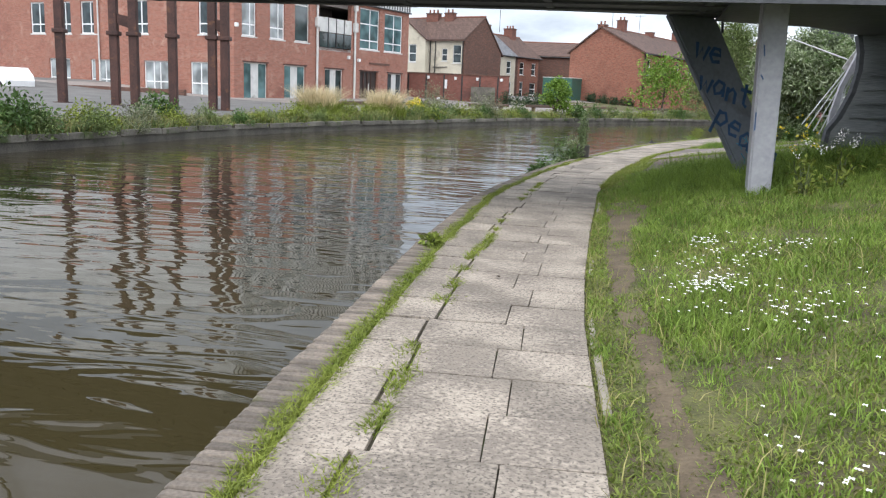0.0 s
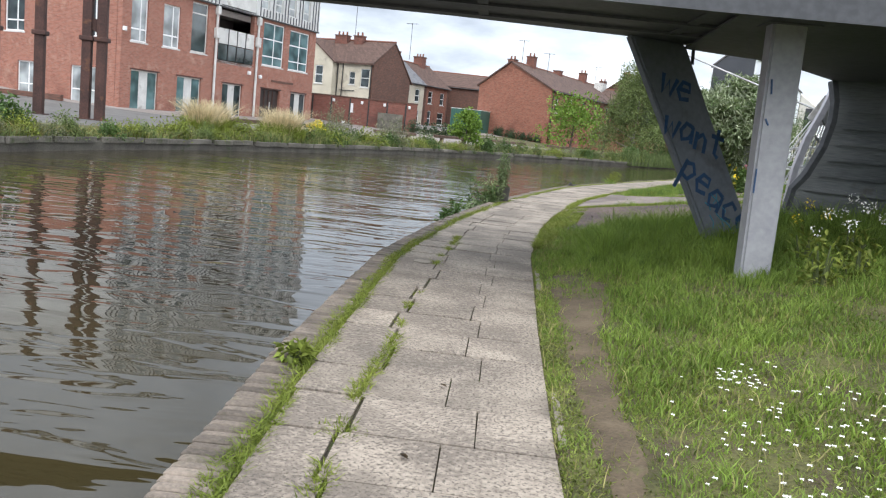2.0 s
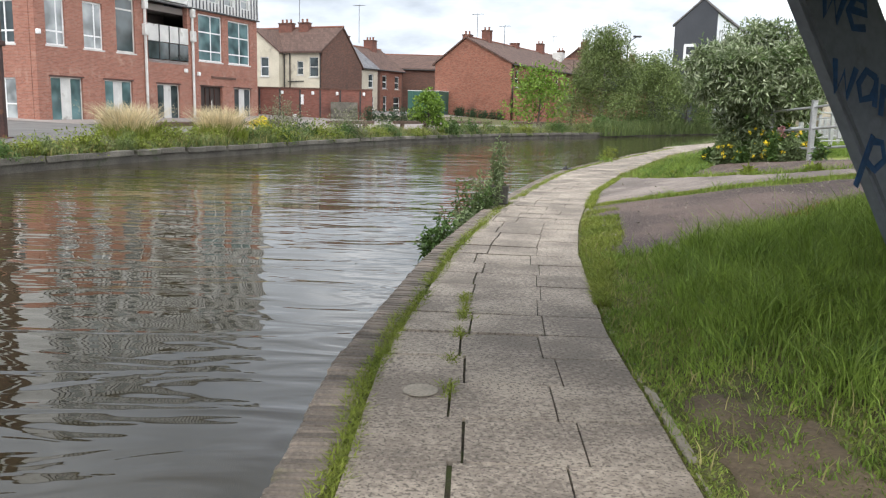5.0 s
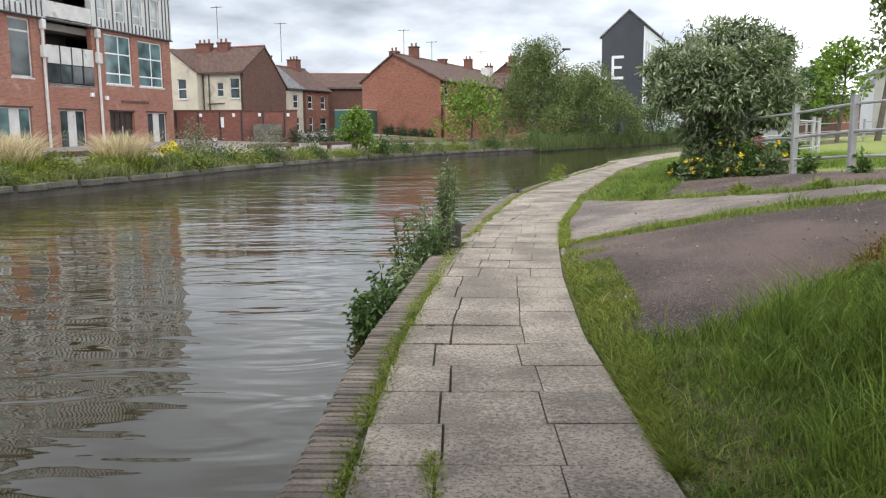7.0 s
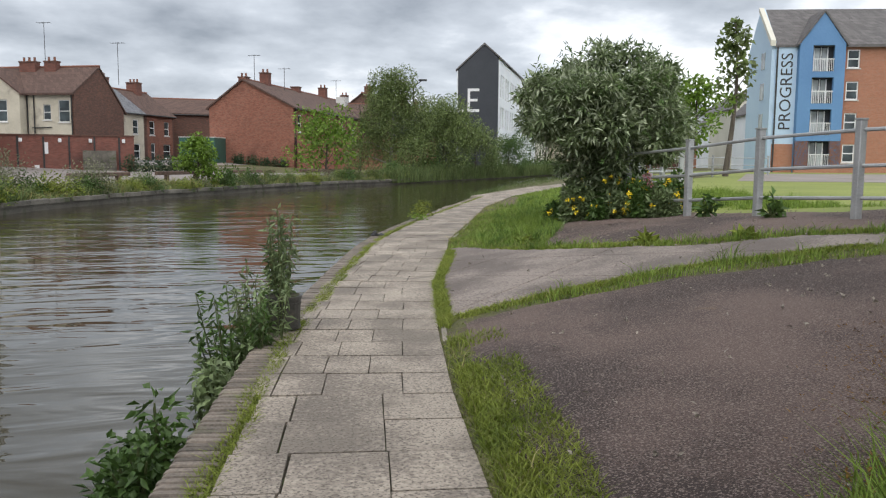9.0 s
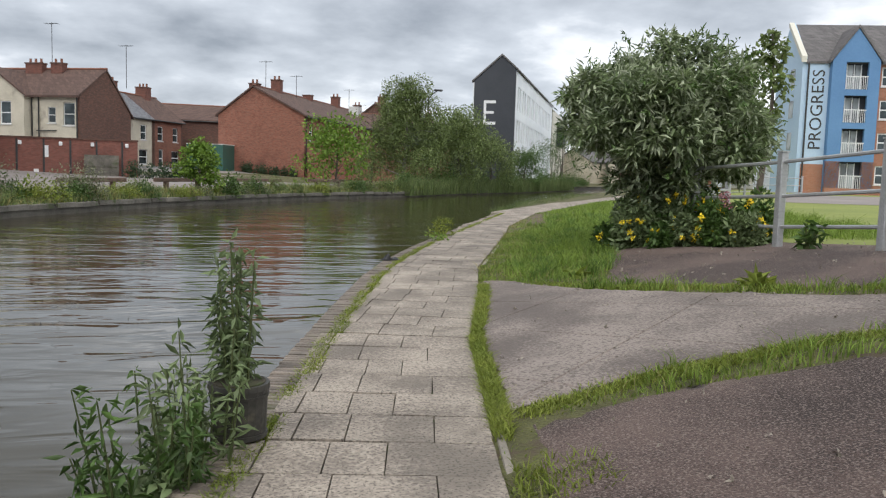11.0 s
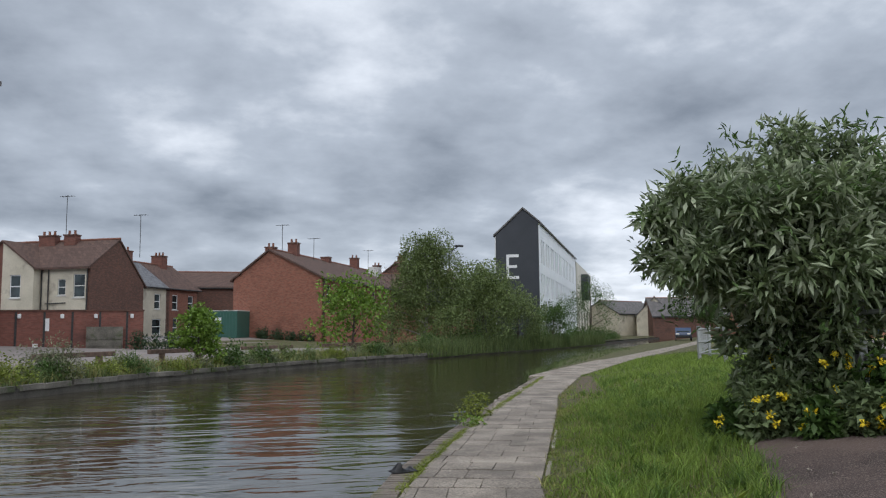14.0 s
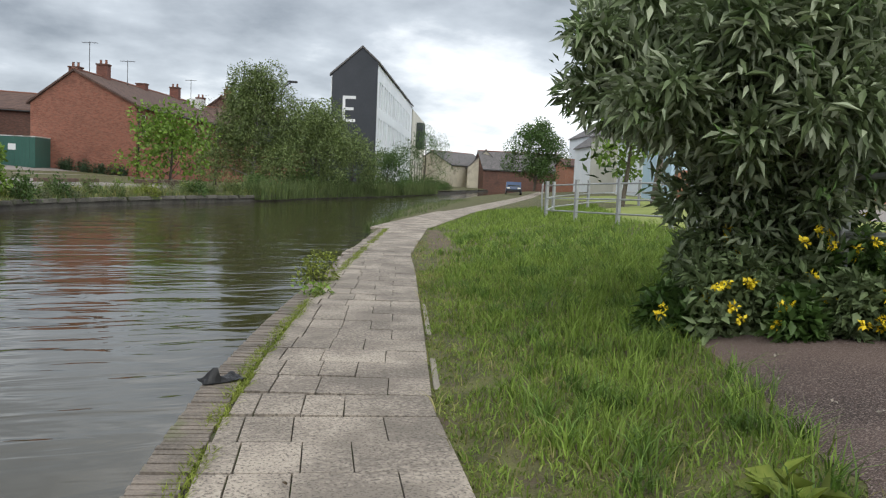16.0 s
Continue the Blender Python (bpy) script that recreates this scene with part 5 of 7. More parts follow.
def tree(name, x, y, z, height, spread, leaf, n, seed, label, bark="bark", length=0.13, width=0.06, bottom=0.3, limbs=14, droop=0.2, crown_r=0.22, stems=1, up=0.9, group="", lean=0.0, cone=False):
    """A tapered trunk with limbs, and a crown of leaf clumps along them with gaps between."""
    rng = np.random.default_rng(seed)
    ob = thing(name, pose(x, y, z), label, "tree" if "tree" in name else "shrub", group)
    centres, radii = [], []
    for s in range(stems):
        bm = bmesh.new()
        off = rng.normal(size=2) * (0.06 * spread if stems > 1 else 0)
        top = Vector((off[0] * 6 + lean * height, off[1] * 6, height * (0.93 if stems == 1 else rng.uniform(0.7, 0.95))))
        trunk = [Vector((off[0] * (1 + 5 * k * k), off[1] * (1 + 5 * k * k), 0)) + Vector((lean * height * k * k + 0.03 * height * math.sin(3 * k + s), 0.02 * height * math.cos(4 * k), top.z * k - 0.08)) for k in np.linspace(0, 1, 7)]
        r0 = 0.018 * height + 0.02
        tube(bm, trunk, [r0 * (1 - 0.85 * k) for k in np.linspace(0, 1, 7)], 7)
        part("trunk", bm, bark, ob)
        lb = bmesh.new()
        for i in range(limbs):
            k = bottom + (0.97 - bottom) * (i + rng.random()) / limbs
            j = min(int(k * 6), 5)
            p = trunk[j].lerp(trunk[j + 1], k * 6 - j)
            a = i * 2.4 + rng.random() * 0.8
            reach = spread * 0.5 * (1 - 0.75 * max(0, (k - 0.45) / 0.55) ** 1.5) * rng.uniform(0.65, 1.1) * (0.75 + 0.25 * min(1, (k - bottom + 0.1) / 0.25))
            if cone:
                reach = spread * 0.5 * (1.06 - k) * rng.uniform(0.8, 1.15)
            rise = reach * up * rng.uniform(0.2, 0.7)
            e = p + Vector((math.cos(a) * reach, math.sin(a) * reach, rise))
            m = p.lerp(e, 0.5) + Vector((0, 0, 0.12 * reach))
            tube(lb, [p, m, e], [r0 * 0.38 * (1.1 - k), r0 * 0.24 * (1.1 - k), r0 * 0.08], 5)
            for f in (0.45, 0.75, 1.0):
                q = p.lerp(m, f * 2) if f < 0.5 else m.lerp(e, f * 2 - 1)
                centres.append(q + Vector(rng.normal(size=3) * 0.06 * spread))
                radii.append(crown_r * spread * rng.uniform(0.35, 0.75) * (0.6 + 0.5 * f))
        part("limb", lb, bark, ob)
        centres.append(trunk[-1])
        radii.append(crown_r * spread * 0.4)
    v, t = leaves(rng, [tuple(c) for c in centres], radii, n, length, width, droop)
    v[:, 2] = np.maximum(v[:, 2], 0.03)
    fast_mesh("crown", v, t, leaf, ob)
    return ob


def clump(name, x, y, z, r, h, leaf, n, seed, label, length=0.09, width=0.04, stems=6, group="", droop=0.0, category="shrub"):
    """A low bush: a few stems and mounded leaf clumps."""
    rng = np.random.default_rng(seed)
    ob = thing(name, pose(x, y, z), label, category, group)
    bm = bmesh.new()
    cs, rs = [], []
    for i in range(stems):
        a, k = rng.uniform(0, math.tau), rng.uniform(0.1, 0.8)
        e = Vector((math.cos(a) * r * k, math.sin(a) * r * k, h * rng.uniform(0.45, 0.85) * (1.15 - 0.6 * k)))
        tube(bm, [(e.x * 0.25, e.y * 0.25, -0.1), (e.x * 0.6, e.y * 0.6, e.z * 0.55), e], [0.015, 0.011, 0.005], 5)
        cs += [tuple(e), (e.x * 0.8, e.y * 0.8, e.z * 0.55), (e.x * 1.05, e.y * 1.05, e.z * 0.25)]
        rs += [r * rng.uniform(0.25, 0.45), r * rng.uniform(0.3, 0.5), r * rng.uniform(0.25, 0.45)]
    part("stem", bm, "stem", ob)
    v, t = leaves(rng, cs, rs, n, length, width, droop, flat=min(1.0, h / r))
    v[:, 2] = np.maximum(v[:, 2], -0.05)
    fast_mesh("foliage", v, t, leaf, ob)
    return ob


# ---------------------------------------------------------------- the footbridge
SOFFIT = 2.48
bridge = thing("footbridge", pose(0, 0, 0), "dark steel footbridge with silver fascia on leaning legs", "bridge")
DECK_N = [(-19, 1.9), (-8, 1.75), (2, 1.65), (5, 1.5), (12, 0.8)]
DECK_F = [(-19, 4.75), (-8, 4.5), (-2.7, 4.5), (0, 4.5), (1.9, 4.72), (3.7, 5.6), (5.75, 8.0), (8.0, 10.4), (12, 13)]
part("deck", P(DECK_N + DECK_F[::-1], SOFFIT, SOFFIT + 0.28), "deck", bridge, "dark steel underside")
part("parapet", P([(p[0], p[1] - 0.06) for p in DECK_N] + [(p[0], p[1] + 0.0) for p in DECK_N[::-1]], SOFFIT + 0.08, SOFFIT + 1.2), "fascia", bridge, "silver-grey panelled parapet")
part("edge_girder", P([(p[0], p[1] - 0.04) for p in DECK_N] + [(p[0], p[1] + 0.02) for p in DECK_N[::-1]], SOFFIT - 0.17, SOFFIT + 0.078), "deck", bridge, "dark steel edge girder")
part("parapet", P([(p[0], p[1] - 0.02) for p in DECK_F] + [(p[0], p[1] + 0.05) for p in DECK_F[::-1]], SOFFIT + 0.12, SOFFIT + 1.2), "fascia", bridge)
for x in (-6.2, -3.4, -0.6, 2.2, 3.6):
    part("panel_joint", B(x - 0.012, x + 0.012, 1.55, 1.6, SOFFIT + 0.1, SOFFIT + 1.18), "deck", bridge)
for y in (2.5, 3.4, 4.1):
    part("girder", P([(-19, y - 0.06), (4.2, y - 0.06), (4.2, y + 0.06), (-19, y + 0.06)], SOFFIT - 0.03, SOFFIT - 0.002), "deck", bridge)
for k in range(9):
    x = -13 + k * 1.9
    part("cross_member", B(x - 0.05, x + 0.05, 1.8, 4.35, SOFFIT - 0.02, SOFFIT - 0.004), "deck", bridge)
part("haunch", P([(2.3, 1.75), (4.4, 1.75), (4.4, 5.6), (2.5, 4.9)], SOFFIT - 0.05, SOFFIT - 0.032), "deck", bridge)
# leaning leg, a broad blade
lt = [Vector((1.86, 4.56, SOFFIT)), Vector((2.52, 4.9, SOFFIT)), Vector((2.46, 5.01, SOFFIT)), Vector((1.8, 4.67, SOFFIT))]
lb_ = [Vector((3.18, 4.74, 0.1)), Vector((3.79, 5.054, 0.1)), Vector((3.73, 5.164, 0.1)), Vector((3.12, 4.85, 0.1))]
bm = bmesh.new()
va, vb = [bm.verts.new(p) for p in lb_], [bm.verts.new(p) for p in lt]
bm.faces.new(va[::-1])
bm.faces.new(vb)
for i in range(4):
    bm.faces.new((va[i], va[(i + 1) % 4], vb[(i + 1) % 4], vb[i]))
bmesh.ops.bevel(bm, geom=list(bm.edges), offset=0.025, segments=2, affect="EDGES")
leg = part("leaning_leg", bm, "leg_dark", bridge, "grey-blue leaning leg with sprayed words")
ax = (lt[1] - lt[0]).normalized()
up_ = ((lt[0] + lt[1]) / 2 - (lb_[0] + lb_[1]) / 2).normalized()
nrm = ax.cross(up_).normalized()
ctr_t, ctr_b = (lt[0] + lt[1]) / 2, (lb_[0] + lb_[1]) / 2
STROKES = {"w": (((0, 0.6), (0.12, 0), (0.28, 0.45), (0.42, 0), (0.58, 0.6)),),
           "e": (((0.05, 0.3), (0.5, 0.36), (0.42, 0.58), (0.15, 0.56), (0.02, 0.25), (0.2, 0), (0.52, 0.1)),),
           "a": (((0.5, 0.55), (0.2, 0.6), (0.03, 0.3), (0.15, 0.02), (0.42, 0.15), (0.5, 0.55), (0.54, 0.0)),),
           "n": (((0.05, 0.6), (0.08, 0)), ((0.08, 0.4), (0.3, 0.6), (0.45, 0.45), (0.48, 0))),
           "t": (((0.25, 0.95), (0.27, 0.1), (0.45, 0.0)), ((0, 0.65), (0.55, 0.68))),
           "p": (((0.05, 0.6), (0.08, -0.4)), ((0.07, 0.5), (0.3, 0.62), (0.5, 0.4), (0.35, 0.1), (0.08, 0.12))),
           "c": (((0.5, 0.5), (0.25, 0.6), (0.03, 0.3), (0.2, 0), (0.5, 0.08)),)}


def sprayed(word, size, m, material, parent):
    """A word in hand-sprayed strokes, flat on the surface."""
    bm = bmesh.new()
    for i, ch in enumerate(word):
        for line in STROKES[ch]:
            tube(bm, [((q[0] + i * 0.66 - 0.33 * len(word)) * size, (q[1] + 0.06 * math.sin(i * 2.1) - 0.3) * size, 0) for q in line], 0.025, 6)
    bm.transform(m @ Matrix.Diagonal((1, 1, 0.1, 1)))
    return part("lettering", bm, material, parent, "dark blue sprayed word " + word)


for word, k, size in (("we", 0.79, 0.34), ("want", 0.58, 0.33), ("peace", 0.31, 0.36)):
    o = ctr_b.lerp(ctr_t, k) + nrm * 0.004
    m3 = Matrix((ax, nrm.cross(ax).normalized(), nrm)).transposed() @ Matrix.Rotation(radians(-16 if word != "peace" else -34), 3, "Z")
    sprayed(word, size, Matrix.Translation(o) @ m3.to_4x4(), "spray", leg)
rng = np.random.default_rng(5)
for k in range(7):
    o = ctr_b.lerp(ctr_t, 0.22) + nrm * 0.002 + ax * float(rng.uniform(-0.2, 0.1)) + up_ * float(rng.uniform(-0.05, 0.2))
    e = o + ax * float(rng.uniform(-0.12, 0.12)) + up_ * float(rng.uniform(-0.18, 0.18))
    part("sprayed_line", T([tuple(o), tuple((o + e) / 2 + ax * 0.03), tuple(e)], 0.006, 4), "spray_cyan", leg)
# upright leg
bm = bmesh.new()
foot, head = [(2.725, 2.53), (2.97, 2.53), (2.97, 2.73), (2.725, 2.73)], [(2.665, 2.55), (2.945, 2.55), (2.945, 2.75), (2.665, 2.75)]
va, vb = [bm.verts.new((*p, 0.05)) for p in foot], [bm.verts.new((*p, SOFFIT - 0.004)) for p in head]
bm.faces.new(va[::-1])
bm.faces.new(vb)
for i in range(4):
    bm.faces.new((va[i], va[(i + 1) % 4], vb[(i + 1) % 4], vb[i]))
bmesh.ops.bevel(bm, geom=list(bm.edges), offset=0.02, segments=2, affect="EDGES")
up_leg = part("upright_leg", bm, "leg_light", bridge, "pale grey box-section leg")
part("leg_plate", B(2.62, 3.04, 2.48, 2.82, SOFFIT - 0.062, SOFFIT - 0.052), "deck", up_leg)
for a, b in (((2.72, 1.98), (2.735, 1.86)), ((2.72, 1.66), (2.75, 1.61)), ((2.715, 1.25), (2.72, 1.05))):
    part("sprayed_line", T([(a[0], 2.541, a[1]), (b[0], 2.54, b[1])], 0.008, 5), "spray", up_leg)
part("cable_hook", T([(2.62, 4.98, SOFFIT), (2.63, 4.98, SOFFIT - 0.2)], 0.02, 6), "deck", bridge)
# abutment with a rounded dark rim, and a silver stay frame beside it
ab = thing("abutment", pose(5.1, 7.1, 0, 0, 0, -38), "dark board-marked concrete abutment with rounded rim", "abutment")
RIM = [(-0.42, 0.45), (-0.35, 0.97), (-0.2, 1.19), (-0.04, 1.59), (0.02, 1.94), (0.01, 2.21), (-0.06, SOFFIT - 0.002)]
part("body", P(RIM + [(9.5, SOFFIT - 0.002), (9.5, 0.2)], 0.0, 1.2, "y"), "abutment", ab)
for k in range(8):
    z = 0.75 + k * 0.22
    part("board_mark", B(float(np.interp(z, [p[1] for p in RIM], [p[0] for p in RIM])) + 0.14, 9.4, -0.03, -0.002, z, z + 0.05), "abutment", ab)
part("rim", T([(p[0] - 0.02, 0.06, p[1]) for p in RIM], 0.085, 8), "deck", ab, "dark steel rim")
stay = thing("stay_frame", pose(5.0, 7.9, 0.4), "silver perforated steel stay frame with cables", "stay")
arc = [(0.38, 2.1), (0.26, 1.72), (0.1, 1.3), (0.0, 0.85), (-0.04, 0.3), (-0.04, -0.1)]
part("plate", P([(p[0] - 0.035, p[1]) for p in arc] + [(p[0] + 0.05, p[1]) for p in arc[::-1]], -0.05, 0.05, "y"), "fascia", stay)
part("node_plate", P([(0.1, 1.6), (0.3, 1.95), (0.46, 1.85), (0.5, 1.6), (0.3, 1.5)], 0.1, 0.13, "y"), "white_dull", stay)
part("outer_rib", P([(0.5, 1.6), (0.54, 1.5), (0.4, 1.05), (0.2, 0.6), (0.1, 0.5), (0.3, 1.05)], 0.1, 0.16, "y"), "fascia", stay)
for k in range(7):
    part("cable", T([(0.2 + 0.03 * k, 0.12, 1.62), (-0.42 + 0.1 * k, 0.16, 0.62 - 0.05 * k)], 0.011, 4), "galv", stay)
for k in range(1, 6):
    part("rung", T([(0.02 + 0.05 * k, 0.0, 0.3 + 0.26 * k), (0.12 + 0.07 * k, 0.12, 0.42 + 0.2 * k)], 0.02, 5), "galv", stay)
part("stay_cable", T([(0.3, 0.1, 1.7), (-1.6, 2.5, 2.7)], 0.014, 4), "galv", stay)

# ---------------------------------------------------------------- rail fence on the lawn's edge
FENCE = [(34, 50), (28, 47), (23, 44.2), (19.3, 41.2), (17, 38), (16.2, 35), (15.7, 32.2), (15.6, 29.9), (14, 27.4), (12, 25), (9.7, 21.9), (7.55, 18.5), (7.68, 16.7), (7.75, 15), (8.0, 13.4), (8.7, 12), (10.2, 10.6), (13, 9)]
fence = thing("rail_fence", pose(0, 0, 0), "galvanised three-rail tubular fence round the lawn", "fence")
fz = [float(z_near(x, y)) for x, y in FENCE]
for (x, y), z in zip(FENCE, fz):
    post = part("post", B(x - 0.05, x + 0.05, y - 0.05, y + 0.05, z - 0.3, z + 1.24, bevel=0.008), "galv", fence)
    part("post_cap", P([(x - 0.056, y - 0.056), (x + 0.056, y - 0.056), (x + 0.056, y + 0.056), (x - 0.056, y + 0.056)], z + 1.242, z + 1.265), "galv", post)
for (a, za), (b, zb) in zip(zip(FENCE, fz), zip(FENCE[1:], fz[1:])):
    for h in (0.28, 0.68, 1.12):
        part("rail", T([(*a, za + h), (*b, zb + h)], 0.025, 7), "galv", fence)

bow = thing("bow_top_railing", pose(0, 0, 0), "pale bow-topped railing bordering the far lawn", "railing")
for k in range(46):
    x, y = 19.6 + k * 0.28, 42.5 + k * 0.46
    z = float(z_near(x, y))
    part("bar", T([(x, y, z - 0.1), (x, y, z + 1.15), (x + 0.07, y + 0.115, z + 1.24), (x + 0.14, y + 0.23, z + 1.15), (x + 0.14, y + 0.23, z - 0.1)], 0.013, 4), "galv", bow)

# ---------------------------------------------------------------- the big shrub and its skirt
BX, BY = 7.12, 19.25
bz = float(z_near(BX, BY))
rng = np.random.default_rng(21)
shrub = thing("shrub", pose(BX, BY, bz) @ Matrix.Diagonal((0.82, 0.82, 0.82, 1)), "large rounded shrub with narrow silvery green leaves", "shrub")
cs, rs = [], []
for s in range(9):
    a = s * 2.4
    r = rng.uniform(0.1, 0.35)
    e = Vector((0.3 + math.cos(a) * rng.uniform(0.4, 1.0), -0.2 + math.sin(a) * rng.uniform(0.4, 1.0), rng.uniform(2.2, 3.2)))
    p0 = Vector((0.3 + math.cos(a) * r, -0.22 + math.sin(a) * r, -0.1))
    m1 = p0.lerp(e, 0.5) + Vector((0, 0, 0.15))
    st = part("stem", T([p0, m1, e], [0.055, 0.038, 0.015], 7), "bark", shrub)
    for f in range(3):
        b2 = m1.lerp(e, 0.3 + 0.3 * f)
        e2 = b2 + Vector((math.cos(a + f * 2 - 2) * 0.7, math.sin(a + f * 2 - 2) * 0.7, 0.35))
        part("limb", T([b2, b2.lerp(e2, 0.5) + Vector((0, 0, 0.1)), e2], [0.018, 0.012, 0.005], 5), "bark", st)
for k in range(130):
    d = unit(rng.normal(size=3))
    k2 = rng.uniform(0.5, 1.0)
    d = np.sign(d) * np.abs(d) ** 0.93
    c = np.array([d[0] * 1.74 * k2 + 0.3, d[1] * 1.62 * k2 - 0.18, 2.46 + d[2] * 1.12 * k2])
    c[2] += 0.24 * max(0.0, 1 - (d[0] ** 2 + d[1] ** 2) * k2 * 1.6) * (c[2] > 2.4)
    if c[2] < 1.9:
        c[:2] *= 0.45 + 0.5 * max(0.0, (c[2] - 1.3) / 0.6)
        c[:2] += [0.12, -0.1]
    cs.append(c)
    rs.append(rng.uniform(0.28, 0.5))
for k in range(16):
    u_, w_ = rng.uniform(1.05, 1.5), rng.uniform(-0.7, 0.7)
    cs.append(np.array([0.28 + 0.77 * u_ + 0.64 * w_, -0.16 - 0.64 * u_ + 0.77 * w_, rng.uniform(1.6, 2.6)]))
    rs.append(rng.uniform(0.28, 0.42))
for k in range(44):
    a = rng.uniform(0, math.tau)
    cs.append(np.array([0.28 + math.cos(a) * rng.uniform(0.1, 0.62), -0.25 + math.sin(a) * rng.uniform(0.1, 0.62), rng.uniform(0.3, 1.8)]))
    rs.append(rng.uniform(0.25, 0.42))
for k in range(34):
    d = unit(rng.normal(size=3) * [1, 1, 0.75] + [0, 0, 0.12])
    reach_ = rng.uniform(0.15, 0.5)
    for j in range(3):
        cs.append(np.array([0.28, -0.16, 2.42]) + d * np.array([1.9, 1.78, 1.4]) * (0.92 + reach_ * j / 6))
        rs.append(0.24 - 0.05 * j)
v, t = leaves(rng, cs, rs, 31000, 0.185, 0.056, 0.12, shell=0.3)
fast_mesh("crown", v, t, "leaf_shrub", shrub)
# paler leaves only in the outer shell of each clump
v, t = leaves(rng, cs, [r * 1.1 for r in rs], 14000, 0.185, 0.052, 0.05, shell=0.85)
fast_mesh("young_leaves", v, t, "leaf_silver", shrub, "pale silvery leaves in the crown's outer shell")
sv = []
for k in range(90):
    d = unit(rng.normal(size=3) + [0, 0, 0.5])
    c = np.array([0.28, -0.16, 2.42]) + d * np.array([1.92, 1.8, 1.46])
    for j in range(9):
        sv.append(leaves(rng, [c + d * 0.03 * j], [0.03], 1, 0.13, 0.035, -0.1, spread=0.7))
v, t = join(*sv)
fast_mesh("shoot_tip", v, t, "leaf_mid", shrub)

SKIRT = [(-0.68 + 1.15 * k / 5, -0.2 - 1.7 * k / 5, 0.32 + 0.04 * (k % 2), (0.4, 0.62, 0.34, 0.55, 0.68, 0.45)[k], ("leaf_mid", "leaf_shrub")[k % 2]) for k in range(6)]
SKIRT += [(-0.28 + 1.1 * k / 5, 0.0 - 1.6 * k / 5, 0.36, (0.85, 0.65, 0.9, 0.72, 0.6, 0.8)[k], ("leaf_shrub", "leaf_mid")[k % 2]) for k in range(6)]
SKIRT += [(0.2, 0.1, 0.4, 0.9, "leaf_shrub"), (0.6, -0.5, 0.4, 0.95, "leaf_mid")]
for i, (dx, dy, r, h, lf) in enumerate(SKIRT):
    x, y = BX + dx, BY + dy
    ob = clump("undergrowth", x, y, float(z_near(x, y)), r, h, lf, 1500, 40 + i, "leafy undergrowth with yellow flowers below the shrub", 0.11, 0.055, 8, "undergrowth round the shrub", category="plant")
    rg = np.random.default_rng(60 + i)
    fl_v = []
    for k in range(9):
        c = np.array([rg.uniform(-r, r) * 0.9, -rg.uniform(0.2, 0.9) * r if dy < 0.3 else rg.uniform(-1, 0.2) * r, rg.uniform(0.2, 0.95) * h])
        fl_v.append(leaves(rg, [c], [0.026], 16, 0.036, 0.026, 0, spread=1.2))
    v, t = join(*fl_v)
    fast_mesh("flower_head", v, t, "petal_yellow", ob, "bright yellow flower heads")
ob = clump("undergrowth", BX + 0.2, BY - 1.75, float(z_near(BX + 0.2, BY - 1.75)), 0.25, 0.75, "leaf_mid", 260, 77, "leafy plant with dusky pink flower heads", 0.1, 0.05, 4, category="plant")
v, t = leaves(np.random.default_rng(3), [(0, -0.1, 0.72), (0.07, -0.08, 0.6)], [0.07, 0.06], 120, 0.035, 0.02, 0)
fast_mesh("flower_head", v, t, "petal_pink", ob, "dusky pink flower head")

# ---------------------------------------------------------------- trees of the far side
def fz_at(x, y):
    return float(z_far(x, y))


TREES = (("tree", -1.0, 46.2, 2.35, 1.7, "leaf_bright", 2600, "young bright green tree on the canal bank", 0.16, 0.11, 0.12),
         ("tree", 6.9, 60.8, 4.3, 4.6, "leaf_bright", 2300, "young spreading maple on the canal bank", 0.24, 0.18, 0.1),
         ("tree", 13.6, 72.0, 8.5, 7.6, "leaf_olive", 30000, "tall feathery birch with drooping twigs", 0.2, 0.085, 0.04),
         ("tree", 18.9, 75.0, 6.4, 6.6, "leaf_olive", 14000, "broad green tree behind the reeds", 0.2, 0.12, 0.08),
         ("tree", 23.2, 79.0, 4.4, 5.0, "leaf_olive", 7000, "loose olive green bank tree", 0.18, 0.1, 0.06),
         ("tree", 29.0, 86.0, 3.6, 4.4, "leaf_mid", 6000, "bushy green tree below the white block", 0.16, 0.09, 0.05),
         ("tree", 40.0, 103, 6.8, 6.2, "leaf_mid", 6000, "rounded willow beside the canal", 0.18, 0.07, 0.05))
for i, (nm, x, y, h, s, lf, n, lab, ln, wd, bot) in enumerate(TREES):
    tree(nm, x, y, fz_at(x, y) if x < x_far(y) else -0.1, h, s, lf, n, 100 + i, lab, "bark_pale" if i == 2 else "bark", ln, wd, bot, 20 if n > 9000 else 13, 0.5 if i == 2 else 0.2, 0.3 if i != 2 else 0.27, 1, 1.0 if i != 2 else 0.5, cone=i == 2)
tree("tree", 11.5, 75.0, fz_at(11.5, 75), 6.5, 4.2, "bare", 900, 131, "nearly bare reddish tree by the garden wall", "bark", 0.14, 0.05, 0.2, 22, 0.3, 0.2)
tree("tree", 56.8, 105.2, 0.5, 8.8, 6.8, "leaf_mid", 12000, 132, "large dense tree beyond the parked car", "bark", 0.26, 0.16, 0.12, 24, 0.1, 0.26)
tree("tree", 28.5, 46.3, 0.6, 9.4, 2.6, "leaf_olive", 650, 134, "slender sparse young street tree on the lawn", "bark", 0.34, 0.26, 0.45, 12, 0.1, 0.26, 1, 1.6)
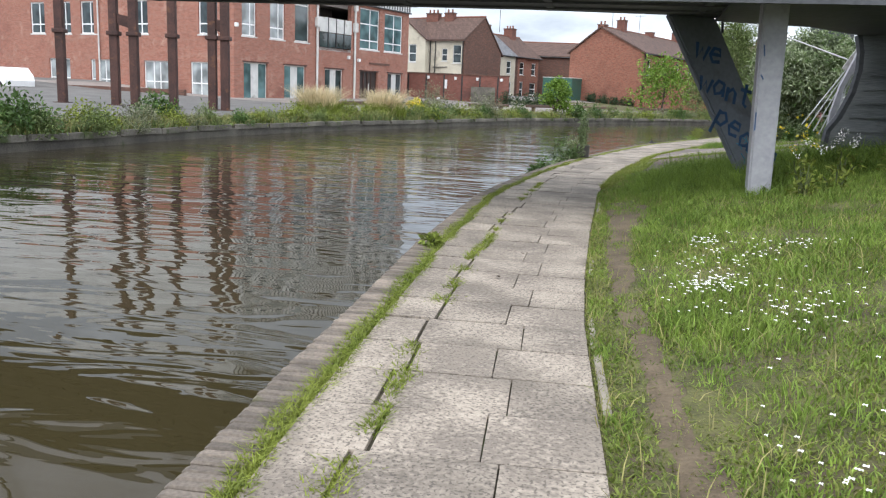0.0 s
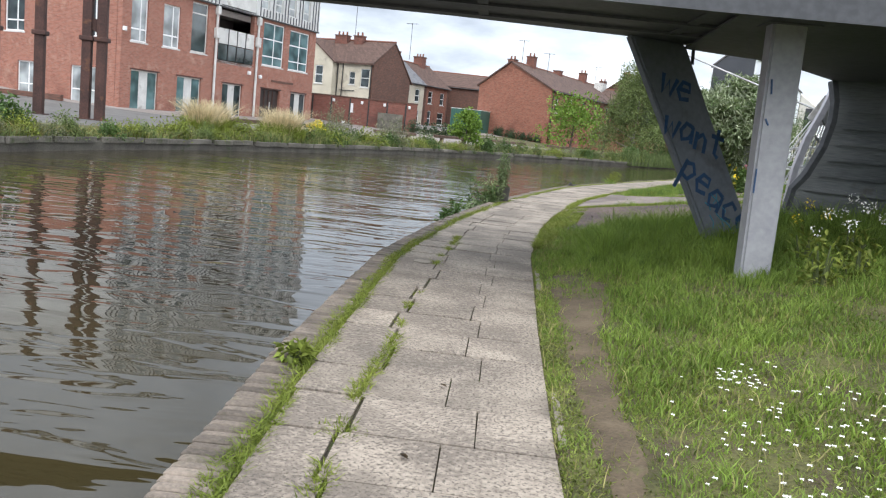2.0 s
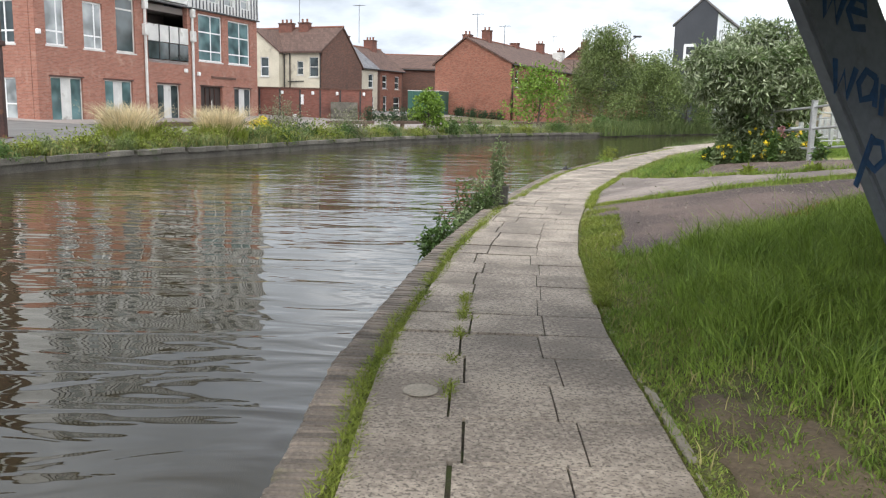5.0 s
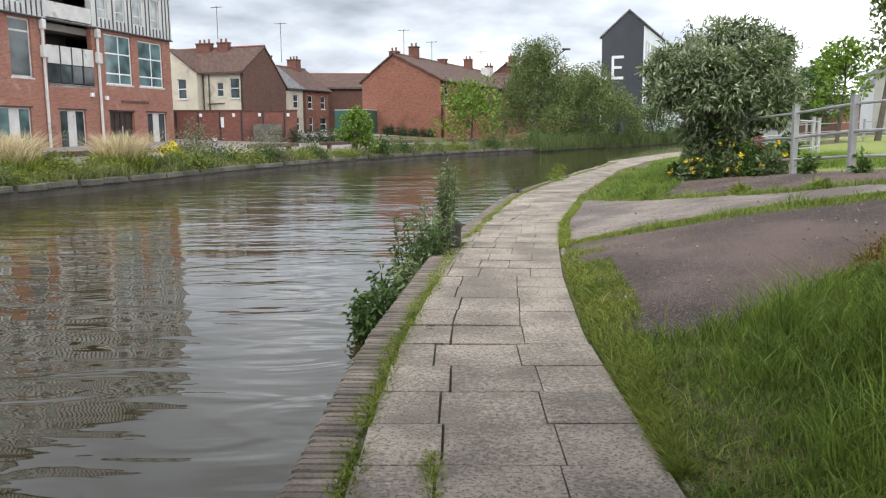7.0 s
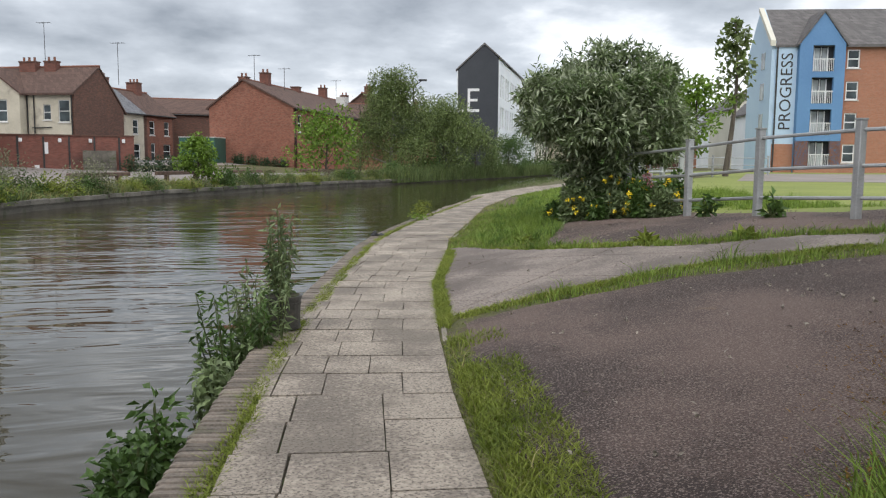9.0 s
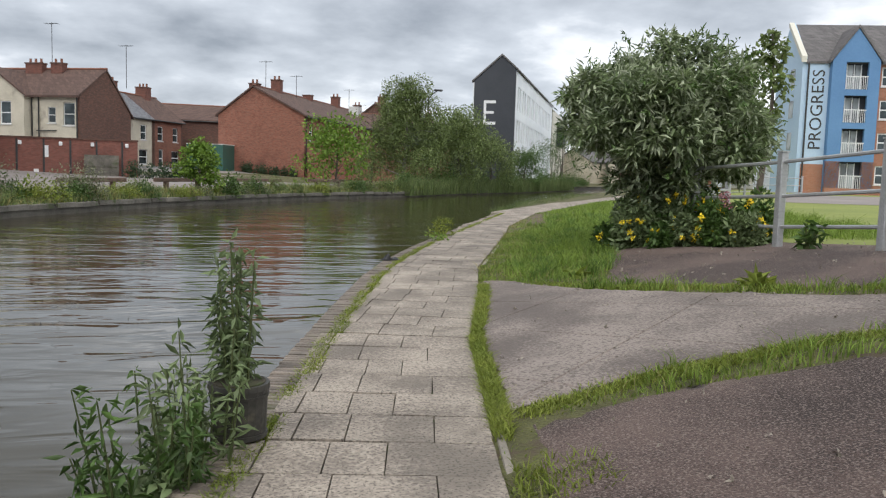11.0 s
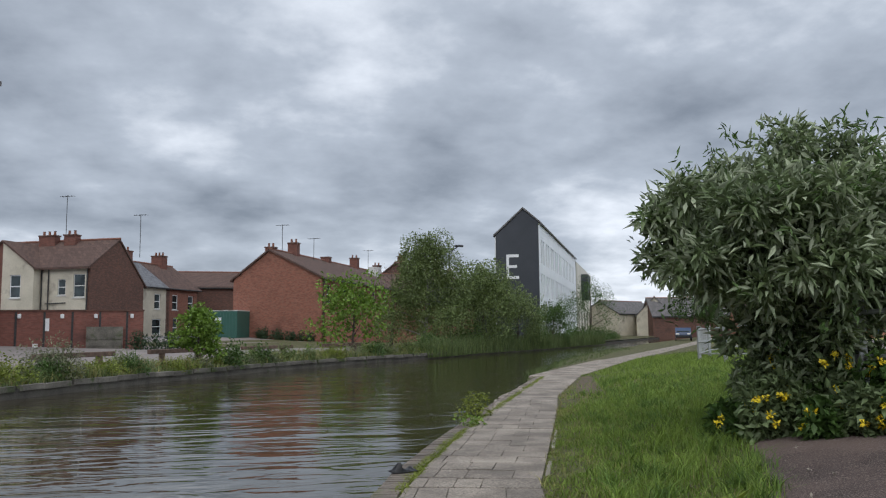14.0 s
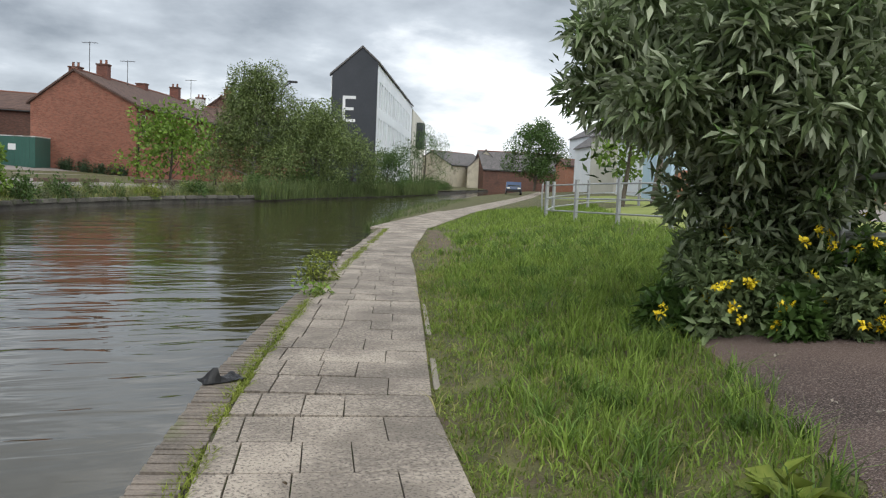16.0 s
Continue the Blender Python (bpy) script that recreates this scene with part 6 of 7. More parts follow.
tree("tree", 24.2, 43.2, 0.6, 5.4, 3.2, "leaf_bright", 1500, 135, "young bright street tree on the lawn", "bark", 0.26, 0.18, 0.3, 12, 0.1, 0.26, 1, 1.2)

lamp_post = thing("street_lamp", pose(17.9, 82.0, fz_at(17.9, 82.0)), "dark steel street lamp standing behind the birch", "street lamp")
part("pole", T([(0, 0, -0.2), (0, 0, 4), (0, 0, 8.0)], [0.11, 0.09, 0.07], 8), "pipe", lamp_post)
part("arm", T([(0, 0, 8.0), (0.35, 0, 8.5), (0.8, 0, 8.8)], 0.05, 6), "pipe", lamp_post)
part("lamp_head", B(0.5, 1.3, -0.16, 0.16, 8.78, 8.95, bevel=0.04), "pipe", lamp_post)

# hedge by the gable and dark shrubs near the boundary wall
for i in range(6):
    x, y = 1.0 + i * 0.95, 90.6 - i * 0.45
    clump("hedge_bush", x, y, fz_at(x, y), 0.75, 1.25, "leaf_dark", 420, 150 + i, "dark clipped hedge bush below the gable", 0.16, 0.1, 5, "clipped hedge")
for i in range(5):
    x, y = -6.2 + i * 0.9, 66.5 + 0.3 * i
    clump("shrub", x, y, fz_at(x, y), 0.8, 1.4, "leaf_dark", 420, 160 + i, "dark shrub beside the boarded fence", 0.16, 0.09, 5, "car park shrubs")

# planting along the far bank, built in a few kinds and then repeated
KINDS = [clump("bank_plant", -11.95, 10.2, 0.0, 0.75, 0.9, "leaf_mid", 900, 170, "leafy green bank plant overhanging the canal wall", 0.11, 0.06, 8, "bank plants", category="plant"),
         clump("bank_plant", -12.0, 12.6, 0.0, 0.8, 0.7, "weed", 900, 171, "yellow-green bank plant above the canal wall", 0.1, 0.055, 8, "bank plants", category="plant"),
         clump("bank_plant", -11.7, 14.3, 0.0, 0.7, 0.85, "leaf_grey", 800, 172, "grey-green bank weed above the canal wall", 0.1, 0.03, 8, "bank plants", category="plant"),
         clump("bank_plant", -11.9, 8.3, 0.0, 0.8, 0.75, "leaf_olive", 900, 173, "olive green bank plant above the canal wall", 0.12, 0.04, 8, "bank plants", category="plant")]
rng = np.random.default_rng(9)
y = 4.0
while y < 66:
    k = int(rng.choice([0, 1, 2, 3], p=[0.2, 0.34, 0.22, 0.24]))
    x = float(x_far(y)) - (rng.uniform(0.25, 1.5) if y > 24 else rng.uniform(0.0, 0.8))
    s = rng.uniform(0.75, 1.35)
    if y < 23:
        s *= 0.75
    else:
        s *= rng.choice([0.6, 0.75, 0.95])
    c = copy_thing(KINDS[k], pose(x, y, fz_at(x, y) - 0.05, 0, 0, rng.uniform(0, 360)) @ Matrix.Diagonal((s, s, s * rng.uniform(0.8, 1.2), 1)))
    y += rng.uniform(0.4, 1.0) if y > 24 else rng.uniform(0.5, 1.3)
for i, (x, y, r, h) in enumerate(((-12.1, 9.4, 0.9, 1.1), (-12.0, 7.2, 0.9, 1.2), (-11.9, 16.0, 0.8, 0.9))):
    clump("bank_plant", x, y, 0.0, r, h, "leaf_mid", 1500, 180 + i, "tall dock and nettle clump on the quay edge", 0.13, 0.07, 9, "bank plants", category="plant")
for i, (x, y, r, h) in enumerate(((-6.9, 35.4, 1.2, 1.6), (-4.6, 38.2, 1.0, 1.4))):
    clump("bank_shrub", x, y, fz_at(x, y), r, h, "leaf_grey", 1600, 190 + i, "grey-green twiggy shrub on the far bank", 0.13, 0.04, 12, "grey bank shrubs")

gorse = clump("bank_shrub", -7.6, 33.2, fz_at(-7.6, 33.2), 0.6, 0.85, "weed", 900, 195, "low bush covered with yellow flowers", 0.09, 0.04, 8, "flowering bushes")
v, t = leaves(np.random.default_rng(196), [(0.2, -0.2, 0.7), (-0.2, -0.1, 0.6), (0.1, 0.2, 0.75), (0.35, 0.0, 0.45)], [0.2, 0.2, 0.18, 0.2], 420, 0.06, 0.05, 0)
fast_mesh("blossom", v, t, "petal_yellow", gorse, "yellow blossom")

for i, (x, y, r, h) in enumerate(((-10.2, 26.0, 1.15, 1.3), (-8.2, 29.6, 1.15, 1.3))):
    rg = np.random.default_rng(200 + i)
    ob = thing("ornamental_grass", pose(x, y, fz_at(x, y)), "buff dried ornamental grass mound on the far bank", "grass", "dry grass mounds")
    n = 1500
    a, q = rg.uniform(0, math.tau, n), np.sqrt(rg.random(n)) * r * 0.55
    v, t = blades(rg, np.cos(a) * q, np.sin(a) * q, np.zeros(n), h * rg.uniform(0.6, 1.1, n), np.full(n, 0.025), 0.95)
    fast_mesh("blade", v, t, "buff", ob)
    v, t = blades(rg, np.cos(a) * q * 1.5, np.sin(a) * q * 1.5, np.zeros(n), h * rg.uniform(0.3, 0.6, n), np.full(n, 0.03), 0.9)
    fast_mesh("green_blade", v, t, "weed", ob, "green lower blades")

# rough grass over the far bank
for nm, mt, n, hh, lab in (("bank_grass", "leaf_olive", 22000, 0.34, "rough olive grass over the far bank"), ("dry_bank_grass", "grass_dry", 9000, 0.42, "dry straw grass over the far bank")):
    rg = np.random.default_rng(len(nm))
    yy = rg.uniform(3, 76, n)
    dd = 0.05 + 2.9 * rg.random(n) ** 1.5
    dd = np.where(yy < 23, dd * 0.45, dd)
    xx = x_far(yy) - dd
    tall = 0.35 + 0.9 * (0.5 + 0.5 * np.sin(yy * 1.7 + 2 * np.sin(yy * 0.6))) * np.where(yy < 23, 0.6, 1.0)
    v, t = blades(rg, xx, yy, z_far(xx, yy), hh * tall * rg.uniform(0.5, 1.2, n), np.full(n, 0.03), 1.1)
    tagged(fast_mesh(nm, v, t, mt), lab, "grass", kind="stuff")

# reeds below the trees and on the near spit
def reed_bed(name, ys, fx, w, h, n, seed, label, mat="reed"):
    rg = np.random.default_rng(seed)
    yy = rg.uniform(ys[0], ys[1], n)
    xx = fx(yy) + rg.uniform(*w, n)
    if fx is x_out:
        xx = np.minimum(xx, x_right(yy) - 1.75 * np.hypot(1, 0.55) - rg.random(n) * 0.5)
    v, t = blades(rg, xx, yy, np.full(n, WATER + 0.1), h * rg.uniform(0.5, 1.1, n), np.full(n, 0.035), 0.35)
    return tagged(fast_mesh(name, v, t, mat), label, "reeds", kind="stuff")


reed_bed("reeds", (62, 100), x_far, (-1.2, 0.7), 1.35, 7000, 301, "dense green reeds at the far bank")
reed_bed("spit_reeds", (36.5, 66), x_out, (-0.35, 1.4), 0.42, 3600, 302, "sparse reeds and tall grass on the near bank")
for i in range(26):
    yv = 66 + i * 1.9
    xv = float(x_far(yv)) - 1.6 - (i % 3) * 0.9
    clump("bank_bush", xv, yv, fz_at(xv, yv), 1.4, 1.1 + 0.3 * (i % 4), ("leaf_mid", "leaf_olive", "leaf_olive")[i % 3], 750, 310 + i, "tangled green bank bush below the trees", 0.19, 0.1, 8, "tangled bank bushes")


# ---------------------------------------------------------------- plants at the water's edge
def stalk_plant(name, x, y, z, n, h, r, seed, label, leaf="leaf_shrub", length=0.11, width=0.028, lean=(0, 0)):
    """Upright leafy stalks with paired lance leaves."""
    rg = np.random.default_rng(seed)
    ob = thing(name, pose(x, y, z), label, "plant")
    sets = []
    for s in range(n):
        a, q = rg.uniform(0, math.tau), r * math.sqrt(rg.random())
        hh = h * rg.uniform(0.55, 1.0)
        p0 = np.array([math.cos(a) * q, math.sin(a) * q, -0.02])
        tip = p0 + np.array([math.cos(a) * q * 0.7 + lean[0] * rg.random(), math.sin(a) * q * 0.7 + lean[1] * rg.random(), hh])
        mid = (p0 + tip) / 2 + np.array([0, 0, 0.03])
        part("stalk", T([tuple(p0), tuple(mid), tuple(tip)], [0.007, 0.006, 0.003], 5), "stem", ob)
        for k in np.arange(0.1, 1.02, 0.07):
            c = p0 + (tip - p0) * k
            sets.append(leaves(rg, [c], [0.01], 3, length * (1.25 - 0.55 * k), width * 0.82, 0.25, spread=0.6))
    v, t = join(*sets)
    tagged(fast_mesh("leaf", v, t, leaf, ob), kind="stuff")
    return ob


pot = thing("plant_pot", pose(0.87, 11.52, 0.012), "black plastic pot standing on the brick edging", "pot")
part("body", T([(0, 0, 0), (0, 0, 0.03), (0, 0, 0.19), (0, 0, 0.235)], [0.125, 0.13, 0.137, 0.14], 20), "bucket", pot)
part("rim", T([(0, 0, 0.236), (0, 0, 0.262)], [0.148, 0.146], 20), "bucket", pot)
part("band", T([(0, 0, 0.2), (0, 0, 0.212)], 0.144, 20), "bucket", pot)
part("foot_ring", T([(0, 0, 0.0), (0, 0, 0.022)], 0.137, 20), "bucket", pot)
part("compost", T([(0, 0, 0.2625), (0, 0, 0.268)], 0.128, 16), "bed", pot)
stalk_plant("willowherb", 0.87, 11.52, 0.28, 10, 0.7, 0.115, 405, "tall dark willowherb stalks growing in the pot", length=0.1)
stalk_plant("willowherb", 0.62, 11.25, -0.38, 16, 1.08, 0.2, 402, "leafy willowherb rising from the canal wall", lean=(-0.1, 0.1))
stalk_plant("willowherb", 0.52, 11.0, -0.38, 18, 0.82, 0.17, 403, "leafy willowherb rising from the canal wall", "leaf_mid", lean=(-0.06, 0))
for i, (x, y, r, h) in enumerate(((0.48, 11.0, 0.26, 0.42), (0.36, 10.5, 0.22, 0.3), (0.1, 9.3, 0.28, 0.46), (0.02, 8.95, 0.2, 0.3))):
    clump("wall_plant", x, y, WATER + 0.02, r, h + 0.15, "leaf_shrub" if i < 2 else "leaf_mid", 600, 410 + i, "bushy green plant overhanging the canal wall", 0.075, 0.035, 10, "wall plants", category="plant")
for i, (x, y, r, h, lf) in enumerate(((4.55, 22.9, 0.3, 0.4, "leaf_bright"), (4.95, 23.9, 0.26, 0.45, "weed"), (-0.4, -0.12, 0.1, 0.09, "weed"))):
    clump("edge_weed", x, y, 0.0 if r < 0.3 else -0.2, r, h, lf, 420 if r > 0.2 else 160, 430 + i, "yellow-green weed on the brick edging", 0.06, 0.03, 6, "edge weeds", category="plant")
# wild flowers and docks on the bank
for i, (x, y) in enumerate(((3.35, 2.9), (3.6, 2.4), (3.9, 3.3), (4.4, 2.9), (3.2, 2.1), (4.8, 3.8))):
    z = float(z_near(x, y))
    ob = clump("cow_parsley", x, y, z, 0.2, 0.45, "weed", 110, 440 + i, "cow parsley with white umbels in the long grass", 0.08, 0.03, 6, "cow parsley", category="plant")
    v, t = leaves(np.random.default_rng(450 + i), [(0.1, -0.1, 0.52), (-0.12, -0.05, 0.45), (0.02, 0.1, 0.58)], [0.05, 0.045, 0.05], 60, 0.02, 0.014, 0)
    tagged(fast_mesh("umbel", v, t, "petal_white" if i % 3 else "petal_yellow", ob), "white umbel" if i % 3 else "yellow flower head", kind="stuff")
for i, (x, y) in enumerate(((5.3, 13.78), (6.02, 12.91), (4.74, 16.36), (7.55, 14.4), (7.5, 15.9))):
    clump("dock", x, y, float(z_near(x, y)), 0.14, 0.07 if i < 3 else 0.45, "weed" if i < 3 else "leaf_mid", 60, 460 + i, "broad-leaved dock at the edge of the tarmac", 0.14, 0.08, 5, "docks", category="plant")

# ---------------------------------------------------------------- grass, weeds and flowers
rng = np.random.default_rng(11)


def wave(x, y, s, k):
    return 0.5 + 0.25 * (np.sin(x * s + 1.3 * k) * np.cos(y * s * 0.9 + k) + np.sin((x + y) * s * 1.7 + 2.1 * k) * np.cos((x - 0.6 * y) * s * 2.3))


def turf(n, y0, y1, d0, d1, power):
    y = rng.uniform(y0, y1, n)
    d = d0 + (d1 - d0) * rng.random(n) ** power
    x = x_right(y) + d
    ja, jb = x + rng.normal(size=n) * 0.03, y + rng.normal(size=n) * 0.03
    keep = ~(in_poly(ja, jb, TARMAC_A) | in_poly(ja, jb, CONCRETE) | in_poly(ja, jb, TARMAC_B))
    ja, jb = x + rng.normal(size=n) * 0.07, y + rng.normal(size=n) * 0.1
    keep &= ~(in_poly(ja, jb, EARTH) & (rng.random(n) < 0.35 + 0.63 * (wave(x, y, 3.0, 5) > 0.38))) & ~(in_poly(ja, jb, MOSS) & (rng.random(n) < 0.4))
    keep &= ~((np.hypot(x - BX, y - BY) < 0.7)) & ~((d < 0.42) & (y > 7.4) & (y < 16.6) & (rng.random(n) < np.where(y > 10.8, 0.9, 0.25)))
    keep &= ~((d < 0.4) & (y > 16.6) & (y < 34) & (wave(x, y, 4.0, 7) > 0.5) & (rng.random(n) < 0.6)) & ~(in_poly(ja, jb, EARTH_BEND) & (rng.random(n) < 0.85))
    return x[keep], y[keep], d[keep]


parts_of_turf = []
for n, y0, y1, d0, d1, pw in ((150000, -5.2, 8, 0.02, 5.5, 1.4), (105000, 8, 25, 0.02, 7.0, 1.25), (26000, 25, 48, 0.02, 6.5, 1.0)):
    x, y, d = turf(n, y0, y1, d0, d1, pw)
    lush = np.clip((y - 2.6) / 1.2, 0, 1) * np.clip((8.6 - y) / 1.5, 0, 1) * np.clip((d - 0.4) / 0.6, 0, 1)
    lush = np.maximum(lush, np.clip((y - 15.5) / 1.5, 0, 1) * np.clip((d - 0.7) / 0.8, 0, 1) * 0.35)
    h = (0.03 + 0.075 * wave(x, y, 2.1, 1)) * (0.55 + 1.0 * wave(x, y, 7.0, 8) ** 2 * 1.6) * (1 + 1.3 * lush) * np.clip(0.4 + d * 1.4, 0.4, 1.25) * np.where((y > 7.4) & (y < 16.6) & (d < 0.42), 0.55, 1.0) * rng.uniform(0.6, 1.35, len(x)) * np.interp(y, (0, 3.5), (0.62, 1.0))
    wd = np.where(y > 25, 0.018, np.where(y > 12, 0.0088, 0.0075)) * rng.uniform(0.7, 1.3, len(x))
    parts_of_turf.append(blades(rng, x, y, z_near(x, y), h, wd, 0.9))
v, t = join(*parts_of_turf)
tagged(fast_mesh("grass", v, t, "grass"), "lush green tufted grass beside the towpath", "grass", kind="stuff")
# a mat of short blades below them
mats = []
for n, y0, y1, d1 in ((120000, -5.2, 8, 3.2), (90000, 8, 25, 4.5)):
    x, y, d = turf(n, y0, y1, 0.01, d1, 1.3)
    mats.append(blades(rng, x, y, z_near(x, y), rng.uniform(0.012, 0.036, len(x)), rng.uniform(0.007, 0.014, len(x)), 1.6))
v, t = join(*mats)
tagged(fast_mesh("turf_mat", v, t, "grass_mat"), "short matted green turf and clover", "grass", kind="stuff")
# tussocks of longer blades
tx, ty, td = turf(620, 3.2, 31, 0.55, 5.5, 1.1)
keep = (ty > 15) | (ty < 8)
tx, ty, td = tx[keep], ty[keep], td[keep]
ts = rng.uniform(0.5, 1.15, len(tx))
rep = np.repeat(np.arange(len(tx)), 46)
ra, rr = rng.uniform(0, math.tau, len(rep)), np.abs(rng.normal(size=len(rep))) * 0.06 * ts[rep]
qx, qy = tx[rep] + np.cos(ra) * rr, ty[rep] + np.sin(ra) * rr
v, t = blades(rng, qx, qy, z_near(qx, qy), 0.2 * ts[rep] * rng.uniform(0.5, 1.1, len(rep)), np.full(len(rep), 0.0095), 1.25)
tagged(fast_mesh("tussocks", v, t, "tussock"), "longer dark green tussocks in the turf", "grass", kind="stuff")
x, y, d = turf(16000, -5.2, 30, 0.0, 5.0, 1.3)
v, t = blades(rng, x, y, z_near(x, y), rng.uniform(0.04, 0.14, len(x)), np.full(len(x), 0.006), 1.1)
n = 60000
mx_, my_ = rng.uniform(2.2, 5.6, n), rng.uniform(6.6, 10.6, n)
jx_, jy_ = mx_ + rng.normal(size=n) * 0.12, my_ + rng.normal(size=n) * 0.12
keep = in_poly(jx_, jy_, MOSS) & (wave(mx_, my_, 6.0, 9) + 0.5 * rng.random(n) > 0.6)
mx_, my_ = mx_[keep], my_[keep]
mv, mt = blades(rng, mx_, my_, z_near(mx_, my_) + 0.015, rng.uniform(0.01, 0.03, len(mx_)), np.full(len(mx_), 0.014), 1.8)
tagged(fast_mesh("moss", mv, mt, "moss"), "rust-brown moss tufts along the tarmac edge", "moss", kind="stuff")
tagged(fast_mesh("dry_grass", v, t, "grass_dry"), "dry straw-coloured blades among the grass", "grass", kind="stuff")

# low weeds in the joint between edging bricks and flags, and in the open joints
n = 60000
y = -5.6 + 39.6 * rng.random(n) ** 1.35
x = x_out(y) + rng.uniform(0.155, 0.265, n) + 0.015 * np.sin(y * 5)
keep = wave(x * 0 + 1, y, 3.3, 2) + 0.25 * rng.random(n) > np.where(y < 2.5, 0.3, np.where(y < 9, 0.38, 0.47))
x, y = x[keep], y[keep]
a = blades(rng, x, y, np.full(len(x), -0.02), rng.uniform(0.02, 0.055, len(x)), np.full(len(x), 0.009), 1.4)
n = 15000
y = rng.uniform(-5.6, 6.2, n)
x = x_right(y) - 0.93 + rng.normal(size=n) * (0.02 + 0.022 * (np.sin(y * 5.3) > 0.2) * (y < -0.5)) + 0.02 * np.sin(y * 3)
keep = wave(x * 0 + 2, y, 4.1, 3) + 0.2 * rng.random(n) > np.where(y < 1, 0.6, 0.72)
x, y = x[keep], y[keep]
b = blades(rng, x, y, np.full(len(x), -0.02), rng.uniform(0.025, 0.06, len(x)), np.full(len(x), 0.009), 1.2)
n = 34000
y = 5.3 + 11.3 * rng.random(n) ** 1.3
x = x_right(y) + rng.uniform(0.02, 0.22, n) * np.where(y > 11.2, 0.5, np.interp(y, (5.3, 8.2), (0.3, 2.2)))
keep = wave(x * 0 + 3, y, 2.2, 4) + 0.3 * rng.random(n) > 0.5
x, y = x[keep], y[keep]
c = blades(rng, x, y, z_near(x, y), rng.uniform(0.03, 0.08, len(x)), np.full(len(x), 0.009), 1.2)
lines = ([(2.41, 11.63), (3.34, 11.87), (4.53, 11.87), (5.92, 11.44), (7.39, 10.87), (10.17, 10.0)], [(4.19, 16.3), (4.52, 15.4), (5.08, 14.2), (5.67, 13.13), (7.53, 12.18), (10.39, 11.33)])
seams = []
for q, line in enumerate(lines):
    seg = np.array(line)
    along = np.concatenate([[0], np.cumsum(np.hypot(*np.diff(seg, axis=0).T))])
    s_ = rng.uniform(0, min(along[-1], 8.0), 20000)
    x = np.interp(s_, along, seg[:, 0]) + rng.normal(size=20000) * 0.055
    y = np.interp(s_, along, seg[:, 1]) + rng.normal(size=20000) * 0.055
    keep = wave(x * 0 + 5 + q, s_, 1.7, 6) + 0.4 * rng.random(20000) > (0.5 if q == 0 else 0.62)
    x, y = x[keep], y[keep]
    seams.append(blades(rng, x, y, z_near(x, y) + 0.01, rng.uniform(0.012, 0.05, len(x)), np.full(len(x), 0.009), 1.2))
v, t = join(a, b, c, *seams)
tagged(fast_mesh("joint_weeds", v, t, "weed"), "yellow-green weeds and moss in the towpath joints", "weeds", kind="stuff")

DAISY_AT = ((1.7, -1.75, 0.16, 90), (1.75, -1.2, 0.5, 45), (1.95, -2.3, 0.6, 60), (2.45, -0.85, 0.22, 30), (2.05, -2.6, 0.18, 22), (1.8, -4.3, 0.45, 40), (1.87, -0.26, 0.13, 34), (1.85, -0.8, 0.35, 30), (2.7, -2.9, 0.7, 30))
sets = []
for cx, cy, r, k in DAISY_AT:
    for i in range(k):
        x, y = cx + rng.normal() * r * 0.6, cy + rng.normal() * r * 0.6
        if x < x_right(y) + 0.4:
            continue
        z = float(z_near(x, y)) + rng.uniform(0.07, 0.12)
        s = rng.uniform(0.006, 0.011)
        ang = np.arange(7) * math.tau / 7
        ring = np.stack([x + s * np.cos(ang), y + s * np.sin(ang), z + 0.004 * np.cos(ang * 3)], -1)
        vv = np.concatenate([[[x, y, z + 0.003]], ring])
        sets.append((vv, np.array([[0, 1 + j, 1 + (j + 1) % 7] for j in range(7)])))
v, t = join(*sets)
tagged(fast_mesh("daisies", v, t, "petal_white"), "white daisies scattered through the grass", "flowers", kind="stuff")

# far lawn and the paved court before the blue block
LAWN = [(7.8, 18.4), (10.0, 21.8), (12.3, 24.9), (14.3, 27.2), (16, 29.8), (16.1, 32.2), (16.6, 35), (17.4, 37.8), (19.7, 40.9), (28, 46.6), (42, 80), (60, 80), (56, 58), (50, 48), (30, 20), (14, 9.6), (10.5, 11), (9, 12.3), (8.3, 13.6), (8.05, 15), (8.0, 16.8)]
M["lawn"] = surface("mown_lawn", (0.16, 0.2, 0.04), (0.26, 0.29, 0.07), 0.95, 0.25, 12, 0.3)
patch("lawn", LAWN, "lawn", "mown yellow-green lawn behind the rail fence", 0.03, 1.0, 0.1)
patch("court", [(22, 36), (36, 55), (52, 52), (50, 44), (34, 30)], "carpark", "pinkish paved court before the apartments", 0.06, 1.0, 0.1)

# ---------------------------------------------------------------- small things
bag = thing("plastic_bag", pose(3.02, 19.25, 0.005, 0, 0, 20), "crumpled black plastic lying over the brick edge", "rubbish")
rg = np.random.default_rng(70)
bm = bmesh.new()
made = bmesh.ops.create_grid(bm, x_segments=22, y_segments=12, size=0.5, matrix=Matrix.Diagonal((0.27, 0.15, 1, 1)))
for vt in made["verts"]:
    q = Vector((vt.co.x * 9, vt.co.y * 9, 2.0))
    edge = max(0.0, 1 - max(abs(vt.co.x) / 0.135, abs(vt.co.y) / 0.075) ** 2)
    vt.co.z = 0.006 + (0.045 + 0.05 * (vt.co.x < -0.02)) * edge ** 0.6 * (0.55 + noise.noise(q)) + 0.012 * abs(noise.noise(q * 3.0))
    vt.co.x += 0.05 * noise.noise(q * 0.7 + Vector((5, 0, 0)))
    vt.co.y += 0.05 * noise.noise(q * 0.7 + Vector((0, 7, 0)))
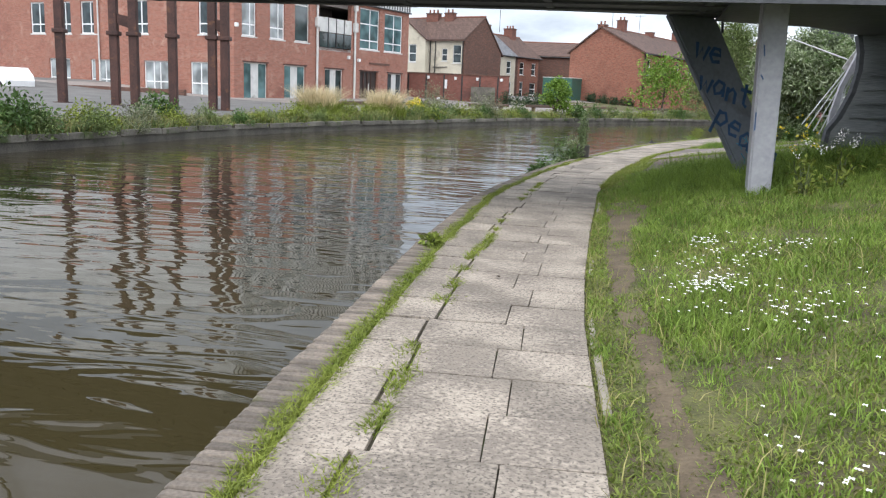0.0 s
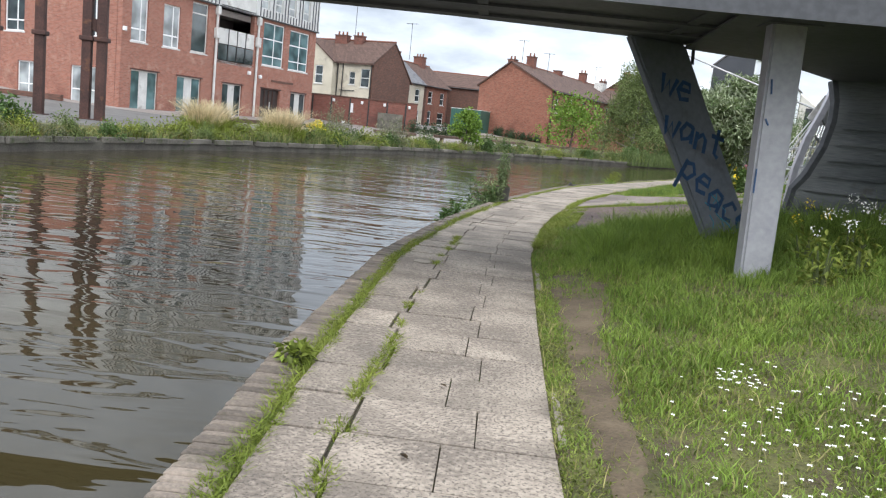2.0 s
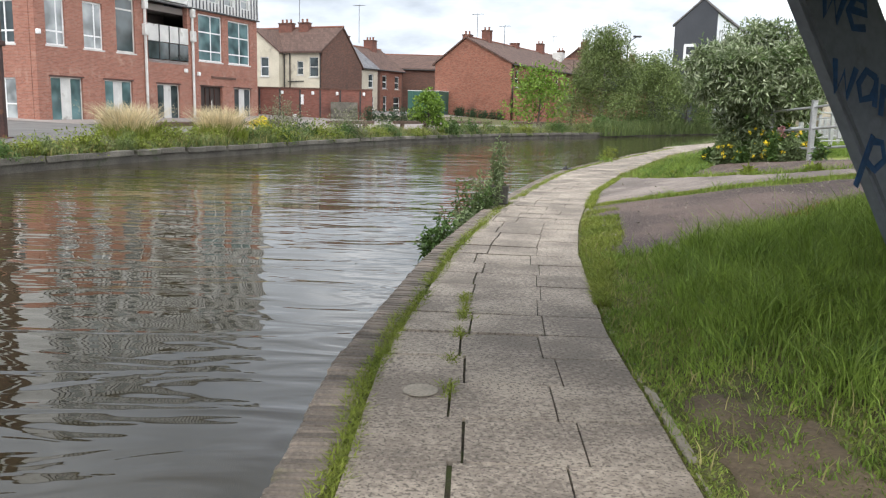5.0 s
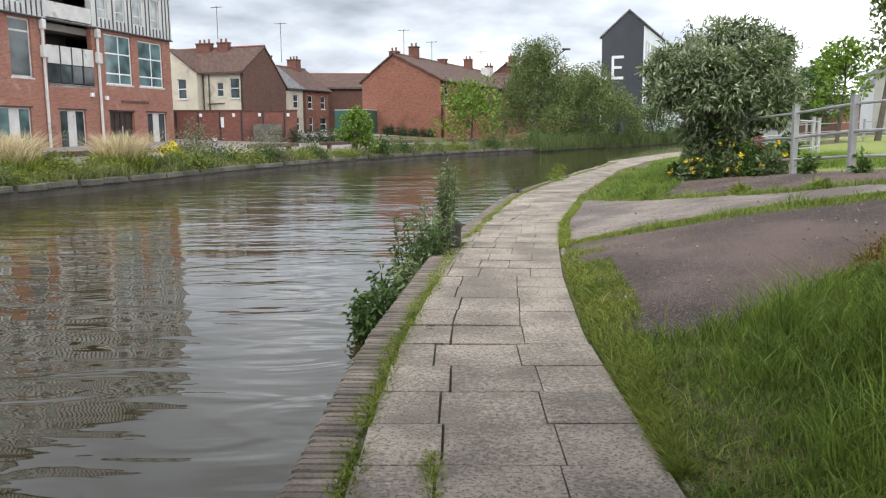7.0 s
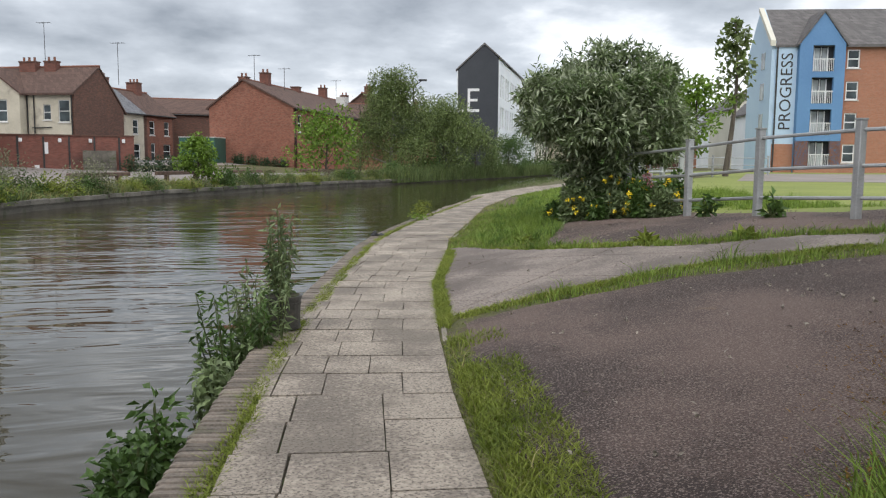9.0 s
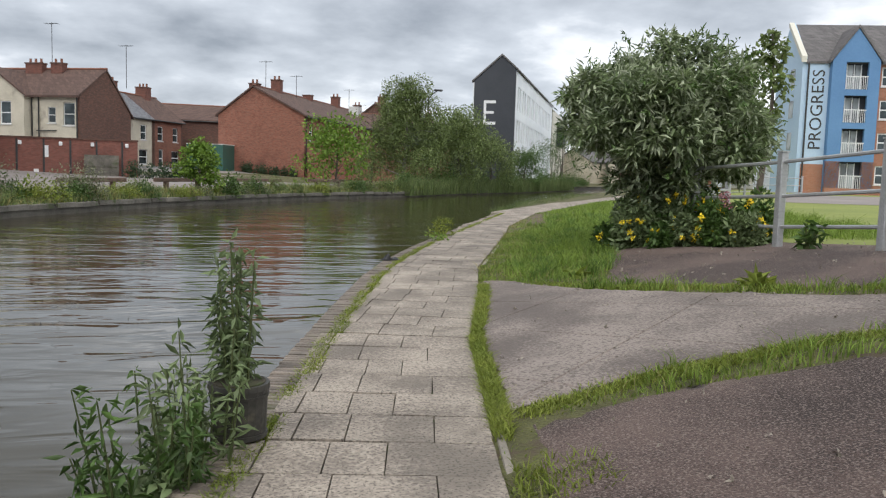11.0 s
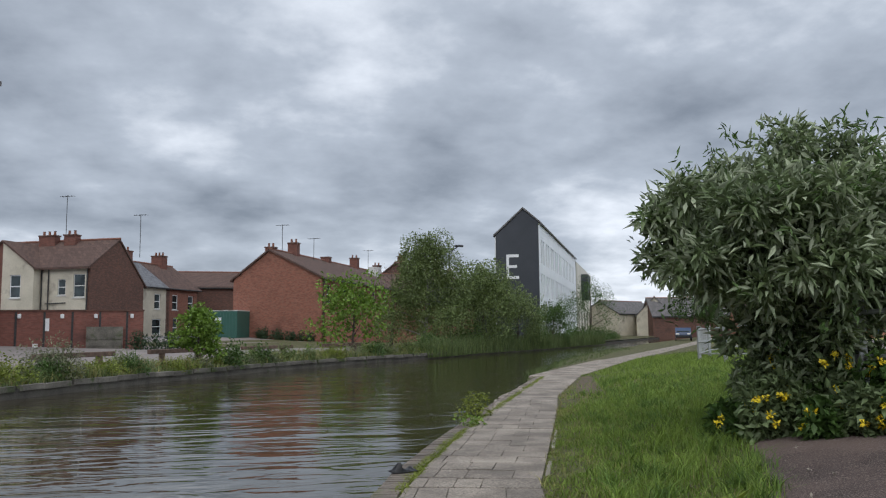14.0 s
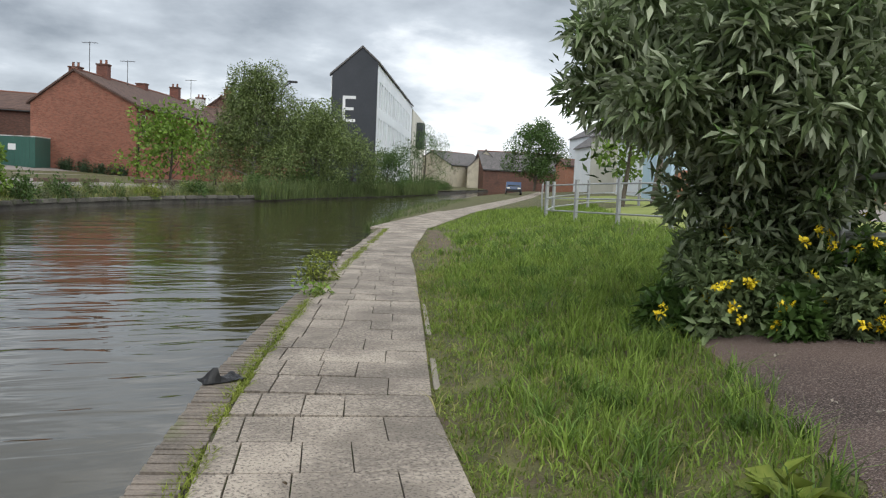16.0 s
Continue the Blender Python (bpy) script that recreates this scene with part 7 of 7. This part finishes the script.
bmesh.ops.solidify(bm, geom=list(bm.faces), thickness=0.004)
part("film", bm, "bag", bag)


def leaf_scrap(x, y, s, seed):
    rg = np.random.default_rng(seed)
    ob = thing("dead_leaf", pose(x, y, 0.012, 0, 0, rg.uniform(0, 360)), "shrivelled dead leaf lying on the flagstones", "leaf", "fallen leaves")
    bm = bmesh.new()
    pts = [(0, 0), (0.3, 0.22), (0.7, 0.2), (1, 0), (0.7, -0.2), (0.3, -0.22)]
    vs = [bm.verts.new((p[0] * s, p[1] * s, 0.25 * s * abs(p[1]) * 4 * 0.4 + 0.004)) for p in pts]
    bm.faces.new(vs)
    bmesh.ops.solidify(bm, geom=list(bm.faces), thickness=0.003)
    part("blade", bm, "litter", ob)


for i, (x, y, s) in enumerate(((3.5, 20.2, 0.14), (3.62, 20.15, 0.1), (2.45, 14.3, 0.08), (2.2, 16.4, 0.09), (0.35, 7.7, 0.16), (1.35, 13.0, 0.08), (1.9, 15.4, 0.1), (3.0, 17.4, 0.09), (0.28, -1.2, 0.12), (0.42, -0.3, 0.11), (1.2, 12.5, 0.09))):
    leaf_scrap(x, y, s * 0.5, 500 + i)
stain = thing("flat_stone", pose(-0.02, 3.45, 0.007), "pale round spill dried on a flagstone", "stain")
part("disc", T([(0, 0, 0.0), (0, 0, 0.004)], 0.085, 24), "kerb", stain)

# parked car far along the path
car = thing("car", pose(49.2, 97.4, float(z_near(49.2, 97.4)) + 0.02, 0, 0, -28), "dark blue car parked at the path's end", "car")
side = [(-2.0, 0.35), (2.0, 0.35), (2.05, 0.75), (1.9, 0.95), (0.95, 1.0), (0.35, 1.48), (-1.2, 1.5), (-1.95, 1.0), (-2.05, 0.7)]
part("body", P(side, -0.85, 0.85, "x"), "car_blue", car)
part("windscreen", P([(-1.3, 1.06), (-1.95, 1.02), (-1.22, 1.44)], -0.7, 0.7, "x"), "glass", car)
part("rear_window", B(-0.68, 0.68, -1.99, -1.9, 1.02, 1.12), "glass", car)
for sx in (-0.86, 0.8):
    for sy in (-1.25, 1.25):
        wh = part("tyre", T([(sx, sy, 0.32), (sx + 0.06 + 0.1 * (sx > 0), sy, 0.32)], 0.32, 16), "rubber", car)
        part("rim", T([(sx - 0.01, sy, 0.32), (sx + 0.08 + 0.1 * (sx > 0), sy, 0.32)], 0.19, 12), "galv", wh)
for sx in (-0.62, 0.62):
    part("headlight", B(sx - 0.18, sx + 0.18, -2.07, -2.0, 0.7, 0.85, bevel=0.02), "lamp", car)
part("number_plate", B(-0.26, 0.26, -2.08, -2.04, 0.48, 0.6), "white", car)
part("bumper", B(-0.84, 0.84, -2.1, -1.95, 0.36, 0.62, bevel=0.04), "rubber", car)
van = thing("car", pose(-34.5, 38.5, 0.2, 0, 0, 60), "white car parked beyond the quay", "car")
part("body", P([(y0, z0) for y0, z0 in side], -0.85, 0.85, "x"), "white", van)
part("side_window", B(-0.87, 0.87, -1.1, 0.5, 1.02, 1.4), "glass", van)
for sy in (-1.25, 1.25):
    part("tyre", T([(-0.88, sy, 0.32), (0.88, sy, 0.32)], 0.32, 16), "rubber", van)

# litter and stones on the tarmac, too many to count
n = 500
y = rng.uniform(7.3, 19, n)
x = x_right(y) + rng.uniform(0.1, 6, n)
keep = in_poly(x, y, TARMAC_A) | in_poly(x, y, CONCRETE) | in_poly(x, y, TARMAC_B)
x, y = x[keep], y[keep]
v, t = leaves(rng, np.stack([x, y, z_near(x, y) + 0.036], -1), np.full(len(x), 0.004), len(x) * 2, 0.03, 0.018, 0, flat=0.2)
tagged(fast_mesh("grit", v, t, "kerb"), "pale grit and leaf scraps on the tarmac", "grit", kind="stuff")

# ---------------------------------------------------------------- copings, kerbs, edging bricks and flags
def unit_block(name, material, bevel):
    bm = bmesh.new()
    bmesh.ops.create_cube(bm, size=1.0)
    bmesh.ops.bevel(bm, geom=[e for e in bm.edges if max(v.co.z for v in e.verts) > 0.4], offset=bevel, segments=1, affect="EDGES")
    me = bpy.data.meshes.new(name)
    bm.to_mesh(me)
    bm.free()
    me.materials.append(M[material])
    return me


def piece(name, me, parent, x, y, z, turn, sx, sy, sz, rx=0.0, ry=0.0):
    ob = new(name, me)
    ob.parent = parent
    ob.matrix_basis = pose(x, y, z, rx, ry, turn) @ Matrix.Diagonal((sx, sy, sz, 1))
    return ob


def heading(fx, y):
    return -math.degrees(math.atan2(float(fx(y + 0.4) - fx(y - 0.4)), 0.8))


rng = np.random.default_rng(77)
far_wall, near_wall = bpy.data.objects["canal_wall_far"], bpy.data.objects["canal_wall_near"]
cope = unit_block("coping_stone", "coping", 0.08)
y = 3.0
while y < 66:
    ln = rng.uniform(0.8, 1.3)
    dx = float(x_far(y + 0.5) - x_far(y - 0.5))
    k = math.hypot(1, dx)
    piece("coping_stone", cope, far_wall, float(x_far(y)) - 0.17, y, -0.1 + rng.uniform(-0.015, 0.015), heading(x_far, y), 0.46, ln - 0.02, 0.16, rng.uniform(-1, 1), rng.uniform(-2, 2))
    y += ln / k

kerb = unit_block("edging_kerb", "kerb", 0.1)
y = -5.0
while y < 22:
    dx = float(x_right(y + 0.4) - x_right(y - 0.4)) / 0.8
    if rng.random() < 0.5 or 2.5 < y < 5:
        piece("edging_kerb", kerb, pavement, float(x_right(y)) + 0.045, y, -0.05 + rng.uniform(-0.014, 0.008), heading(x_right, y), 0.045, 0.9, 0.09, 0, rng.uniform(-4, 4))
    y += 0.91 / math.hypot(1, dx)

brick = unit_block("edging_brick", "edge_brick", 0.1)
y, made = -5.4, 0
rest = bmesh.new()
while y < 34:
    dx = float(x_out(y + 0.4) - x_out(y - 0.4)) / 0.8
    turn = heading(x_out, y)
    c = (float(x_out(y)) + 0.1 + rng.uniform(-0.006, 0.006), y, -0.05 + rng.uniform(-0.004, 0.004))
    if made < 300:
        piece("edging_brick", brick, near_wall, *c, turn + rng.uniform(-1, 1), 0.215, 0.048, 0.1, rng.uniform(-1.5, 1.5), rng.uniform(-1.5, 1.5))
        made += 1
    else:
        bmesh.ops.create_cube(rest, size=1.0, matrix=pose(*c, 0, 0, turn) @ Matrix.Diagonal((0.215, 0.048, 0.1, 1)))
    y += 0.062 / math.hypot(1, dx)
tagged(part("edging_bricks", rest, "edge_brick", near_wall), kind="stuff")

flag = unit_block("flagstone", "flag", 0.012)
y, row, made = -5.826, 0, 0
rest = bmesh.new()
while y < 45:
    dx = float(x_right(y + 0.4) - x_right(y - 0.4)) / 0.8
    k = math.hypot(1, dx)
    pitch = 0.458 if y < 10.2 else 0.425
    th = math.atan2(dx, 1)
    turn = -math.degrees(th)
    wide = (float(x_right(y)) - float(x_out(y)) - 0.25) * math.cos(th)
    wide = min(wide, 1.45) if y < 34 else 1.5
    widths = ([0.38, 0.54] if row % 2 else [0.49, 0.44]) if y < 2.5 else ([0.44 - 0.05 * (row % 2), 0.48] if y < 9.5 else ([0.5, 0.26, 0.28] if row % 2 else [0.3, 0.46, 0.27]))
    widths = [w + rng.uniform(-0.03, 0.03) for w in widths]
    last = wide - sum(widths)
    widths.append(max(last, 0.12))
    gap = 0.018 if y < 2.5 else 0.009
    at = 0.0
    for i, w in enumerate(widths):
        g = gap if i == len(widths) - 1 and y < 9.5 else 0.007
        cx = at + w / 2 + (g if i == len(widths) - 1 else 0) / 2
        ox, oy = -cx * math.cos(th), cx * math.sin(th)
        px_, py_ = float(x_right(y)) + ox, y + oy
        c = (px_, py_, -0.03 + rng.uniform(-0.003, 0.003))
        sz = (w - g, pitch - 0.008, 0.06)
        if made < 300:
            piece("flagstone", flag, pavement, *c, turn + rng.uniform(-0.5, 0.5), *sz, rng.uniform(-0.35, 0.35), rng.uniform(-0.35, 0.35))
            made += 1
        else:
            bmesh.ops.create_cube(rest, size=1.0, matrix=pose(*c, 0, 0, turn) @ Matrix.Diagonal((*sz, 1)))
        at += w
    y += pitch / k
    row += 1
tagged(part("flagstones", rest, "flag", pavement), kind="stuff")
